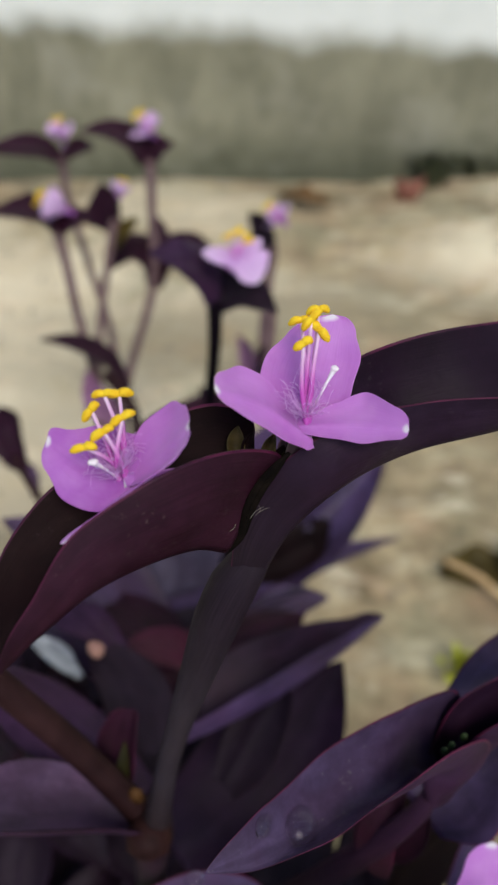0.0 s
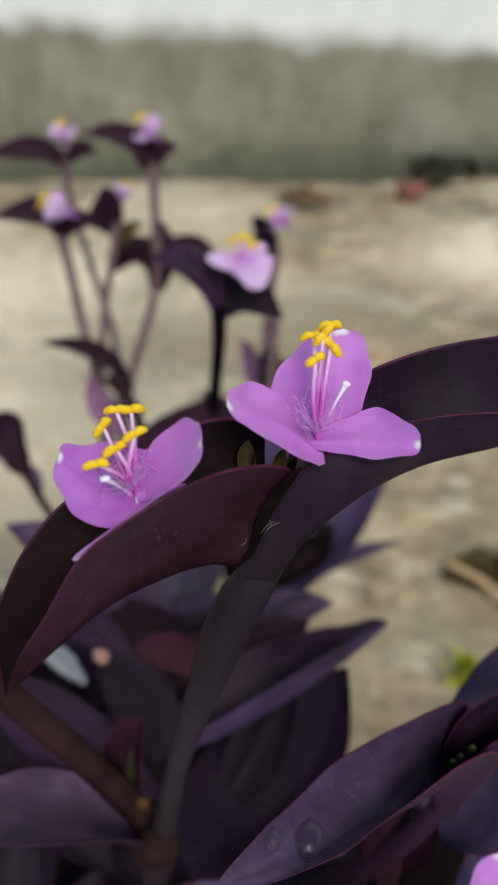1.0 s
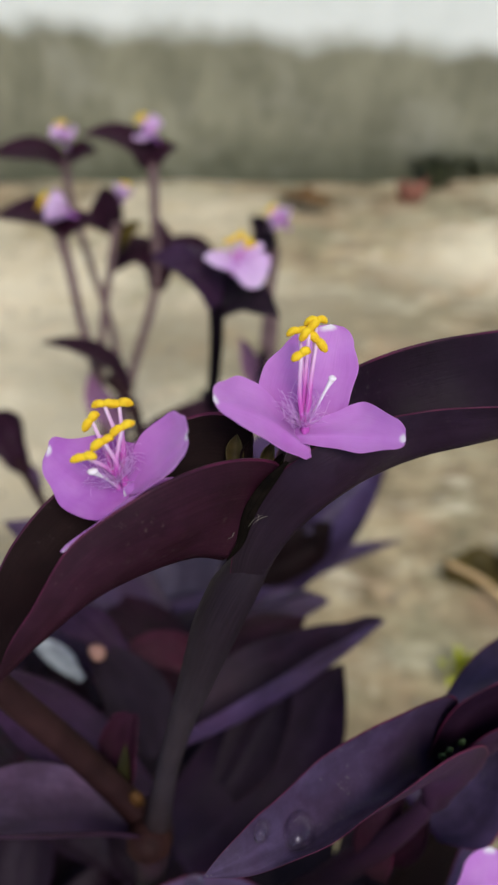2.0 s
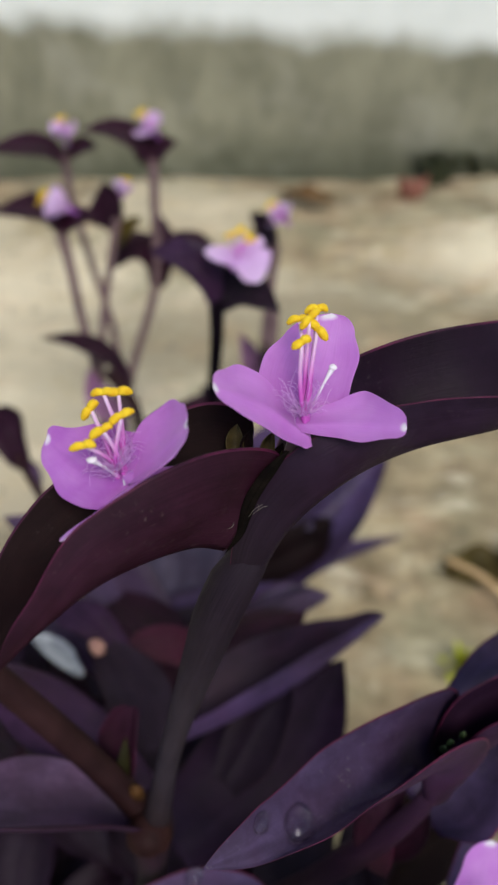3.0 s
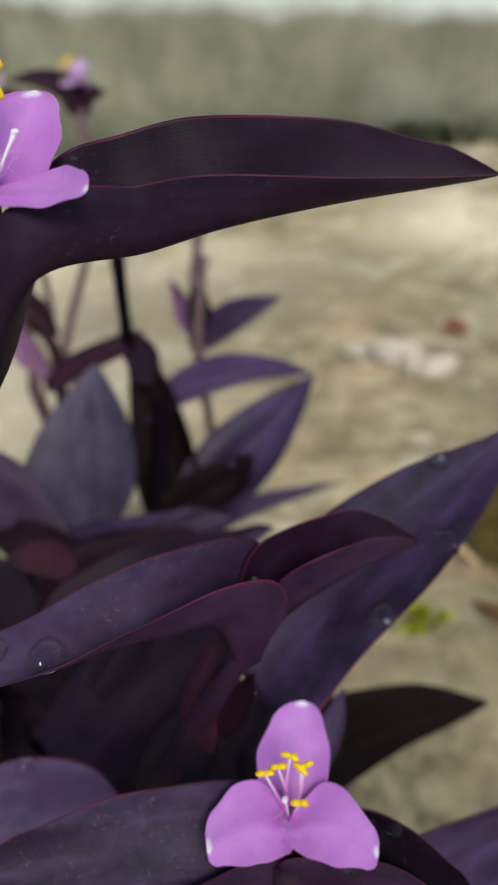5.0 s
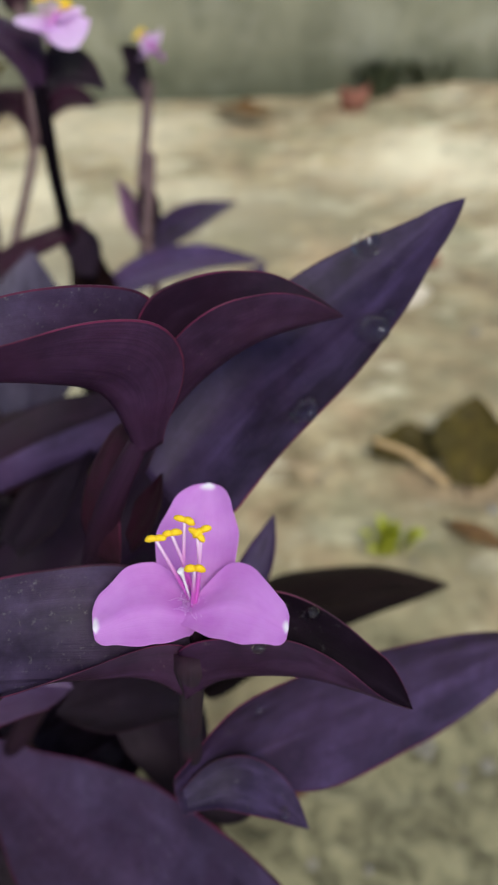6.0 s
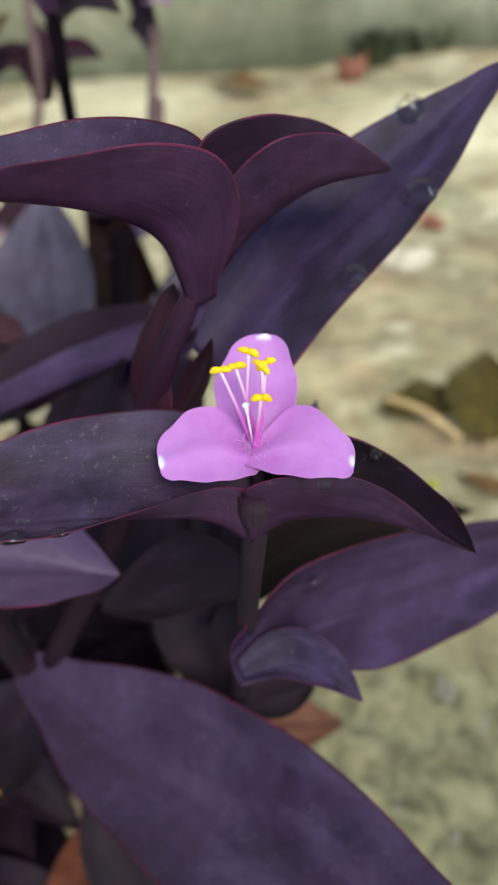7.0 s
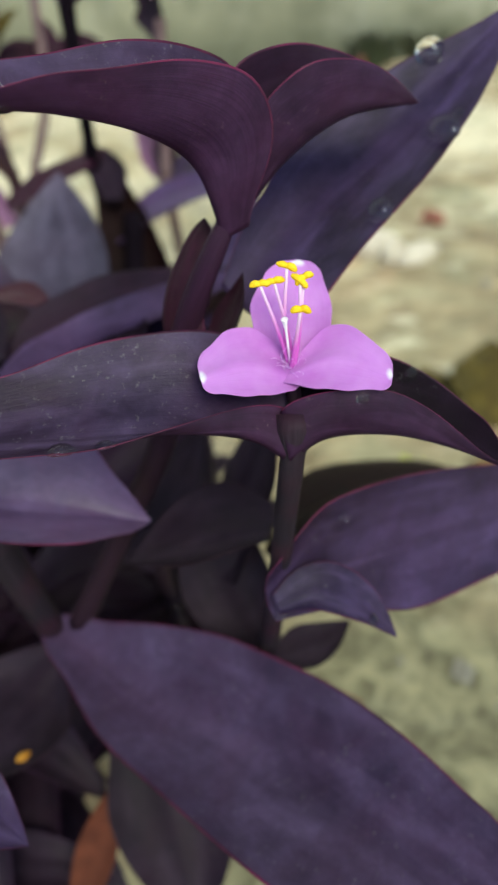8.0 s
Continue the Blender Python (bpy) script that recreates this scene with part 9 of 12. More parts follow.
leaf(under, [(-0.119, 0.065, 0.087), (-0.127, 0.081, 0.094), (-0.137, 0.102, 0.098), (-0.145, 0.118, 0.088)], [(0.40, (0.0097, 0.0048, 0.0041))], [(0.40, (-0.0097, -0.0048, 0.0041))], steps=20, base=0.2, materials=DIM)
leaf(under, [(-0.119, 0.066, 0.078), (-0.133, 0.069, 0.081), (-0.150, 0.074, 0.083), (-0.164, 0.077, 0.076)], [(0.40, (0.0028, 0.0110, 0.0043))], [(0.40, (-0.0028, -0.0110, 0.0043))], steps=20, base=0.2, materials=DIM)
leaf(under, [(-0.120, 0.062, 0.133), (-0.138, 0.071, 0.148), (-0.161, 0.082, 0.155), (-0.179, 0.091, 0.142)], [(0.40, (0.0057, 0.0117, 0.0049))], [(0.40, (-0.0057, -0.0117, 0.0049))], steps=20, base=0.2, materials=DIM)
under = thing("purple_plant_shoot", (-0.0190, 0.2120, 0.0000), "shaded dark purple shoot deep in the clump", "plant", "purple-leaved trailing plants")
stem(under, [(-0.0133, 0.1935, 0.1276), (-0.0122, 0.2027, 0.0638), (-0.0190, 0.2120, -0.0120)], [0.003, 0.003, 0.0034], STEM)
leaf(under, [(-0.017, 0.205, 0.049), (0.001, 0.216, 0.060), (0.023, 0.231, 0.066), (0.040, 0.243, 0.054)], [(0.40, (0.0053, -0.0079, 0.0036))], [(0.40, (-0.0053, 0.0079, 0.0036))], steps=20, base=0.2, materials=DIM)
leaf(under, [(-0.014, 0.195, 0.114), (-0.033, 0.203, 0.117), (-0.056, 0.212, 0.119), (-0.075, 0.219, 0.110)], [(0.40, (0.0048, 0.0124, 0.0050))], [(0.40, (-0.0048, -0.0124, 0.0050))], steps=20, base=0.2, materials=DIM)
leaf(under, [(-0.017, 0.205, 0.051), (-0.012, 0.223, 0.060), (-0.006, 0.247, 0.064), (-0.002, 0.265, 0.054)], [(0.40, (0.0114, -0.0029, 0.0044))], [(0.40, (-0.0114, 0.0029, 0.0044))], steps=20, base=0.2, materials=DIM)
leaf(under, [(-0.015, 0.197, 0.100), (-0.005, 0.175, 0.115), (0.006, 0.147, 0.123), (0.015, 0.125, 0.108)], [(0.40, (-0.0092, -0.0038, 0.0037))], [(0.40, (0.0092, 0.0038, 0.0037))], steps=20, base=0.2, materials=DIM)
leaf(under, [(-0.015, 0.199, 0.089), (-0.012, 0.176, 0.106), (-0.008, 0.148, 0.115), (-0.004, 0.125, 0.100)], [(0.40, (-0.0111, -0.0016, 0.0042))], [(0.40, (0.0111, 0.0016, 0.0042))], steps=20, base=0.2, materials=DIM)
leaf(under, [(-0.017, 0.205, 0.045), (-0.019, 0.189, 0.055), (-0.023, 0.168, 0.060), (-0.025, 0.151, 0.050)], [(0.40, (-0.0094, 0.0014, 0.0036))], [(0.40, (0.0094, -0.0014, 0.0036))], steps=20, base=0.2, materials=DIM)
leaf(under, [(-0.016, 0.201, 0.074), (-0.026, 0.190, 0.079), (-0.039, 0.176, 0.081), (-0.049, 0.165, 0.074)], [(0.40, (-0.0074, 0.0067, 0.0038))], [(0.40, (0.0074, -0.0067, 0.0038))], steps=20, base=0.2, materials=DIM)
leaf(under, [(-0.014, 0.195, 0.119), (-0.011, 0.174, 0.128), (-0.007, 0.147, 0.133), (-0.003, 0.126, 0.122)], [(0.40, (-0.0137, -0.0021, 0.0052))], [(0.40, (0.0137, 0.0021, 0.0052))], steps=20, base=0.2, materials=DIM)
leaf(under, [(-0.016, 0.202, 0.066), (-0.020, 0.188, 0.074), (-0.025, 0.171, 0.078), (-0.029, 0.157, 0.069)], [(0.40, (-0.0098, 0.0028, 0.0038))], [(0.40, (0.0098, -0.0028, 0.0038))], steps=20, base=0.2, materials=DIM)
leaf(under, [(-0.017, 0.205, 0.045), (-0.003, 0.196, 0.059), (0.015, 0.185, 0.065), (0.029, 0.176, 0.054)], [(0.40, (-0.0068, -0.0105, 0.0047))], [(0.40, (0.0068, 0.0105, 0.0047))], steps=20, base=0.2, materials=DIM)
leaf(under, [(-0.015, 0.197, 0.100), (-0.026, 0.175, 0.107), (-0.041, 0.146, 0.110), (-0.053, 0.124, 0.098)], [(0.40, (-0.0123, 0.0065, 0.0052))], [(0.40, (0.0123, -0.0065, 0.0052))], steps=20, base=0.2, materials=DIM)
under = thing("purple_plant_shoot", (0.0102, 0.1057, 0.0000), "shaded dark purple shoot deep in the clump", "plant", "purple-leaved trailing plants")
stem(under, [(0.0234, 0.1143, 0.1998), (0.0208, 0.1100, 0.0999), (0.0102, 0.1057, -0.0120)], [0.003, 0.003, 0.0034], STEM)
leaf(under, [(0.020, 0.112, 0.143), (0.007, 0.125, 0.146), (-0.009, 0.142, 0.148), (-0.021, 0.155, 0.139)], [(0.40, (0.0068, 0.0064, 0.0035))], [(0.40, (-0.0068, -0.0064, 0.0035))], steps=20, base=0.2, materials=DIM)
leaf(under, [(0.017, 0.110, 0.110), (-0.001, 0.120, 0.125), (-0.024, 0.132, 0.133), (-0.042, 0.141, 0.120)], [(0.40, (0.0045, 0.0086, 0.0037))], [(0.40, (-0.0045, -0.0086, 0.0037))], steps=20, base=0.2, materials=DIM)
leaf(under, [(0.018, 0.111, 0.125), (0.002, 0.100, 0.136), (-0.020, 0.087, 0.142), (-0.036, 0.076, 0.130)], [(0.40, (-0.0075, 0.0116, 0.0052))], [(0.40, (0.0075, -0.0116, 0.0052))], steps=20, base=0.2, materials=DIM)
leaf(under, [(0.019, 0.112, 0.139), (-0.001, 0.106, 0.149), (-0.026, 0.098, 0.154), (-0.046, 0.092, 0.143)], [(0.40, (-0.0032, 0.0107, 0.0042))], [(0.40, (0.0032, -0.0107, 0.0042))], steps=20, base=0.2, materials=DIM)
leaf(under, [(0.017, 0.110, 0.102), (0.001, 0.106, 0.111), (-0.019, 0.102, 0.116), (-0.035, 0.098, 0.106)], [(0.40, (-0.0030, 0.0131, 0.0051))], [(0.40, (0.0030, -0.0131, 0.0051))], steps=20, base=0.2, materials=DIM)
leaf(under, [(0.015, 0.109, 0.078), (-0.006, 0.108, 0.087), (-0.034, 0.106, 0.092), (-0.056, 0.104, 0.080)], [(0.40, (-0.0007, 0.0099, 0.0037))], [(0.40, (0.0007, -0.0099, 0.0037))], steps=20, base=0.2, materials=DIM)
leaf(under, [(0.015, 0.109, 0.079), (0.015, 0.129, 0.093), (0.016, 0.155, 0.100), (0.016, 0.175, 0.087)], [(0.40, (0.0104, -0.0000, 0.0039))], [(0.40, (-0.0104, 0.0000, 0.0039))], steps=20, base=0.2, materials=DIM)
leaf(under, [(0.019, 0.111, 0.129), (0.005, 0.131, 0.147), (-0.012, 0.156, 0.157), (-0.026, 0.176, 0.141)], [(0.40, (0.0094, 0.0065, 0.0043))], [(0.40, (-0.0094, -0.0065, 0.0043))], steps=20, base=0.2, materials=DIM)
leaf(under, [(0.017, 0.110, 0.110), (0.003, 0.099, 0.124), (-0.016, 0.085, 0.130), (-0.030, 0.074, 0.118)], [(0.40, (-0.0064, 0.0085, 0.0040))], [(0.40, (0.0064, -0.0085, 0.0040))], steps=20, base=0.2, materials=DIM)
leaf(under, [(0.021, 0.112, 0.158), (-0.001, 0.100, 0.171), (-0.029, 0.085, 0.178), (-0.050, 0.073, 0.164)], [(0.40, (-0.0061, 0.0110, 0.0047))], [(0.40, (0.0061, -0.0110, 0.0047))], steps=20, base=0.2, materials=DIM)
leaf(under, [(0.016, 0.110, 0.091), (0.011, 0.130, 0.105), (0.005, 0.156, 0.112), (0.000, 0.176, 0.099)], [(0.40, (0.0103, 0.0025, 0.0040))], [(0.40, (-0.0103, -0.0025, 0.0040))], steps=20, base=0.2, materials=DIM)
under = thing("purple_plant_shoot", (-0.0811, 0.1074, 0.0000), "shaded dark purple shoot deep in the clump", "plant", "purple-leaved trailing plants")
stem(under, [(-0.0938, 0.1119, 0.2295), (-0.0834, 0.1097, 0.1147), (-0.0811, 0.1074, -0.0120)], [0.003, 0.003, 0.0034], STEM)
leaf(under, [(-0.088, 0.110, 0.120), (-0.099, 0.120, 0.125), (-0.112, 0.134, 0.127), (-0.123, 0.145, 0.120)], [(0.40, (0.0084, 0.0086, 0.0045))], [(0.40, (-0.0084, -0.0086, 0.0045))], steps=20, base=0.2, materials=DIM)
leaf(under, [(-0.087, 0.110, 0.109), (-0.106, 0.119, 0.117), (-0.129, 0.131, 0.121), (-0.148, 0.140, 0.110)], [(0.40, (0.0058, 0.0114, 0.0048))], [(0.40, (-0.0058, -0.0114, 0.0048))], steps=20, base=0.2, materials=DIM)
leaf(under, [(-0.090, 0.111, 0.157), (-0.100, 0.130, 0.168), (-0.113, 0.155, 0.173), (-0.123, 0.175, 0.161)], [(0.40, (0.0102, 0.0052, 0.0043))], [(0.40, (-0.0102, -0.0052, 0.0043))], steps=20, base=0.2, materials=DIM)
leaf(under, [(-0.087, 0.109, 0.104), (-0.071, 0.108, 0.110), (-0.052, 0.106, 0.113), (-0.036, 0.105, 0.105)], [(0.40, (-0.0010, -0.0120, 0.0045))], [(0.40, (0.0010, 0.0120, 0.0045))], steps=20, base=0.2, materials=DIM)
leaf(under, [(-0.093, 0.112, 0.220), (-0.098, 0.126, 0.228), (-0.104, 0.144, 0.233), (-0.109, 0.158, 0.224)], [(0.40, (0.0130, 0.0043, 0.0052))], [(0.40, (-0.0130, -0.0043, 0.0052))], steps=20, base=0.2, materials=DIM)
leaf(under, [(-0.089, 0.110, 0.148), (-0.072, 0.110, 0.160), (-0.050, 0.110, 0.166), (-0.033, 0.109, 0.155)], [(0.40, (-0.0001, -0.0093, 0.0035))], [(0.40, (0.0001, 0.0093, 0.0035))], steps=20, base=0.2, materials=DIM)
leaf(under, [(-0.091, 0.111, 0.182), (-0.078, 0.100, 0.193), (-0.063, 0.086, 0.199), (-0.050, 0.075, 0.189)], [(0.40, (-0.0080, -0.0091, 0.0045))], [(0.40, (0.0080, 0.0091, 0.0045))], steps=20, base=0.2, materials=DIM)
leaf(under, [(-0.088, 0.110, 0.128), (-0.068, 0.116, 0.136), (-0.041, 0.123, 0.140), (-0.021, 0.129, 0.129)], [(0.40, (0.0032, -0.0114, 0.0045))], [(0.40, (-0.0032, 0.0114, 0.0045))], steps=20, base=0.2, materials=DIM)
leaf(under, [(-0.087, 0.110, 0.110), (-0.073, 0.111, 0.118), (-0.054, 0.114, 0.122), (-0.040, 0.115, 0.113)], [(0.40, (0.0012, -0.0098, 0.0037))], [(0.40, (-0.0012, 0.0098, 0.0037))], steps=20, base=0.2, materials=DIM)
leaf(under, [(-0.088, 0.110, 0.125), (-0.102, 0.101, 0.132), (-0.120, 0.089, 0.136), (-0.134, 0.080, 0.126)], [(0.40, (-0.0061, 0.0094, 0.0042))], [(0.40, (0.0061, -0.0094, 0.0042))], steps=20, base=0.2, materials=DIM)
leaf(under, [(-0.092, 0.111, 0.196), (-0.106, 0.121, 0.210), (-0.123, 0.133, 0.216), (-0.137, 0.143, 0.205)], [(0.40, (0.0058, 0.0083, 0.0038))], [(0.40, (-0.0058, -0.0083, 0.0038))], steps=20, base=0.2, materials=DIM)
under = thing("purple_plant_shoot", (-0.0757, 0.1201, 0.0000), "shaded dark purple shoot deep in the clump", "plant", "purple-leaved trailing plants")
stem(under, [(-0.0989, 0.1423, 0.2379), (-0.0833, 0.1312, 0.1189), (-0.0757, 0.1201, -0.0120)], [0.003, 0.003, 0.0034], STEM)
leaf(under, [(-0.088, 0.132, 0.127), (-0.097, 0.151, 0.140), (-0.109, 0.176, 0.147), (-0.118, 0.195, 0.134)], [(0.40, (0.0120, 0.0056, 0.0050))], [(0.40, (-0.0120, -0.0056, 0.0050))], steps=20, base=0.2, materials=DIM)
leaf(under, [(-0.095, 0.139, 0.202), (-0.104, 0.120, 0.204), (-0.116, 0.096, 0.205), (-0.125, 0.077, 0.196)], [(0.40, (-0.0105, 0.0049, 0.0044))], [(0.40, (0.0105, -0.0049, 0.0044))], steps=20, base=0.2, materials=DIM)
leaf(under, [(-0.094, 0.138, 0.193), (-0.100, 0.154, 0.199), (-0.107, 0.173, 0.202), (-0.112, 0.189, 0.194)], [(0.40, (0.0112, 0.0038, 0.0045))], [(0.40, (-0.0112, -0.0038, 0.0045))], steps=20, base=0.2, materials=DIM)
leaf(under, [(-0.084, 0.128, 0.085), (-0.084, 0.106, 0.091), (-0.084, 0.078, 0.093), (-0.083, 0.056, 0.083)], [(0.40, (-0.0105, -0.0001, 0.0039))], [(0.40, (0.0105, 0.0001, 0.0039))], steps=20, base=0.2, materials=DIM)
leaf(under, [(-0.086, 0.130, 0.110), (-0.108, 0.144, 0.120), (-0.135, 0.160, 0.124), (-0.156, 0.174, 0.111)], [(0.40, (0.0072, 0.0116, 0.0051))], [(0.40, (-0.0072, -0.0116, 0.0051))], steps=20, base=0.2, materials=DIM)
leaf(under, [(-0.087, 0.131, 0.111), (-0.085, 0.150, 0.115), (-0.084, 0.175, 0.117), (-0.082, 0.194, 0.108)], [(0.40, (0.0098, -0.0007, 0.0037))], [(0.40, (-0.0098, 0.0007, 0.0037))], steps=20, base=0.2, materials=DIM)
leaf(under, [(-0.094, 0.138, 0.187), (-0.106, 0.156, 0.193), (-0.121, 0.179, 0.195), (-0.133, 0.197, 0.185)], [(0.40, (0.0089, 0.0059, 0.0040))], [(0.40, (-0.0089, -0.0059, 0.0040))], steps=20, base=0.2, materials=DIM)
leaf(under, [(-0.097, 0.141, 0.221), (-0.110, 0.134, 0.227), (-0.127, 0.125, 0.230), (-0.140, 0.117, 0.222)], [(0.40, (-0.0047, 0.0086, 0.0037))], [(0.40, (0.0047, -0.0086, 0.0037))], steps=20, base=0.2, materials=DIM)
leaf(under, [(-0.085, 0.129, 0.094), (-0.098, 0.123, 0.097), (-0.116, 0.116, 0.099), (-0.129, 0.110, 0.092)], [(0.40, (-0.0038, 0.0089, 0.0036))], [(0.40, (0.0038, -0.0089, 0.0036))], steps=20, base=0.2, materials=DIM)
leaf(under, [(-0.085, 0.130, 0.100), (-0.100, 0.134, 0.105), (-0.119, 0.141, 0.108), (-0.133, 0.146, 0.100)], [(0.40, (0.0036, 0.0107, 0.0043))], [(0.40, (-0.0036, -0.0107, 0.0043))], steps=20, base=0.2, materials=DIM)
leaf(under, [(-0.087, 0.131, 0.113), (-0.077, 0.142, 0.125), (-0.064, 0.157, 0.131), (-0.054, 0.168, 0.121)], [(0.40, (0.0082, -0.0072, 0.0041))], [(0.40, (-0.0082, 0.0072, 0.0041))], steps=20, base=0.2, materials=DIM)
under = thing("purple_plant_shoot", (-0.1317, 0.2299, 0.0000), "shaded dark purple shoot deep in the clump", "plant", "purple-leaved trailing plants")
stem(under, [(-0.1611, 0.2229, 0.1550), (-0.1424, 0.2264, 0.0775), (-0.1317, 0.2299, -0.0120)], [0.003, 0.003, 0.0034], STEM)
leaf(under, [(-0.144, 0.227, 0.064), (-0.134, 0.206, 0.070), (-0.121, 0.179, 0.073), (-0.111, 0.158, 0.062)], [(0.40, (-0.0114, -0.0054, 0.0047))], [(0.40, (0.0114, 0.0054, 0.0047))], steps=20, base=0.2, materials=DIM)
leaf(under, [(-0.159, 0.223, 0.145), (-0.175, 0.215, 0.155), (-0.195, 0.204, 0.161), (-0.211, 0.195, 0.150)], [(0.40, (-0.0054, 0.0098, 0.0042))], [(0.40, (0.0054, -0.0098, 0.0042))], steps=20, base=0.2, materials=DIM)
leaf(under, [(-0.153, 0.225, 0.112), (-0.162, 0.210, 0.121), (-0.173, 0.192, 0.126), (-0.182, 0.178, 0.116)], [(0.40, (-0.0099, 0.0062, 0.0044))], [(0.40, (0.0099, -0.0062, 0.0044))], steps=20, base=0.2, materials=DIM)
leaf(under, [(-0.158, 0.224, 0.140), (-0.164, 0.200, 0.154), (-0.172, 0.170, 0.161), (-0.178, 0.146, 0.146)], [(0.40, (-0.0113, 0.0029, 0.0044))], [(0.40, (0.0113, -0.0029, 0.0044))], steps=20, base=0.2, materials=DIM)
leaf(under, [(-0.160, 0.223, 0.149), (-0.180, 0.222, 0.156), (-0.204, 0.221, 0.160), (-0.224, 0.221, 0.150)], [(0.40, (-0.0004, 0.0108, 0.0041))], [(0.40, (0.0004, -0.0108, 0.0041))], steps=20, base=0.2, materials=DIM)
leaf(under, [(-0.146, 0.226, 0.078), (-0.125, 0.219, 0.087), (-0.098, 0.210, 0.092), (-0.077, 0.203, 0.080)], [(0.40, (-0.0038, -0.0115, 0.0045))], [(0.40, (0.0038, 0.0115, 0.0045))], steps=20, base=0.2, materials=DIM)
leaf(under, [(-0.158, 0.224, 0.138), (-0.139, 0.209, 0.152), (-0.115, 0.190, 0.159), (-0.097, 0.176, 0.145)], [(0.40, (-0.0073, -0.0092, 0.0044))], [(0.40, (0.0073, 0.0092, 0.0044))], steps=20, base=0.2, materials=DIM)
leaf(under, [(-0.145, 0.227, 0.072), (-0.124, 0.217, 0.083), (-0.096, 0.204, 0.089), (-0.075, 0.194, 0.075)], [(0.40, (-0.0054, -0.0116, 0.0048))], [(0.40, (0.0054, 0.0116, 0.0048))], steps=20, base=0.2, materials=DIM)
leaf(under, [(-0.145, 0.227, 0.069), (-0.122, 0.219, 0.073), (-0.093, 0.210, 0.074), (-0.070, 0.202, 0.063)], [(0.40, (-0.0038, -0.0114, 0.0045))], [(0.40, (0.0038, 0.0114, 0.0045))], steps=20, base=0.2, materials=DIM)
leaf(under, [(-0.154, 0.225, 0.119), (-0.159, 0.204, 0.130), (-0.164, 0.178, 0.135), (-0.169, 0.158, 0.123)], [(0.40, (-0.0119, 0.0025, 0.0046))], [(0.40, (0.0119, -0.0025, 0.0046))], steps=20, base=0.2, materials=DIM)
leaf(under, [(-0.151, 0.225, 0.101), (-0.170, 0.209, 0.106), (-0.194, 0.188, 0.108), (-0.213, 0.172, 0.096)], [(0.40, (-0.0067, 0.0077, 0.0038))], [(0.40, (0.0067, -0.0077, 0.0038))], steps=20, base=0.2, materials=DIM)
under = thing("purple_plant_shoot", (-0.1325, 0.1066, 0.0000), "shaded dark purple shoot deep in the clump", "plant", "purple-leaved trailing plants")
stem(under, [(-0.1337, 0.0909, 0.2094), (-0.1291, 0.0988, 0.1047), (-0.1325, 0.1066, -0.0120)], [0.003, 0.003, 0.0034], STEM)
leaf(under, [(-0.133, 0.094, 0.164), (-0.113, 0.085, 0.173), (-0.087, 0.073, 0.178), (-0.067, 0.064, 0.166)], [(0.40, (-0.0042, -0.0092, 0.0038))], [(0.40, (0.0042, 0.0092, 0.0038))], steps=20, base=0.2, materials=DIM)
leaf(under, [(-0.133, 0.099, 0.105), (-0.117, 0.085, 0.109), (-0.097, 0.067, 0.111), (-0.081, 0.054, 0.101)], [(0.40, (-0.0076, -0.0088, 0.0044))], [(0.40, (0.0076, 0.0088, 0.0044))], steps=20, base=0.2, materials=DIM)
leaf(under, [(-0.133, 0.094, 0.164), (-0.114, 0.104, 0.174), (-0.090, 0.116, 0.179), (-0.071, 0.125, 0.167)], [(0.40, (0.0046, -0.0092, 0.0039))], [(0.40, (-0.0046, 0.0092, 0.0039))], steps=20, base=0.2, materials=DIM)
leaf(under, [(-0.133, 0.099, 0.108), (-0.137, 0.083, 0.113), (-0.143, 0.063, 0.116), (-0.147, 0.047, 0.108)], [(0.40, (-0.0107, 0.0029, 0.0042))], [(0.40, (0.0107, -0.0029, 0.0042))], steps=20, base=0.2, materials=DIM)
leaf(under, [(-0.133, 0.093, 0.177), (-0.128, 0.107, 0.180), (-0.122, 0.124, 0.182), (-0.117, 0.138, 0.175)], [(0.40, (0.0118, -0.0045, 0.0047))], [(0.40, (-0.0118, 0.0045, 0.0047))], steps=20, base=0.2, materials=DIM)
leaf(under, [(-0.133, 0.101, 0.080), (-0.151, 0.094, 0.087), (-0.175, 0.086, 0.091), (-0.193, 0.079, 0.081)], [(0.40, (-0.0036, 0.0103, 0.0041))], [(0.40, (0.0036, -0.0103, 0.0041))], steps=20, base=0.2, materials=DIM)
leaf(under, [(-0.133, 0.096, 0.147), (-0.117, 0.102, 0.153), (-0.097, 0.110, 0.157), (-0.081, 0.117, 0.148)], [(0.40, (0.0037, -0.0092, 0.0037))], [(0.40, (-0.0037, 0.0092, 0.0037))], steps=20, base=0.2, materials=DIM)
leaf(under, [(-0.133, 0.096, 0.145), (-0.139, 0.109, 0.147), (-0.145, 0.126, 0.149), (-0.150, 0.139, 0.142)], [(0.40, (0.0101, 0.0039, 0.0041))], [(0.40, (-0.0101, -0.0039, 0.0041))], steps=20, base=0.2, materials=DIM)
leaf(under, [(-0.133, 0.094, 0.163), (-0.127, 0.076, 0.166), (-0.120, 0.053, 0.167), (-0.114, 0.034, 0.159)], [(0.40, (-0.0115, -0.0037, 0.0046))], [(0.40, (0.0115, 0.0037, 0.0046))], steps=20, base=0.2, materials=DIM)
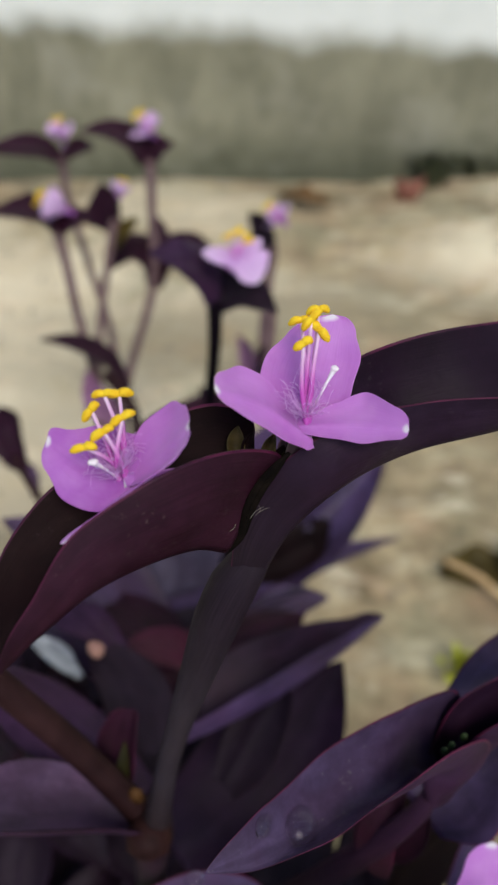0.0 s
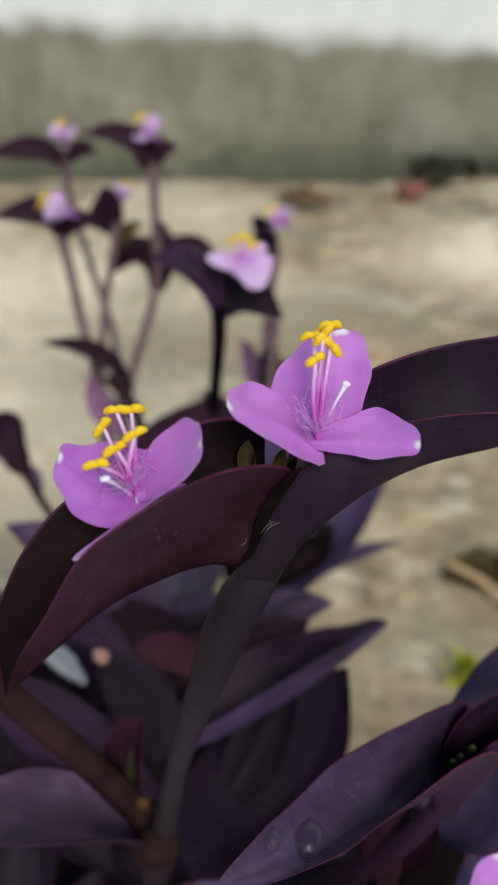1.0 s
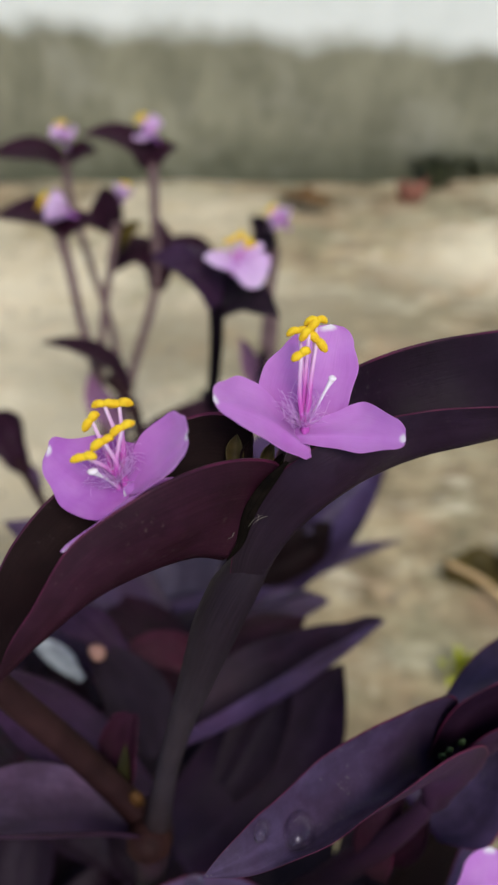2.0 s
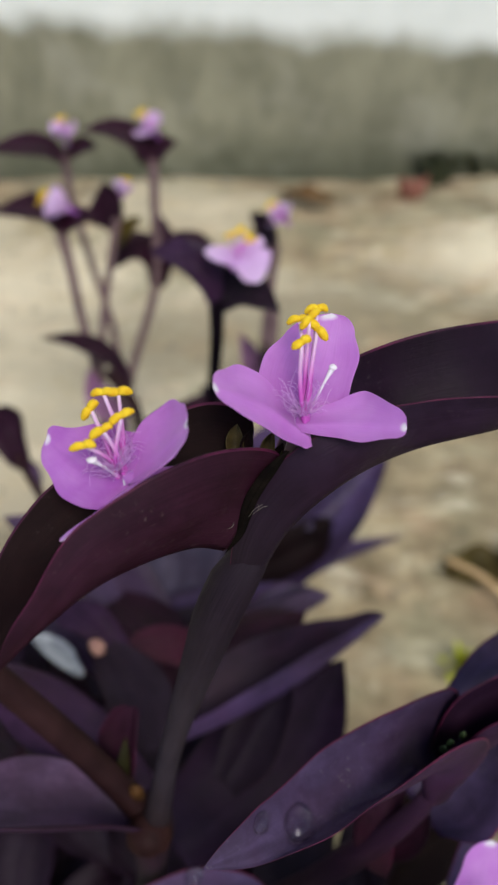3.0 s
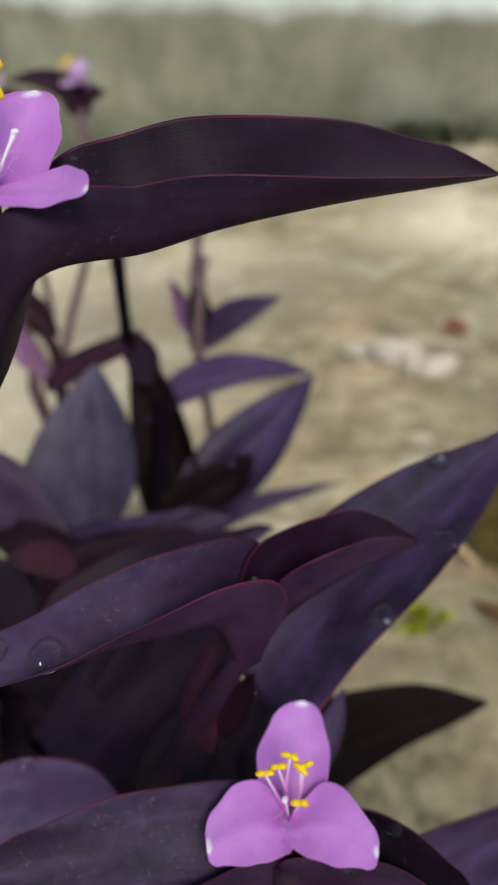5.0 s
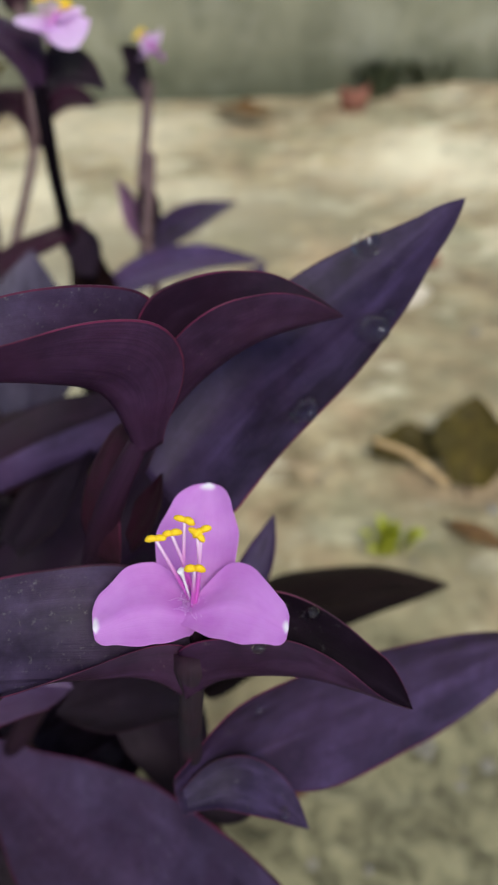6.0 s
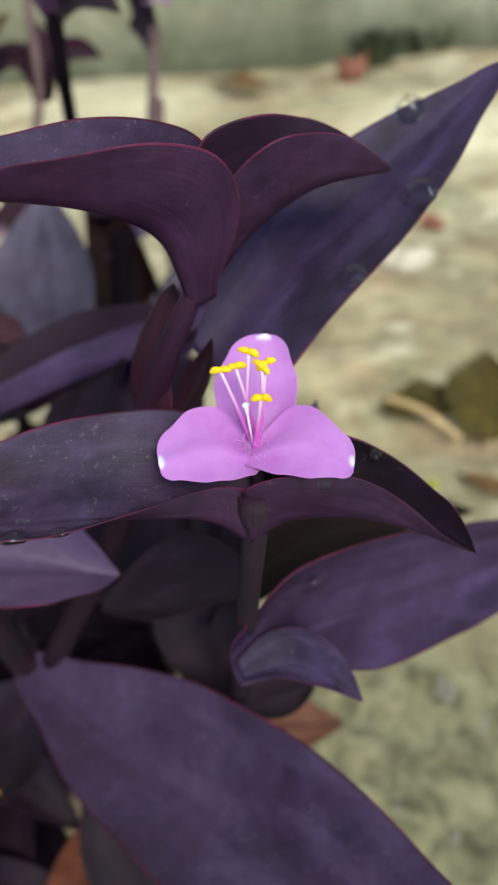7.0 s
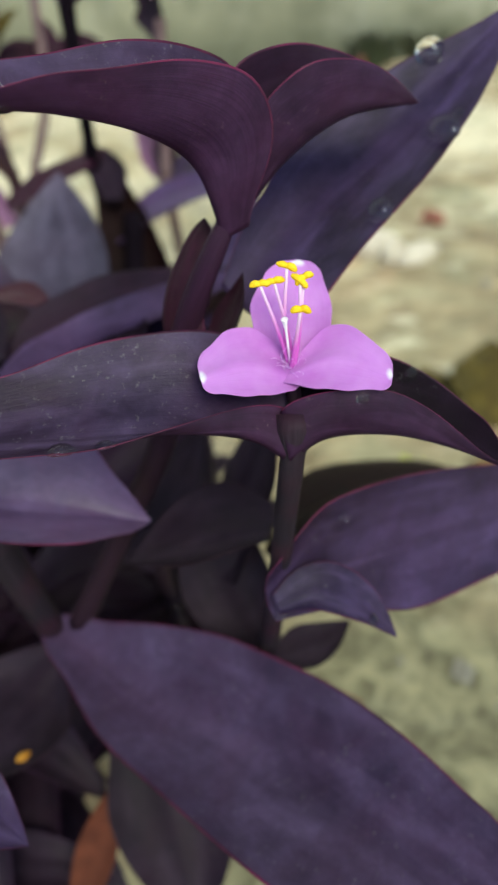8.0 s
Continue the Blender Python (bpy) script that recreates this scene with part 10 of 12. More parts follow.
leaf(under, [(-0.134, 0.092, 0.197), (-0.117, 0.097, 0.198), (-0.096, 0.105, 0.199), (-0.079, 0.110, 0.192)], [(0.40, (0.0038, -0.0114, 0.0045))], [(0.40, (-0.0038, 0.0114, 0.0045))], steps=20, base=0.2, materials=DIM)
leaf(under, [(-0.133, 0.100, 0.087), (-0.116, 0.093, 0.097), (-0.094, 0.085, 0.102), (-0.077, 0.078, 0.092)], [(0.40, (-0.0040, -0.0101, 0.0041))], [(0.40, (0.0040, 0.0101, 0.0041))], steps=20, base=0.2, materials=DIM)
under = thing("purple_plant_shoot", (-0.1094, 0.0236, 0.0000), "shaded dark purple shoot deep in the clump", "plant", "purple-leaved trailing plants")
stem(under, [(-0.0874, 0.0098, 0.1423), (-0.0944, 0.0167, 0.0711), (-0.1094, 0.0236, -0.0120)], [0.003, 0.003, 0.0034], STEM)
leaf(under, [(-0.097, 0.016, 0.083), (-0.090, 0.031, 0.088), (-0.081, 0.051, 0.091), (-0.074, 0.067, 0.082)], [(0.40, (0.0127, -0.0056, 0.0052))], [(0.40, (-0.0127, 0.0056, 0.0052))], steps=20, base=0.2, materials=DIM)
leaf(under, [(-0.089, 0.011, 0.131), (-0.094, 0.034, 0.134), (-0.100, 0.063, 0.135), (-0.105, 0.086, 0.125)], [(0.40, (0.0117, 0.0024, 0.0045))], [(0.40, (-0.0117, -0.0024, 0.0045))], steps=20, base=0.2, materials=DIM)
leaf(under, [(-0.089, 0.011, 0.130), (-0.086, 0.026, 0.140), (-0.082, 0.045, 0.145), (-0.079, 0.060, 0.135)], [(0.40, (0.0121, -0.0026, 0.0046))], [(0.40, (-0.0121, 0.0026, 0.0046))], steps=20, base=0.2, materials=DIM)
leaf(under, [(-0.088, 0.010, 0.140), (-0.079, 0.023, 0.142), (-0.069, 0.039, 0.143), (-0.061, 0.052, 0.136)], [(0.40, (0.0091, -0.0059, 0.0041))], [(0.40, (-0.0091, 0.0059, 0.0041))], steps=20, base=0.2, materials=DIM)
leaf(under, [(-0.101, 0.018, 0.054), (-0.112, 0.009, 0.060), (-0.126, -0.003, 0.063), (-0.137, -0.013, 0.055)], [(0.40, (-0.0077, 0.0088, 0.0044))], [(0.40, (0.0077, -0.0088, 0.0044))], steps=20, base=0.2, materials=DIM)
leaf(under, [(-0.100, 0.018, 0.058), (-0.110, -0.006, 0.067), (-0.121, -0.036, 0.072), (-0.130, -0.059, 0.059)], [(0.40, (-0.0109, 0.0042, 0.0044))], [(0.40, (0.0109, -0.0042, 0.0044))], steps=20, base=0.2, materials=DIM)
leaf(under, [(-0.096, 0.015, 0.085), (-0.073, 0.012, 0.103), (-0.043, 0.008, 0.112), (-0.020, 0.005, 0.097)], [(0.40, (-0.0014, -0.0110, 0.0042))], [(0.40, (0.0014, 0.0110, 0.0042))], steps=20, base=0.2, materials=DIM)
leaf(under, [(-0.097, 0.016, 0.079), (-0.083, 0.017, 0.090), (-0.065, 0.019, 0.096), (-0.050, 0.021, 0.086)], [(0.40, (0.0012, -0.0120, 0.0045))], [(0.40, (-0.0012, 0.0120, 0.0045))], steps=20, base=0.2, materials=DIM)
leaf(under, [(-0.095, 0.015, 0.091), (-0.082, 0.035, 0.094), (-0.065, 0.062, 0.096), (-0.051, 0.082, 0.085)], [(0.40, (0.0103, -0.0067, 0.0046))], [(0.40, (-0.0103, 0.0067, 0.0046))], steps=20, base=0.2, materials=DIM)
leaf(under, [(-0.095, 0.015, 0.090), (-0.091, 0.001, 0.094), (-0.085, -0.018, 0.097), (-0.080, -0.032, 0.089)], [(0.40, (-0.0123, -0.0041, 0.0049))], [(0.40, (0.0123, 0.0041, 0.0049))], steps=20, base=0.2, materials=DIM)
leaf(under, [(-0.095, 0.015, 0.092), (-0.109, 0.026, 0.102), (-0.126, 0.040, 0.106), (-0.140, 0.051, 0.096)], [(0.40, (0.0064, 0.0078, 0.0038))], [(0.40, (-0.0064, -0.0078, 0.0038))], steps=20, base=0.2, materials=DIM)
under = thing("purple_plant_shoot", (0.0214, 0.1442, 0.0000), "shaded dark purple shoot deep in the clump", "plant", "purple-leaved trailing plants")
stem(under, [(-0.0045, 0.1206, 0.1249), (0.0125, 0.1324, 0.0624), (0.0214, 0.1442, -0.0120)], [0.003, 0.003, 0.0034], STEM)
leaf(under, [(-0.003, 0.122, 0.118), (-0.019, 0.133, 0.131), (-0.039, 0.146, 0.137), (-0.055, 0.157, 0.125)], [(0.40, (0.0058, 0.0087, 0.0039))], [(0.40, (-0.0058, -0.0087, 0.0039))], steps=20, base=0.2, materials=DIM)
leaf(under, [(0.003, 0.128, 0.087), (-0.013, 0.119, 0.090), (-0.034, 0.108, 0.092), (-0.050, 0.099, 0.084)], [(0.40, (-0.0053, 0.0099, 0.0042))], [(0.40, (0.0053, -0.0099, 0.0042))], steps=20, base=0.2, materials=DIM)
leaf(under, [(0.010, 0.134, 0.053), (0.003, 0.151, 0.057), (-0.007, 0.172, 0.059), (-0.014, 0.189, 0.050)], [(0.40, (0.0127, 0.0057, 0.0052))], [(0.40, (-0.0127, -0.0057, 0.0052))], steps=20, base=0.2, materials=DIM)
leaf(under, [(-0.004, 0.121, 0.124), (-0.026, 0.119, 0.139), (-0.053, 0.118, 0.147), (-0.075, 0.116, 0.133)], [(0.40, (-0.0007, 0.0109, 0.0041))], [(0.40, (0.0007, -0.0109, 0.0041))], steps=20, base=0.2, materials=DIM)
leaf(under, [(0.002, 0.127, 0.092), (-0.002, 0.142, 0.094), (-0.009, 0.162, 0.095), (-0.013, 0.177, 0.088)], [(0.40, (0.0099, 0.0031, 0.0039))], [(0.40, (-0.0099, -0.0031, 0.0039))], steps=20, base=0.2, materials=DIM)
leaf(under, [(0.009, 0.133, 0.061), (-0.006, 0.125, 0.072), (-0.025, 0.115, 0.077), (-0.040, 0.107, 0.067)], [(0.40, (-0.0052, 0.0098, 0.0042))], [(0.40, (0.0052, -0.0098, 0.0042))], steps=20, base=0.2, materials=DIM)
leaf(under, [(0.011, 0.135, 0.051), (-0.004, 0.120, 0.054), (-0.022, 0.101, 0.056), (-0.036, 0.086, 0.046)], [(0.40, (-0.0082, 0.0080, 0.0043))], [(0.40, (0.0082, -0.0080, 0.0043))], steps=20, base=0.2, materials=DIM)
leaf(under, [(0.005, 0.129, 0.081), (0.001, 0.113, 0.089), (-0.003, 0.094, 0.093), (-0.007, 0.078, 0.084)], [(0.40, (-0.0136, 0.0030, 0.0052))], [(0.40, (0.0136, -0.0030, 0.0052))], steps=20, base=0.2, materials=DIM)
leaf(under, [(0.005, 0.129, 0.081), (-0.020, 0.130, 0.098), (-0.051, 0.131, 0.107), (-0.076, 0.131, 0.092)], [(0.40, (0.0004, 0.0136, 0.0051))], [(0.40, (-0.0004, -0.0136, 0.0051))], steps=20, base=0.2, materials=DIM)
leaf(under, [(-0.004, 0.121, 0.122), (-0.022, 0.135, 0.139), (-0.045, 0.153, 0.147), (-0.063, 0.167, 0.132)], [(0.40, (0.0061, 0.0078, 0.0037))], [(0.40, (-0.0061, -0.0078, 0.0037))], steps=20, base=0.2, materials=DIM)
leaf(under, [(0.000, 0.125, 0.103), (-0.014, 0.117, 0.111), (-0.032, 0.108, 0.116), (-0.046, 0.101, 0.106)], [(0.40, (-0.0058, 0.0111, 0.0047))], [(0.40, (0.0058, -0.0111, 0.0047))], steps=20, base=0.2, materials=DIM)
under = thing("purple_plant_shoot", (-0.1530, 0.2067, 0.0000), "shaded dark purple shoot deep in the clump", "plant", "purple-leaved trailing plants")
stem(under, [(-0.1795, 0.2101, 0.1942), (-0.1622, 0.2084, 0.0971), (-0.1530, 0.2067, -0.0120)], [0.003, 0.003, 0.0034], STEM)
leaf(under, [(-0.169, 0.209, 0.117), (-0.173, 0.190, 0.120), (-0.178, 0.166, 0.121), (-0.182, 0.147, 0.112)], [(0.40, (-0.0093, 0.0019, 0.0036))], [(0.40, (0.0093, -0.0019, 0.0036))], steps=20, base=0.2, materials=DIM)
leaf(under, [(-0.163, 0.208, 0.074), (-0.176, 0.229, 0.083), (-0.193, 0.255, 0.087), (-0.206, 0.276, 0.074)], [(0.40, (0.0111, 0.0070, 0.0049))], [(0.40, (-0.0111, -0.0070, 0.0049))], steps=20, base=0.2, materials=DIM)
leaf(under, [(-0.173, 0.209, 0.149), (-0.180, 0.189, 0.154), (-0.188, 0.163, 0.157), (-0.194, 0.143, 0.147)], [(0.40, (-0.0128, 0.0039, 0.0050))], [(0.40, (0.0128, -0.0039, 0.0050))], steps=20, base=0.2, materials=DIM)
leaf(under, [(-0.169, 0.209, 0.121), (-0.157, 0.203, 0.123), (-0.141, 0.196, 0.124), (-0.128, 0.191, 0.118)], [(0.40, (-0.0040, -0.0091, 0.0037))], [(0.40, (0.0040, 0.0091, 0.0037))], steps=20, base=0.2, materials=DIM)
leaf(under, [(-0.167, 0.209, 0.105), (-0.153, 0.196, 0.109), (-0.136, 0.179, 0.111), (-0.122, 0.167, 0.103)], [(0.40, (-0.0081, -0.0087, 0.0045))], [(0.40, (0.0081, 0.0087, 0.0045))], steps=20, base=0.2, materials=DIM)
leaf(under, [(-0.164, 0.208, 0.082), (-0.172, 0.194, 0.093), (-0.181, 0.177, 0.099), (-0.189, 0.164, 0.089)], [(0.40, (-0.0084, 0.0047, 0.0036))], [(0.40, (0.0084, -0.0047, 0.0036))], steps=20, base=0.2, materials=DIM)
leaf(under, [(-0.170, 0.209, 0.124), (-0.183, 0.198, 0.130), (-0.199, 0.185, 0.133), (-0.212, 0.174, 0.124)], [(0.40, (-0.0068, 0.0080, 0.0040))], [(0.40, (0.0068, -0.0080, 0.0040))], steps=20, base=0.2, materials=DIM)
leaf(under, [(-0.165, 0.208, 0.086), (-0.182, 0.191, 0.104), (-0.205, 0.169, 0.114), (-0.222, 0.151, 0.098)], [(0.40, (-0.0097, 0.0098, 0.0052))], [(0.40, (0.0097, -0.0098, 0.0052))], steps=20, base=0.2, materials=DIM)
leaf(under, [(-0.164, 0.208, 0.082), (-0.167, 0.194, 0.092), (-0.171, 0.176, 0.096), (-0.174, 0.162, 0.087)], [(0.40, (-0.0129, 0.0028, 0.0050))], [(0.40, (0.0129, -0.0028, 0.0050))], steps=20, base=0.2, materials=DIM)
leaf(under, [(-0.171, 0.209, 0.128), (-0.152, 0.207, 0.138), (-0.127, 0.205, 0.142), (-0.108, 0.204, 0.131)], [(0.40, (-0.0009, -0.0108, 0.0041))], [(0.40, (0.0009, 0.0108, 0.0041))], steps=20, base=0.2, materials=DIM)
leaf(under, [(-0.176, 0.210, 0.171), (-0.194, 0.202, 0.179), (-0.217, 0.192, 0.183), (-0.235, 0.185, 0.173)], [(0.40, (-0.0050, 0.0118, 0.0048))], [(0.40, (0.0050, -0.0118, 0.0048))], steps=20, base=0.2, materials=DIM)
under = thing("purple_plant_shoot", (-0.1727, 0.2160, 0.0000), "shaded dark purple shoot deep in the clump", "plant", "purple-leaved trailing plants")
stem(under, [(-0.1983, 0.1991, 0.1143), (-0.1815, 0.2076, 0.0572), (-0.1727, 0.2160, -0.0120)], [0.003, 0.003, 0.0034], STEM)
leaf(under, [(-0.190, 0.204, 0.079), (-0.175, 0.199, 0.081), (-0.156, 0.192, 0.083), (-0.141, 0.186, 0.076)], [(0.40, (-0.0041, -0.0110, 0.0044))], [(0.40, (0.0041, 0.0110, 0.0044))], steps=20, base=0.2, materials=DIM)
leaf(under, [(-0.182, 0.210, 0.042), (-0.193, 0.225, 0.044), (-0.207, 0.244, 0.046), (-0.218, 0.260, 0.037)], [(0.40, (0.0108, 0.0079, 0.0051))], [(0.40, (-0.0108, -0.0079, 0.0051))], steps=20, base=0.2, materials=DIM)
leaf(under, [(-0.188, 0.206, 0.069), (-0.201, 0.198, 0.080), (-0.217, 0.188, 0.086), (-0.230, 0.181, 0.076)], [(0.40, (-0.0053, 0.0087, 0.0038))], [(0.40, (0.0053, -0.0087, 0.0038))], steps=20, base=0.2, materials=DIM)
leaf(under, [(-0.189, 0.205, 0.075), (-0.176, 0.213, 0.078), (-0.160, 0.223, 0.079), (-0.147, 0.231, 0.072)], [(0.40, (0.0058, -0.0094, 0.0042))], [(0.40, (-0.0058, 0.0094, 0.0042))], steps=20, base=0.2, materials=DIM)
leaf(under, [(-0.183, 0.209, 0.047), (-0.203, 0.213, 0.051), (-0.228, 0.219, 0.054), (-0.248, 0.223, 0.044)], [(0.40, (0.0027, 0.0126, 0.0048))], [(0.40, (-0.0027, -0.0126, 0.0048))], steps=20, base=0.2, materials=DIM)
leaf(under, [(-0.183, 0.209, 0.046), (-0.204, 0.199, 0.058), (-0.230, 0.185, 0.064), (-0.251, 0.175, 0.051)], [(0.40, (-0.0042, 0.0083, 0.0035))], [(0.40, (0.0042, -0.0083, 0.0035))], steps=20, base=0.2, materials=DIM)
leaf(under, [(-0.183, 0.209, 0.046), (-0.168, 0.214, 0.053), (-0.150, 0.219, 0.056), (-0.136, 0.223, 0.048)], [(0.40, (0.0039, -0.0132, 0.0052))], [(0.40, (-0.0039, 0.0132, 0.0052))], steps=20, base=0.2, materials=DIM)
leaf(under, [(-0.188, 0.206, 0.067), (-0.184, 0.190, 0.080), (-0.179, 0.169, 0.087), (-0.175, 0.153, 0.076)], [(0.40, (-0.0108, -0.0026, 0.0042))], [(0.40, (0.0108, 0.0026, 0.0042))], steps=20, base=0.2, materials=DIM)
leaf(under, [(-0.185, 0.208, 0.055), (-0.180, 0.222, 0.057), (-0.173, 0.239, 0.058), (-0.167, 0.253, 0.051)], [(0.40, (0.0127, -0.0049, 0.0051))], [(0.40, (-0.0127, 0.0049, 0.0051))], steps=20, base=0.2, materials=DIM)
leaf(under, [(-0.194, 0.202, 0.094), (-0.181, 0.219, 0.103), (-0.165, 0.239, 0.107), (-0.152, 0.256, 0.096)], [(0.40, (0.0076, -0.0059, 0.0036))], [(0.40, (-0.0076, 0.0059, 0.0036))], steps=20, base=0.2, materials=DIM)
leaf(under, [(-0.198, 0.199, 0.113), (-0.196, 0.220, 0.121), (-0.194, 0.245, 0.124), (-0.192, 0.266, 0.114)], [(0.40, (0.0115, -0.0010, 0.0044))], [(0.40, (-0.0115, 0.0010, 0.0044))], steps=20, base=0.2, materials=DIM)
under = thing("purple_plant_shoot", (-0.1328, 0.1931, 0.0000), "shaded dark purple shoot deep in the clump", "plant", "purple-leaved trailing plants")
stem(under, [(-0.1488, 0.2118, 0.1483), (-0.1368, 0.2024, 0.0741), (-0.1328, 0.1931, -0.0120)], [0.003, 0.003, 0.0034], STEM)
leaf(under, [(-0.139, 0.201, 0.061), (-0.129, 0.189, 0.071), (-0.117, 0.174, 0.075), (-0.106, 0.162, 0.066)], [(0.40, (-0.0101, -0.0087, 0.0050))], [(0.40, (0.0101, 0.0087, 0.0050))], steps=20, base=0.2, materials=DIM)
leaf(under, [(-0.146, 0.208, 0.122), (-0.130, 0.203, 0.128), (-0.110, 0.197, 0.131), (-0.094, 0.191, 0.122)], [(0.40, (-0.0038, -0.0116, 0.0046))], [(0.40, (0.0038, 0.0116, 0.0046))], steps=20, base=0.2, materials=DIM)
leaf(under, [(-0.140, 0.201, 0.063), (-0.118, 0.199, 0.076), (-0.091, 0.197, 0.082), (-0.070, 0.196, 0.069)], [(0.40, (-0.0009, -0.0120, 0.0045))], [(0.40, (0.0009, 0.0120, 0.0045))], steps=20, base=0.2, materials=DIM)
leaf(under, [(-0.147, 0.210, 0.135), (-0.161, 0.197, 0.146), (-0.178, 0.181, 0.152), (-0.191, 0.168, 0.141)], [(0.40, (-0.0077, 0.0081, 0.0042))], [(0.40, (0.0077, -0.0081, 0.0042))], steps=20, base=0.2, materials=DIM)
leaf(under, [(-0.140, 0.202, 0.067), (-0.116, 0.198, 0.082), (-0.086, 0.194, 0.089), (-0.062, 0.191, 0.075)], [(0.40, (-0.0014, -0.0105, 0.0040))], [(0.40, (0.0014, 0.0105, 0.0040))], steps=20, base=0.2, materials=DIM)
leaf(under, [(-0.144, 0.206, 0.101), (-0.132, 0.213, 0.111), (-0.117, 0.222, 0.117), (-0.105, 0.230, 0.108)], [(0.40, (0.0059, -0.0096, 0.0042))], [(0.40, (-0.0059, 0.0096, 0.0042))], steps=20, base=0.2, materials=DIM)
leaf(under, [(-0.141, 0.202, 0.073), (-0.136, 0.183, 0.084), (-0.130, 0.159, 0.090), (-0.125, 0.139, 0.078)], [(0.40, (-0.0095, -0.0023, 0.0037))], [(0.40, (0.0095, 0.0023, 0.0037))], steps=20, base=0.2, materials=DIM)
leaf(under, [(-0.143, 0.205, 0.095), (-0.157, 0.214, 0.099), (-0.175, 0.226, 0.101), (-0.190, 0.235, 0.092)], [(0.40, (0.0073, 0.0112, 0.0050))], [(0.40, (-0.0073, -0.0112, 0.0050))], steps=20, base=0.2, materials=DIM)
leaf(under, [(-0.146, 0.209, 0.123), (-0.162, 0.202, 0.133), (-0.181, 0.194, 0.137), (-0.197, 0.187, 0.127)], [(0.40, (-0.0043, 0.0103, 0.0042))], [(0.40, (0.0043, -0.0103, 0.0042))], steps=20, base=0.2, materials=DIM)
leaf(under, [(-0.138, 0.200, 0.052), (-0.154, 0.185, 0.069), (-0.173, 0.166, 0.077), (-0.189, 0.151, 0.063)], [(0.40, (-0.0091, 0.0095, 0.0049))], [(0.40, (0.0091, -0.0095, 0.0049))], steps=20, base=0.2, materials=DIM)
leaf(under, [(-0.139, 0.201, 0.059), (-0.145, 0.213, 0.062), (-0.152, 0.230, 0.063), (-0.158, 0.242, 0.056)], [(0.40, (0.0105, 0.0046, 0.0043))], [(0.40, (-0.0105, -0.0046, 0.0043))], steps=20, base=0.2, materials=DIM)
under = thing("purple_plant_shoot", (-0.1771, 0.1123, 0.0000), "shaded dark purple shoot deep in the clump", "plant", "purple-leaved trailing plants")
stem(under, [(-0.2049, 0.1075, 0.2316), (-0.1870, 0.1099, 0.1158), (-0.1771, 0.1123, -0.0120)], [0.003, 0.003, 0.0034], STEM)
leaf(under, [(-0.190, 0.110, 0.110), (-0.193, 0.091, 0.119), (-0.196, 0.066, 0.124), (-0.198, 0.047, 0.113)], [(0.40, (-0.0131, 0.0016, 0.0050))], [(0.40, (0.0131, -0.0016, 0.0050))], steps=20, base=0.2, materials=DIM)
leaf(under, [(-0.192, 0.110, 0.128), (-0.203, 0.130, 0.132), (-0.215, 0.155, 0.135), (-0.226, 0.175, 0.124)], [(0.40, (0.0087, 0.0044, 0.0037))], [(0.40, (-0.0087, -0.0044, 0.0037))], steps=20, base=0.2, materials=DIM)
leaf(under, [(-0.194, 0.109, 0.143), (-0.208, 0.120, 0.148), (-0.225, 0.133, 0.150), (-0.238, 0.144, 0.142)], [(0.40, (0.0083, 0.0105, 0.0050))], [(0.40, (-0.0083, -0.0105, 0.0050))], steps=20, base=0.2, materials=DIM)
leaf(under, [(-0.194, 0.109, 0.143), (-0.203, 0.131, 0.159), (-0.213, 0.158, 0.167), (-0.221, 0.179, 0.152)], [(0.40, (0.0117, 0.0045, 0.0047))], [(0.40, (-0.0117, -0.0045, 0.0047))], steps=20, base=0.2, materials=DIM)
leaf(under, [(-0.190, 0.110, 0.111), (-0.191, 0.094, 0.117), (-0.192, 0.074, 0.120), (-0.193, 0.058, 0.112)], [(0.40, (-0.0128, 0.0005, 0.0048))], [(0.40, (0.0128, -0.0005, 0.0048))], steps=20, base=0.2, materials=DIM)
leaf(under, [(-0.201, 0.108, 0.197), (-0.185, 0.114, 0.210), (-0.166, 0.121, 0.216), (-0.150, 0.127, 0.205)], [(0.40, (0.0042, -0.0112, 0.0045))], [(0.40, (-0.0042, 0.0112, 0.0045))], steps=20, base=0.2, materials=DIM)
leaf(under, [(-0.197, 0.109, 0.168), (-0.198, 0.128, 0.174), (-0.199, 0.152, 0.176), (-0.199, 0.171, 0.167)], [(0.40, (0.0099, 0.0003, 0.0037))], [(0.40, (-0.0099, -0.0003, 0.0037))], steps=20, base=0.2, materials=DIM)
leaf(under, [(-0.192, 0.110, 0.124), (-0.211, 0.103, 0.133), (-0.234, 0.094, 0.138), (-0.252, 0.087, 0.127)], [(0.40, (-0.0038, 0.0102, 0.0041))], [(0.40, (0.0038, -0.0102, 0.0041))], steps=20, base=0.2, materials=DIM)
leaf(under, [(-0.195, 0.109, 0.147), (-0.178, 0.092, 0.165), (-0.156, 0.070, 0.174), (-0.139, 0.052, 0.158)], [(0.40, (-0.0074, -0.0073, 0.0039))], [(0.40, (0.0074, 0.0073, 0.0039))], steps=20, base=0.2, materials=DIM)
leaf(under, [(-0.198, 0.109, 0.177), (-0.196, 0.091, 0.184), (-0.194, 0.069, 0.188), (-0.192, 0.052, 0.178)], [(0.40, (-0.0132, -0.0014, 0.0050))], [(0.40, (0.0132, 0.0014, 0.0050))], steps=20, base=0.2, materials=DIM)
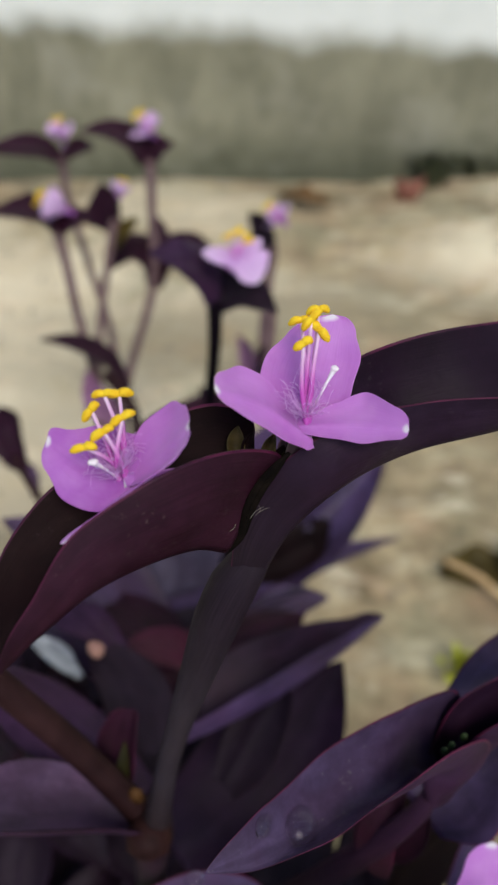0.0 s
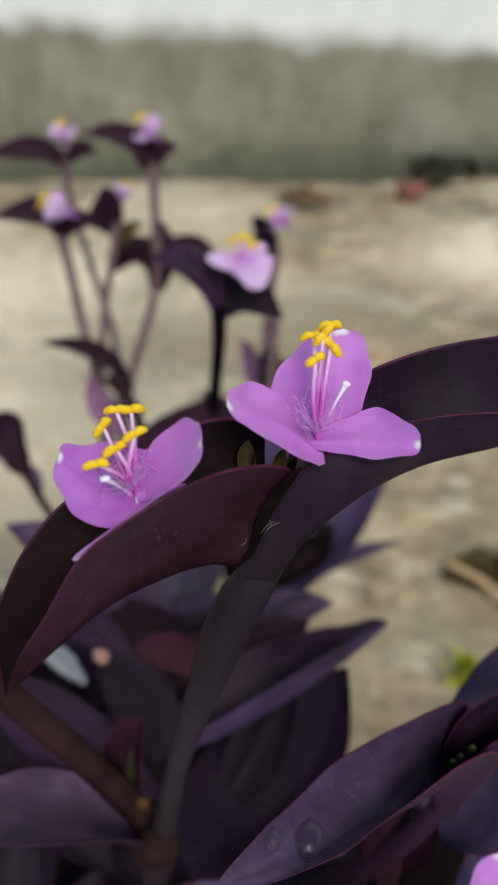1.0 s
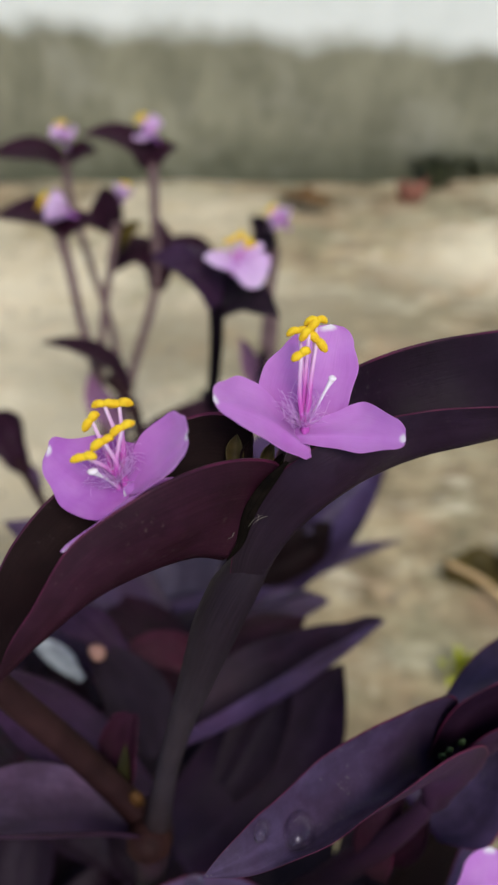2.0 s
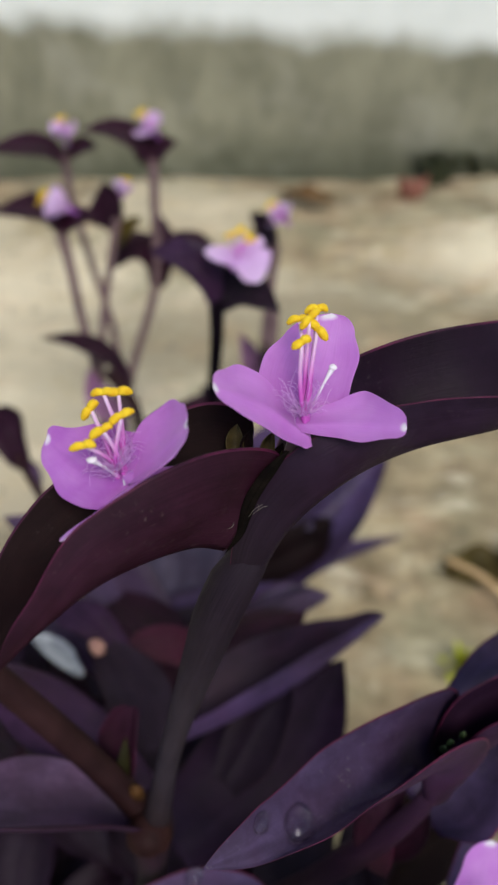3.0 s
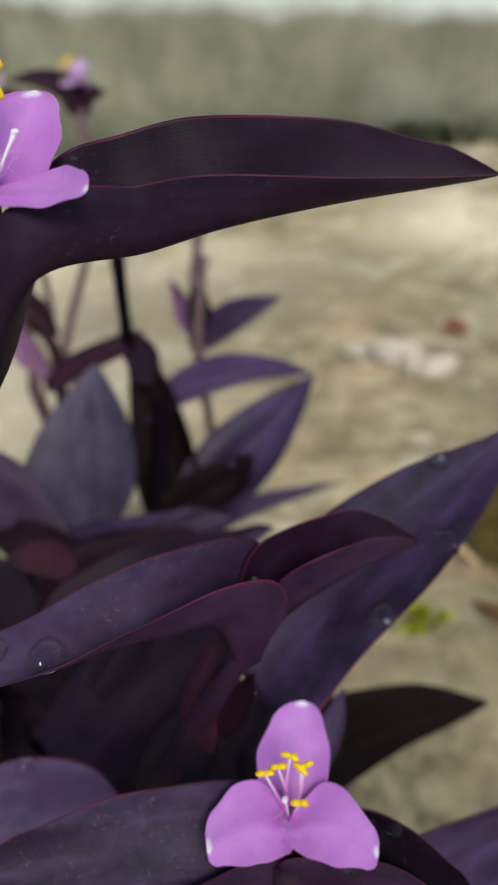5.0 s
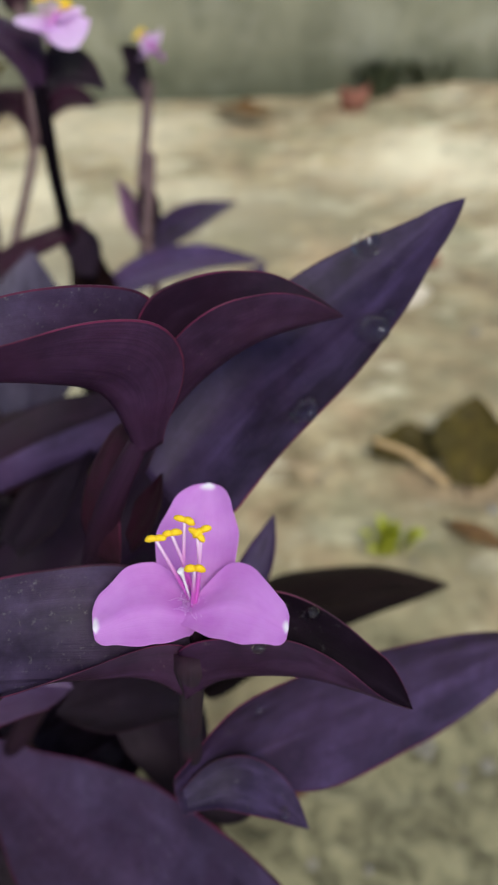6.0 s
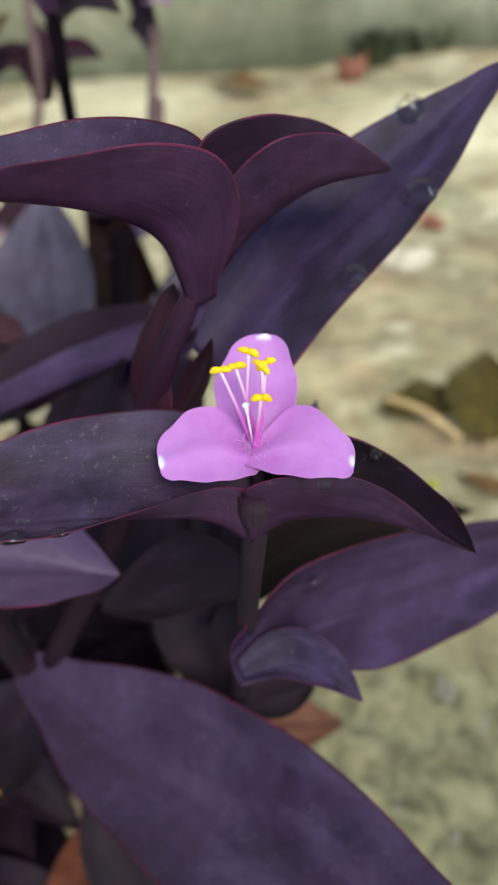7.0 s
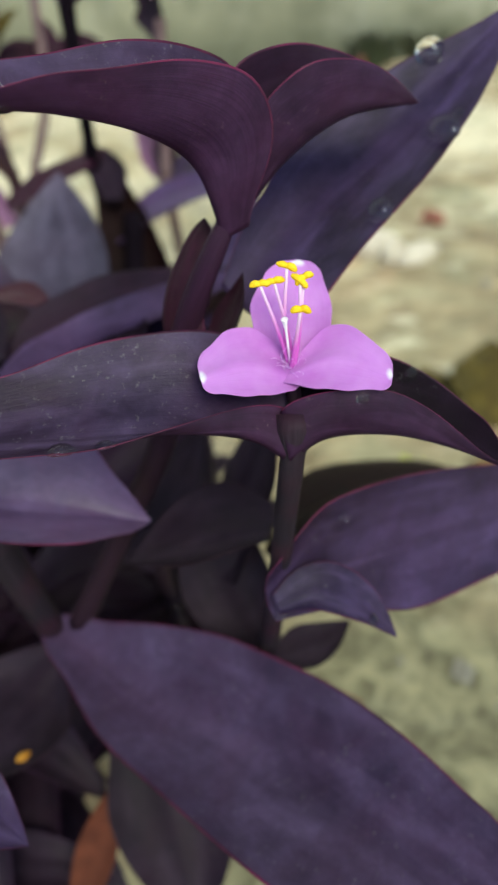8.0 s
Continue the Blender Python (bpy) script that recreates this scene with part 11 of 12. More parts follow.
leaf(under, [(-0.200, 0.108, 0.187), (-0.202, 0.094, 0.189), (-0.204, 0.076, 0.190), (-0.207, 0.062, 0.183)], [(0.40, (-0.0124, 0.0019, 0.0047))], [(0.40, (0.0124, -0.0019, 0.0047))], steps=20, base=0.2, materials=DIM)
under = thing("purple_plant_shoot", (-0.0525, 0.0730, 0.0000), "shaded dark purple shoot deep in the clump", "plant", "purple-leaved trailing plants")
stem(under, [(-0.0823, 0.0571, 0.1910), (-0.0634, 0.0651, 0.0955), (-0.0525, 0.0730, -0.0120)], [0.003, 0.003, 0.0034], STEM)
leaf(under, [(-0.070, 0.064, 0.112), (-0.079, 0.051, 0.120), (-0.090, 0.036, 0.125), (-0.099, 0.023, 0.116)], [(0.40, (-0.0079, 0.0058, 0.0037))], [(0.40, (0.0079, -0.0058, 0.0037))], steps=20, base=0.2, materials=DIM)
leaf(under, [(-0.080, 0.058, 0.178), (-0.081, 0.072, 0.187), (-0.081, 0.089, 0.191), (-0.082, 0.102, 0.183)], [(0.40, (0.0108, 0.0004, 0.0041))], [(0.40, (-0.0108, -0.0004, 0.0041))], steps=20, base=0.2, materials=DIM)
leaf(under, [(-0.071, 0.063, 0.118), (-0.061, 0.076, 0.124), (-0.049, 0.092, 0.127), (-0.039, 0.104, 0.118)], [(0.40, (0.0084, -0.0066, 0.0040))], [(0.40, (-0.0084, 0.0066, 0.0040))], steps=20, base=0.2, materials=DIM)
leaf(under, [(-0.073, 0.062, 0.130), (-0.075, 0.081, 0.132), (-0.077, 0.104, 0.133), (-0.079, 0.123, 0.125)], [(0.40, (0.0116, 0.0012, 0.0044))], [(0.40, (-0.0116, -0.0012, 0.0044))], steps=20, base=0.2, materials=DIM)
leaf(under, [(-0.075, 0.061, 0.141), (-0.057, 0.048, 0.145), (-0.034, 0.031, 0.147), (-0.017, 0.018, 0.137)], [(0.40, (-0.0066, -0.0088, 0.0041))], [(0.40, (0.0066, 0.0088, 0.0041))], steps=20, base=0.2, materials=DIM)
leaf(under, [(-0.072, 0.063, 0.122), (-0.061, 0.075, 0.128), (-0.047, 0.092, 0.131), (-0.036, 0.104, 0.122)], [(0.40, (0.0098, -0.0084, 0.0049))], [(0.40, (-0.0098, 0.0084, 0.0049))], steps=20, base=0.2, materials=DIM)
leaf(under, [(-0.068, 0.065, 0.099), (-0.060, 0.043, 0.105), (-0.050, 0.015, 0.109), (-0.042, -0.008, 0.097)], [(0.40, (-0.0125, -0.0045, 0.0050))], [(0.40, (0.0125, 0.0045, 0.0050))], steps=20, base=0.2, materials=DIM)
leaf(under, [(-0.065, 0.067, 0.077), (-0.075, 0.077, 0.082), (-0.089, 0.089, 0.084), (-0.100, 0.099, 0.077)], [(0.40, (0.0072, 0.0078, 0.0040))], [(0.40, (-0.0072, -0.0078, 0.0040))], steps=20, base=0.2, materials=DIM)
leaf(under, [(-0.066, 0.066, 0.087), (-0.086, 0.069, 0.099), (-0.112, 0.074, 0.104), (-0.132, 0.077, 0.092)], [(0.40, (0.0017, 0.0099, 0.0038))], [(0.40, (-0.0017, -0.0099, 0.0038))], steps=20, base=0.2, materials=DIM)
leaf(under, [(-0.069, 0.064, 0.106), (-0.056, 0.082, 0.120), (-0.039, 0.105, 0.127), (-0.025, 0.123, 0.113)], [(0.40, (0.0105, -0.0078, 0.0049))], [(0.40, (-0.0105, 0.0078, 0.0049))], steps=20, base=0.2, materials=DIM)
leaf(under, [(-0.071, 0.063, 0.120), (-0.047, 0.066, 0.124), (-0.017, 0.070, 0.126), (0.008, 0.072, 0.115)], [(0.40, (0.0012, -0.0103, 0.0039))], [(0.40, (-0.0012, 0.0103, 0.0039))], steps=20, base=0.2, materials=DIM)
under = thing("purple_plant_shoot", (-0.1826, 0.1426, 0.0000), "shaded dark purple shoot deep in the clump", "plant", "purple-leaved trailing plants")
stem(under, [(-0.1710, 0.1683, 0.1813), (-0.1728, 0.1554, 0.0906), (-0.1826, 0.1426, -0.0120)], [0.003, 0.003, 0.0034], STEM)
leaf(under, [(-0.178, 0.153, 0.074), (-0.167, 0.143, 0.077), (-0.153, 0.131, 0.079), (-0.142, 0.121, 0.072)], [(0.40, (-0.0069, -0.0077, 0.0039))], [(0.40, (0.0069, 0.0077, 0.0039))], steps=20, base=0.2, materials=DIM)
leaf(under, [(-0.172, 0.166, 0.168), (-0.192, 0.179, 0.179), (-0.217, 0.195, 0.185), (-0.237, 0.208, 0.172)], [(0.40, (0.0062, 0.0097, 0.0043))], [(0.40, (-0.0062, -0.0097, 0.0043))], steps=20, base=0.2, materials=DIM)
leaf(under, [(-0.173, 0.165, 0.156), (-0.168, 0.181, 0.169), (-0.163, 0.202, 0.175), (-0.159, 0.218, 0.164)], [(0.40, (0.0117, -0.0029, 0.0046))], [(0.40, (-0.0117, 0.0029, 0.0046))], steps=20, base=0.2, materials=DIM)
leaf(under, [(-0.176, 0.158, 0.108), (-0.191, 0.142, 0.122), (-0.211, 0.121, 0.128), (-0.226, 0.105, 0.115)], [(0.40, (-0.0084, 0.0080, 0.0044))], [(0.40, (0.0084, -0.0080, 0.0044))], steps=20, base=0.2, materials=DIM)
leaf(under, [(-0.174, 0.162, 0.137), (-0.172, 0.181, 0.151), (-0.170, 0.206, 0.158), (-0.169, 0.225, 0.145)], [(0.40, (0.0135, -0.0011, 0.0051))], [(0.40, (-0.0135, 0.0011, 0.0051))], steps=20, base=0.2, materials=DIM)
leaf(under, [(-0.178, 0.152, 0.066), (-0.179, 0.169, 0.071), (-0.179, 0.190, 0.074), (-0.180, 0.206, 0.066)], [(0.40, (0.0107, 0.0003, 0.0040))], [(0.40, (-0.0107, -0.0003, 0.0040))], steps=20, base=0.2, materials=DIM)
leaf(under, [(-0.176, 0.156, 0.097), (-0.193, 0.159, 0.107), (-0.213, 0.163, 0.112), (-0.229, 0.165, 0.102)], [(0.40, (0.0016, 0.0093, 0.0036))], [(0.40, (-0.0016, -0.0093, 0.0036))], steps=20, base=0.2, materials=DIM)
leaf(under, [(-0.175, 0.159, 0.115), (-0.185, 0.177, 0.120), (-0.196, 0.201, 0.122), (-0.206, 0.220, 0.112)], [(0.40, (0.0101, 0.0050, 0.0042))], [(0.40, (-0.0101, -0.0050, 0.0042))], steps=20, base=0.2, materials=DIM)
leaf(under, [(-0.174, 0.161, 0.127), (-0.158, 0.177, 0.137), (-0.137, 0.197, 0.142), (-0.121, 0.214, 0.129)], [(0.40, (0.0082, -0.0084, 0.0044))], [(0.40, (-0.0082, 0.0084, 0.0044))], steps=20, base=0.2, materials=DIM)
leaf(under, [(-0.173, 0.163, 0.143), (-0.161, 0.154, 0.147), (-0.146, 0.142, 0.149), (-0.134, 0.133, 0.142)], [(0.40, (-0.0059, -0.0079, 0.0037))], [(0.40, (0.0059, 0.0079, 0.0037))], steps=20, base=0.2, materials=DIM)
leaf(under, [(-0.171, 0.168, 0.177), (-0.191, 0.177, 0.182), (-0.217, 0.189, 0.184), (-0.237, 0.198, 0.174)], [(0.40, (0.0057, 0.0124, 0.0051))], [(0.40, (-0.0057, -0.0124, 0.0051))], steps=20, base=0.2, materials=DIM)
under = thing("purple_plant_shoot", (-0.1599, 0.2293, 0.0000), "shaded dark purple shoot deep in the clump", "plant", "purple-leaved trailing plants")
stem(under, [(-0.1883, 0.2512, 0.1605), (-0.1701, 0.2403, 0.0802), (-0.1599, 0.2293, -0.0120)], [0.003, 0.003, 0.0034], STEM)
leaf(under, [(-0.181, 0.246, 0.122), (-0.194, 0.237, 0.128), (-0.211, 0.225, 0.132), (-0.224, 0.216, 0.123)], [(0.40, (-0.0054, 0.0076, 0.0035))], [(0.40, (0.0054, -0.0076, 0.0035))], steps=20, base=0.2, materials=DIM)
leaf(under, [(-0.184, 0.248, 0.138), (-0.200, 0.253, 0.144), (-0.221, 0.259, 0.147), (-0.237, 0.263, 0.139)], [(0.40, (0.0031, 0.0108, 0.0042))], [(0.40, (-0.0031, -0.0108, 0.0042))], steps=20, base=0.2, materials=DIM)
leaf(under, [(-0.173, 0.239, 0.073), (-0.187, 0.255, 0.083), (-0.205, 0.276, 0.089), (-0.220, 0.292, 0.077)], [(0.40, (0.0104, 0.0093, 0.0052))], [(0.40, (-0.0104, -0.0093, 0.0052))], steps=20, base=0.2, materials=DIM)
leaf(under, [(-0.184, 0.248, 0.134), (-0.176, 0.234, 0.141), (-0.167, 0.217, 0.145), (-0.160, 0.204, 0.136)], [(0.40, (-0.0092, -0.0049, 0.0039))], [(0.40, (0.0092, 0.0049, 0.0039))], steps=20, base=0.2, materials=DIM)
leaf(under, [(-0.178, 0.243, 0.102), (-0.177, 0.226, 0.111), (-0.177, 0.204, 0.115), (-0.176, 0.187, 0.106)], [(0.40, (-0.0110, -0.0003, 0.0041))], [(0.40, (0.0110, 0.0003, 0.0041))], steps=20, base=0.2, materials=DIM)
leaf(under, [(-0.174, 0.240, 0.079), (-0.171, 0.223, 0.087), (-0.168, 0.202, 0.091), (-0.165, 0.185, 0.082)], [(0.40, (-0.0103, -0.0017, 0.0039))], [(0.40, (0.0103, 0.0017, 0.0039))], steps=20, base=0.2, materials=DIM)
leaf(under, [(-0.187, 0.250, 0.154), (-0.182, 0.234, 0.164), (-0.175, 0.213, 0.168), (-0.170, 0.197, 0.158)], [(0.40, (-0.0132, -0.0043, 0.0052))], [(0.40, (0.0132, 0.0043, 0.0052))], steps=20, base=0.2, materials=DIM)
leaf(under, [(-0.183, 0.247, 0.131), (-0.190, 0.235, 0.133), (-0.200, 0.221, 0.134), (-0.207, 0.209, 0.127)], [(0.40, (-0.0103, 0.0065, 0.0046))], [(0.40, (0.0103, -0.0065, 0.0046))], steps=20, base=0.2, materials=DIM)
leaf(under, [(-0.178, 0.244, 0.105), (-0.194, 0.245, 0.110), (-0.214, 0.246, 0.112), (-0.230, 0.247, 0.104)], [(0.40, (0.0008, 0.0134, 0.0051))], [(0.40, (-0.0008, -0.0134, 0.0051))], steps=20, base=0.2, materials=DIM)
leaf(under, [(-0.177, 0.242, 0.094), (-0.161, 0.239, 0.102), (-0.142, 0.236, 0.105), (-0.127, 0.233, 0.097)], [(0.40, (-0.0023, -0.0121, 0.0046))], [(0.40, (0.0023, 0.0121, 0.0046))], steps=20, base=0.2, materials=DIM)
leaf(under, [(-0.182, 0.247, 0.128), (-0.175, 0.226, 0.143), (-0.165, 0.199, 0.151), (-0.157, 0.177, 0.136)], [(0.40, (-0.0090, -0.0032, 0.0036))], [(0.40, (0.0090, 0.0032, 0.0036))], steps=20, base=0.2, materials=DIM)
under = thing("purple_plant_shoot", (-0.1706, 0.0613, 0.0000), "shaded dark purple shoot deep in the clump", "plant", "purple-leaved trailing plants")
stem(under, [(-0.1887, 0.0744, 0.1799), (-0.1757, 0.0678, 0.0900), (-0.1706, 0.0613, -0.0120)], [0.003, 0.003, 0.0034], STEM)
leaf(under, [(-0.185, 0.072, 0.146), (-0.202, 0.060, 0.150), (-0.223, 0.045, 0.153), (-0.239, 0.033, 0.143)], [(0.40, (-0.0077, 0.0108, 0.0050))], [(0.40, (0.0077, -0.0108, 0.0050))], steps=20, base=0.2, materials=DIM)
leaf(under, [(-0.182, 0.070, 0.118), (-0.194, 0.086, 0.129), (-0.209, 0.106, 0.134), (-0.220, 0.122, 0.123)], [(0.40, (0.0098, 0.0070, 0.0045))], [(0.40, (-0.0098, -0.0070, 0.0045))], steps=20, base=0.2, materials=DIM)
leaf(under, [(-0.179, 0.067, 0.084), (-0.181, 0.053, 0.087), (-0.184, 0.035, 0.089), (-0.186, 0.021, 0.082)], [(0.40, (-0.0110, 0.0018, 0.0042))], [(0.40, (0.0110, -0.0018, 0.0042))], steps=20, base=0.2, materials=DIM)
leaf(under, [(-0.187, 0.073, 0.160), (-0.187, 0.096, 0.172), (-0.187, 0.126, 0.177), (-0.188, 0.149, 0.164)], [(0.40, (0.0125, 0.0002, 0.0047))], [(0.40, (-0.0125, -0.0002, 0.0047))], steps=20, base=0.2, materials=DIM)
leaf(under, [(-0.180, 0.068, 0.098), (-0.159, 0.064, 0.101), (-0.133, 0.059, 0.103), (-0.112, 0.056, 0.093)], [(0.40, (-0.0024, -0.0128, 0.0049))], [(0.40, (0.0024, 0.0128, 0.0049))], steps=20, base=0.2, materials=DIM)
leaf(under, [(-0.182, 0.070, 0.118), (-0.171, 0.051, 0.135), (-0.157, 0.027, 0.143), (-0.146, 0.008, 0.129)], [(0.40, (-0.0117, -0.0068, 0.0051))], [(0.40, (0.0117, 0.0068, 0.0051))], steps=20, base=0.2, materials=DIM)
leaf(under, [(-0.185, 0.072, 0.141), (-0.183, 0.057, 0.150), (-0.182, 0.039, 0.155), (-0.180, 0.025, 0.146)], [(0.40, (-0.0127, -0.0012, 0.0048))], [(0.40, (0.0127, 0.0012, 0.0048))], steps=20, base=0.2, materials=DIM)
leaf(under, [(-0.183, 0.070, 0.119), (-0.163, 0.067, 0.123), (-0.139, 0.064, 0.124), (-0.120, 0.062, 0.116)], [(0.40, (-0.0012, -0.0094, 0.0036))], [(0.40, (0.0012, 0.0094, 0.0036))], steps=20, base=0.2, materials=DIM)
leaf(under, [(-0.181, 0.069, 0.106), (-0.201, 0.074, 0.109), (-0.225, 0.081, 0.111), (-0.245, 0.087, 0.102)], [(0.40, (0.0032, 0.0114, 0.0045))], [(0.40, (-0.0032, -0.0114, 0.0045))], steps=20, base=0.2, materials=DIM)
leaf(under, [(-0.178, 0.067, 0.074), (-0.174, 0.045, 0.082), (-0.170, 0.017, 0.086), (-0.166, -0.004, 0.074)], [(0.40, (-0.0114, -0.0020, 0.0044))], [(0.40, (0.0114, 0.0020, 0.0044))], steps=20, base=0.2, materials=DIM)
leaf(under, [(-0.179, 0.067, 0.081), (-0.161, 0.068, 0.087), (-0.139, 0.069, 0.090), (-0.122, 0.069, 0.081)], [(0.40, (0.0005, -0.0117, 0.0044))], [(0.40, (-0.0005, 0.0117, 0.0044))], steps=20, base=0.2, materials=DIM)
part("bud", blob_mesh("bud", (0.0379, 0.0545, 0.3345), (0.0007, 0.0007, 0.0012), BUD_GREEN, 0), shoot_d, "small green bud in the leaf axil")
part("bud", blob_mesh("bud", (0.0365, 0.0536, 0.3342), (0.0007, 0.0007, 0.0012), BUD_GREEN, 1), shoot_d, "small green bud in the leaf axil")
part("bud", blob_mesh("bud", (0.0407, 0.0562, 0.3341), (0.0007, 0.0007, 0.0012), BUD_GREEN, 2), shoot_d, "small green bud in the leaf axil")
part("bud", blob_mesh("bud", (-0.0460, 0.1072, 0.2800), (0.0026, 0.0024, 0.0032), BUD_SALMON, 3), shoot_n, "pale pink bud")
leaf(shoot_n, [(-0.0609, 0.1219, 0.2826), (-0.0479, 0.1157, 0.2801), (-0.039, 0.1079, 0.2729), (-0.0305, 0.0957, 0.2623)], [(0.2, (0.0046, 0.0036, 0.0008)), (0.5, (0.002, 0.0036, 0.0015)), (0.8, (0.0021, 0.0023, 0.0011))], [(0.2, (-0.0046, -0.0047, -0.0022)), (0.5, (-0.0051, -0.0013, 0.0006)), (0.8, (-0.002, -0.0011, 0.0004))], "arching violet-grey leaf", "leaf", materials=(LEAF_MID, LEAF_UNDER, MARGIN_DIM), base=0.4)
# Wet leaf; its sky glare is put into the base colour.
leaf(shoot_n, [(-0.0588, 0.1177, 0.2440), (-0.0640, 0.1207, 0.2466), (-0.0699, 0.1252, 0.2478), (-0.0799, 0.1315, 0.2504)], [(0.58, (0.0027, 0.0047, -0.0023))], [(0.43, (-0.0017, -0.0034, 0.0042))], "wet leaf with the sky's reflection painted on as pale grey", "leaf", materials=(SKY_GLARE, SKY_GLARE, SKY_GLARE), peak=0.5, base=0.3)

# ---- rain drops on the leaves ----
water_drop(beaded_leaf, (0.0024, 0.0374, 0.3450), (-0.2, -0.5, 0.8), 0.0017)
water_drop(beaded_leaf, (0.0085, 0.0385, 0.3409), (-0.2, -0.5, 0.8), 0.0032)
water_drop(open_leaf, (0.0834, 0.0940, 0.3267), (-0.3, -0.6, 0.7), 0.0031)
water_drop(open_leaf, (0.0682, 0.0658, 0.3070), (-0.2, -0.7, 0.7), 0.0032)
water_drop(open_leaf, (0.0830, 0.0780, 0.3167), (-0.2, -0.7, 0.7), 0.0038)
water_drop(open_leaf, (0.0862, 0.0800, 0.3190), (-0.2, -0.7, 0.7), 0.0016)
water_drop(dusty_leaf, (0.0161, 0.0140, 0.2989), (0.0, -0.6, 0.8), 0.0016)
water_drop(dusty_leaf, (0.0095, 0.0135, 0.2990), (0.0, -0.3, 0.9), 0.0022)
water_drop(wet_leaf, (0.0653, 0.0270, 0.2971), (0.2, -0.6, 0.8), 0.0014, 0.9, 0.7)
water_drop(wet_leaf, (0.0563, 0.0189, 0.2997), (0.2, -0.6, 0.8), 0.0011)
water_drop(lilac_leaf, (-0.0133, 0.0486, 0.2780), (0.0, -0.5, 0.9), 0.0020, 0.95, 0.8)
water_drop(lilac_leaf, (-0.0240, 0.0420, 0.2768), (0.0, -0.5, 0.9), 0.0018, 0.95, 0.8)
water_drop(violet_leaf, (0.0561, 0.0266, 0.2609), (0.0, -0.6, 0.8), 0.0013)
water_drop(lobe_leaf, (0.0596, 0.0117, 0.2456), (0.0, -0.6, 0.8), 0.0012)

# ---- things on the ground and at the wall's foot ----
PEBBLE = (0.1960, 0.5790, 0.0000)
FRAGMENT = (0.2760, 1.1700, 0.0000)
TWIG = (0.0950, 1.1050, 0.0000)
WEED = (0.1591, 0.2560, 0.0000)
SHRUB = (0.3360, 1.2180, 0.0000)
RED_CHIP = (0.2808, 0.6412, 0.0000)
YELLOW_LEAF = (0.2246, 0.2510, 0.0000)
WHITE_LUMP = (-0.1487, 0.2681, 0.0000)
SMALL_LEAF = (0.2793, 0.6399, 0.0000)
part("bud", blob_mesh("bud", (-0.0320, 0.0170, 0.1804), (0.0026, 0.002, 0.002), BUD_ORANGE, 5), shoot_e, "tiny withered orange bud")

def flat_leaf(name, place, length, half, heading, material, label, lift=0.01, curl=0.3, seed=1):
    """A fallen leaf that lies on the ground with curled sides."""
    d = np.array([math.cos(heading), math.sin(heading), 0])
    s = np.array([-d[1], d[0], 0])
    p = np.array(place) + np.array([0, 0, lift * 0.3])
    up = np.array([0, 0, 1.0])
    spine = [p - d * length * 0.5, p - d * length * 0.15 + up * lift * 0.4, p + d * length * 0.2 + up * lift * 0.5, p + d * length * 0.5 + up * lift]
    fallen = thing(name, tuple(p), label, "leaf", "fallen leaves")
    part("blade", blade("blade", spine, [(0.45, s * half + up * half * curl)], [(0.45, -s * half + up * half * curl)], materials=(material, material, material), wave=0.12, seed=seed, thick=0.0008), fallen)
    part("midrib", tube_mesh("midrib", [spine[0] - d * length * 0.12, *spine], [0.0011, 0.0009, 0.0004], SHEATH, 6, 14), fallen)
    return fallen


TERRACOTTA = plain_noise_material("dry_leaf_terracotta", (0.125, 0.048, 0.030), (0.25, 0.112, 0.072), 60, 0.65, 0.4, 0.001, 0.2)
flat_leaf("fallen_leaf", (0.198, 0.338, 0), 0.072, 0.020, -0.15, OLIVE, "olive-brown fallen leaf on the ground", 0.014, 0.4, 3)
flat_leaf("fallen_leaf", (0.240, 0.338, 0.002), 0.085, 0.030, 1.25, OLIVE, "larger olive-brown fallen leaf lying against another", 0.02, 0.4, 8)
flat_leaf("fallen_leaf", (0.058, 0.094, 0.004), 0.060, 0.016, -0.1, TERRACOTTA, "terracotta-brown dry leaf on the ground", 0.012, 0.3, 4)
flat_leaf("fallen_leaf", YELLOW_LEAF, 0.05, 0.008, -0.7, DRY, "narrow tan dry leaf on the ground", 0.008, 0.3, 5)
flat_leaf("fallen_leaf", TWIG, 0.12, 0.020, -0.75, DRY, "long brown dry leaf near the wall", 0.02, 0.6, 6)
flat_leaf("fallen_leaf", SMALL_LEAF, 0.03, 0.010, 0.3, CLAY, "small reddish fallen leaf", 0.006, 0.3, 7)


def straw(place, length, heading, label):
    d = Vector((math.cos(heading), math.sin(heading), 0))
    p = Vector(place)
    pts = [p - d * length * 0.5 + Vector((0, 0, 0.006)), p + Vector((0, 0, 0.014)), p + d * length * 0.5 + Vector((0, 0, 0.008))]
    me = tube_mesh("dry_stalk", pts, [0.003, 0.0035, 0.0024], STRAW, 8, 10)
    return tagged(new("dry_stalk", me), label, "stalk")


straw((0.188, 0.326, 0.002), 0.072, -0.85, "pale tan dry stalk lying by fallen leaves")


def stone(place, size, material, label, seed, sink=0.35):
    me = blob_mesh("stone", (0, 0, size[2] * (1 - sink)), size, material, seed, 10, 16, 1.0, 0.10)
    ob = new("stone", me)
    ob.matrix_world = Matrix.Translation(place) @ pose(0, 0, 0, 0, 0, seed * 40)
    return tagged(ob, label, "stone", "loose stones")


stone(PEBBLE, (0.032, 0.015, 0.018), PALE_STONE, "pale uneven lump of old plaster on the ground", 4)
stone(Vector(PEBBLE) + Vector((0.042, -0.022, 0)), (0.029, 0.013, 0.013), PALE_STONE, "pale flat crumb of old plaster", 5)
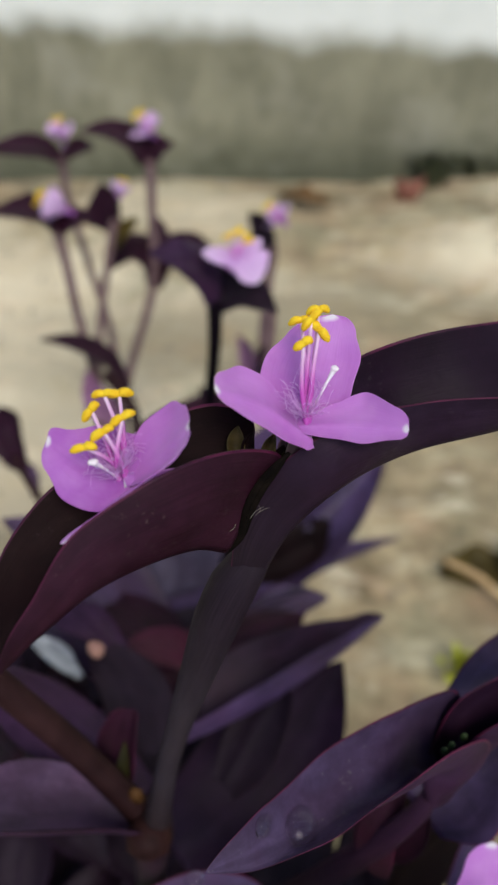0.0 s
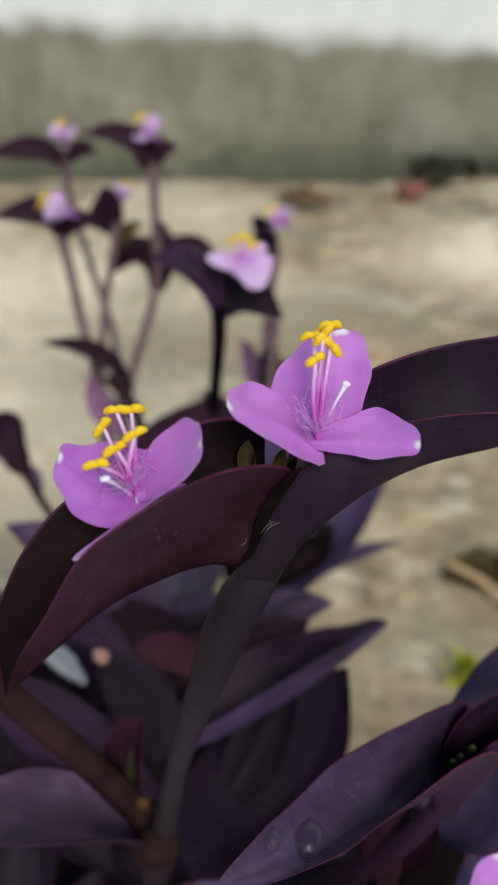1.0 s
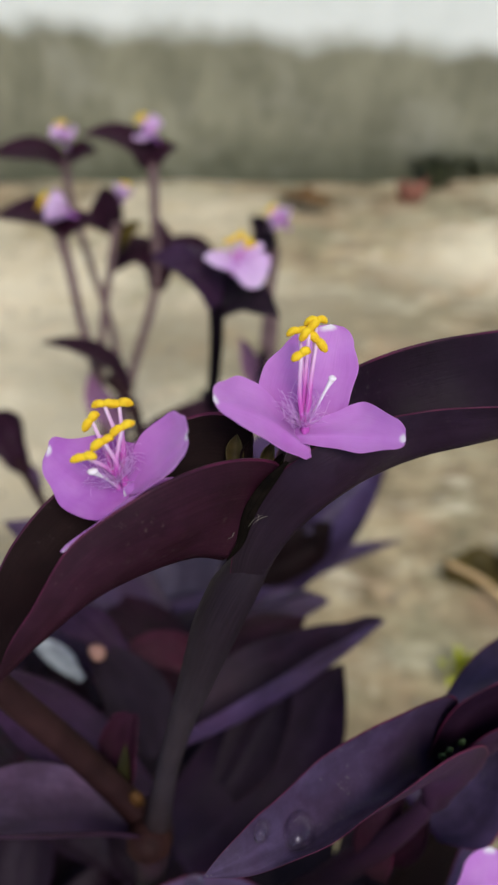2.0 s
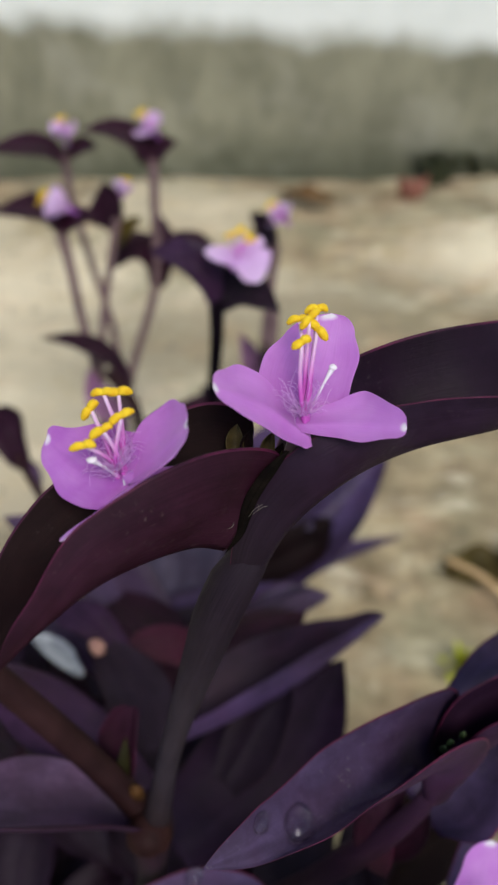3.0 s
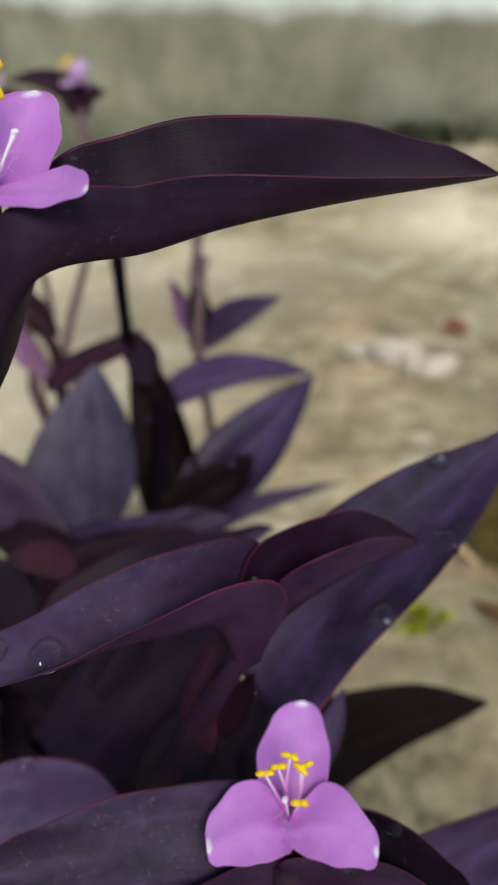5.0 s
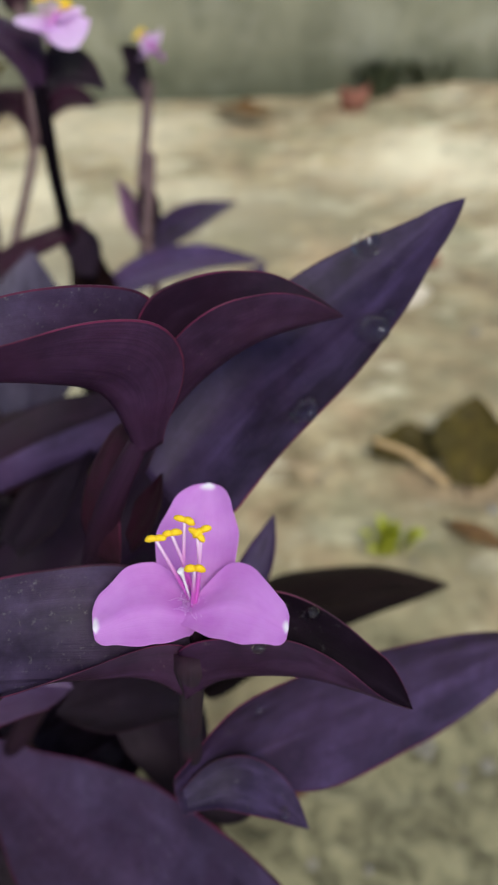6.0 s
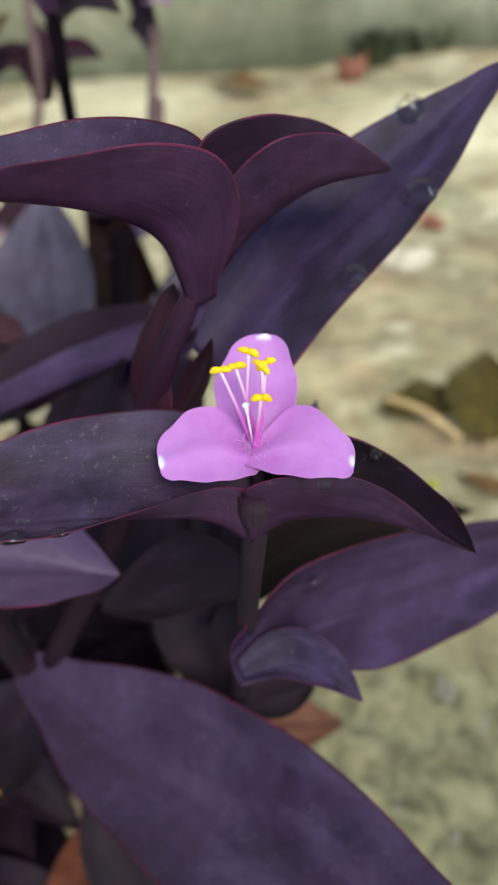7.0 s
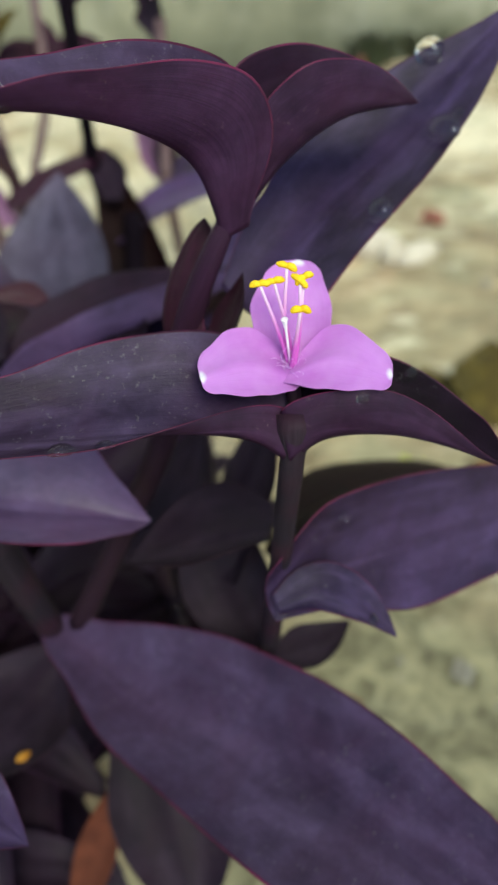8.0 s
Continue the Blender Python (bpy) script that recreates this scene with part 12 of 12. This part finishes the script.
stone(Vector(PEBBLE) + Vector((-0.028, 0.020, 0)), (0.026, 0.010, 0.006), PALE_STONE, "pale flat crumb of old plaster", 9)
stone(Vector(PEBBLE) + Vector((0.015, -0.012, 0)), (0.020, 0.012, 0.016), PALE_STONE, "pale uneven lump of old plaster on the ground", 2)
stone(Vector(PEBBLE) + Vector((0.095, -0.085, 0)), (0.012, 0.008, 0.005), GREY_STONE, "small grey stone on the ground", 6)
stone(RED_CHIP, (0.016, 0.010, 0.007), CLAY, "small reddish clay chip on the ground", 3)
stone(WHITE_LUMP, (0.022, 0.016, 0.012), PALE_STONE, "white stone half hidden under leaves", 7)


def clay_fragment(place):
    """A broken piece of a clay pot: a curved shard standing by the wall."""
    verts, faces = [], []
    n, r, t, h = 10, 0.027, 0.006, 0.042
    for i in range(n + 1):
        a = 0.2 + 2.6 * i / n
        top = h * (0.92 + 0.08 * math.sin(i * 1.7))
        for rad in (r, r - t):
            for z, f in ((0.0, 0.85), (top, 1.0)):
                verts.append((rad * f * math.cos(a), rad * f * math.sin(a) * -1, z))
    for i in range(n):
        a, b = i * 4, (i + 1) * 4
        faces += [(a, b, b + 1, a + 1), (a + 2, a + 3, b + 3, b + 2), (a + 1, b + 1, b + 3, a + 3), (a, a + 2, b + 2, b)]
    faces += [(0, 1, 3, 2), (n * 4, n * 4 + 2, n * 4 + 3, n * 4 + 1)]
    ob = new("pot_shard", mesh_of("pot_shard", verts, faces, [CLAY]))
    ob.location = place
    return tagged(ob, "broken red clay pot shard at the wall's foot", "pot shard")


clay_fragment(Vector(FRAGMENT) + Vector((0, -0.02, -0.004)))


def weed(place, count, spread, height, material, label, seed, half=0.006):
    """A low weed: many small blades from one crown."""
    rng = random.Random(seed)
    tuft = thing("weed", place, label, "weed", "weeds")
    for _ in range(count):
        a, tilt = rng.uniform(0, 6.28), rng.uniform(0.2, 1.0)
        d = np.array([math.cos(a), math.sin(a), 0])
        L = height * rng.uniform(0.6, 1.1)
        b = np.array(place) + d * spread * rng.uniform(0, 0.35)
        up = np.array([0, 0, 1.0])
        spine = [b - up * 0.004, b + d * L * 0.3 * tilt + up * L * 0.5, b + d * L * 0.6 * tilt + up * L * 0.8, b + d * L * tilt + up * L * (1 - 0.35 * tilt)]
        s = np.cross(d, up) * half * rng.uniform(0.7, 1.3)
        leaf(tuft, spine, [(0.45, s + up * half * 0.3)], [(0.45, -s + up * half * 0.3)], materials=(material, material, material), steps=10)
    return tuft


SHRUB_GREEN = plain_noise_material("weed_dark", (0.030, 0.036, 0.018), (0.075, 0.085, 0.045), 60, 0.7)
weed(WEED, 12, 0.035, 0.020, GREEN, "tiny yellow-green weed on bare ground", 5, 0.006)
weed(SHRUB, 26, 0.09, 0.07, SHRUB_GREEN, "dark green weed against the wall", 6, 0.010)
weed(Vector(SHRUB) + Vector((0.10, 0.02, 0)), 22, 0.09, 0.06, SHRUB_GREEN, "dark green weed against the wall", 7, 0.010)


def scatter_grit():
    """Gravel and crumbs strewn over the bare earth, joined into one piece of stuff."""
    rng = random.Random(12)
    verts, faces = [], []
    for _ in range(1400):
        x, y = rng.uniform(-0.7, 0.9), rng.uniform(-0.1, 1.22)
        z = 0.012 * noise.noise((x * 3.0, y * 3.0, 1.0)) + 0.006 * noise.noise((x * 11, y * 11, 4.0))
        r = rng.uniform(0.001, 0.004) if rng.random() < 0.95 else rng.uniform(0.004, 0.008)
        k = len(verts)
        a0 = rng.uniform(0, 6.28)
        for a, zz in ((0, 0), (1.57, 0.1), (3.14, -0.1), (4.71, 0.05)):
            rr = r * rng.uniform(0.7, 1.2)
            verts.append((x + rr * math.cos(a + a0), y + rr * math.sin(a + a0), z + r * zz + 0.0005))
        verts.append((x, y, z + r * rng.uniform(0.5, 0.9)))
        faces += [(k, k + 1, k + 4), (k + 1, k + 2, k + 4), (k + 2, k + 3, k + 4), (k + 3, k, k + 4)]
    ob = new("grit", mesh_of("grit", verts, faces, [GREY_STONE]))
    return tagged(ob, "loose grit and crumbs of stone on the ground", "grit", "", "stuff")


scatter_grit()
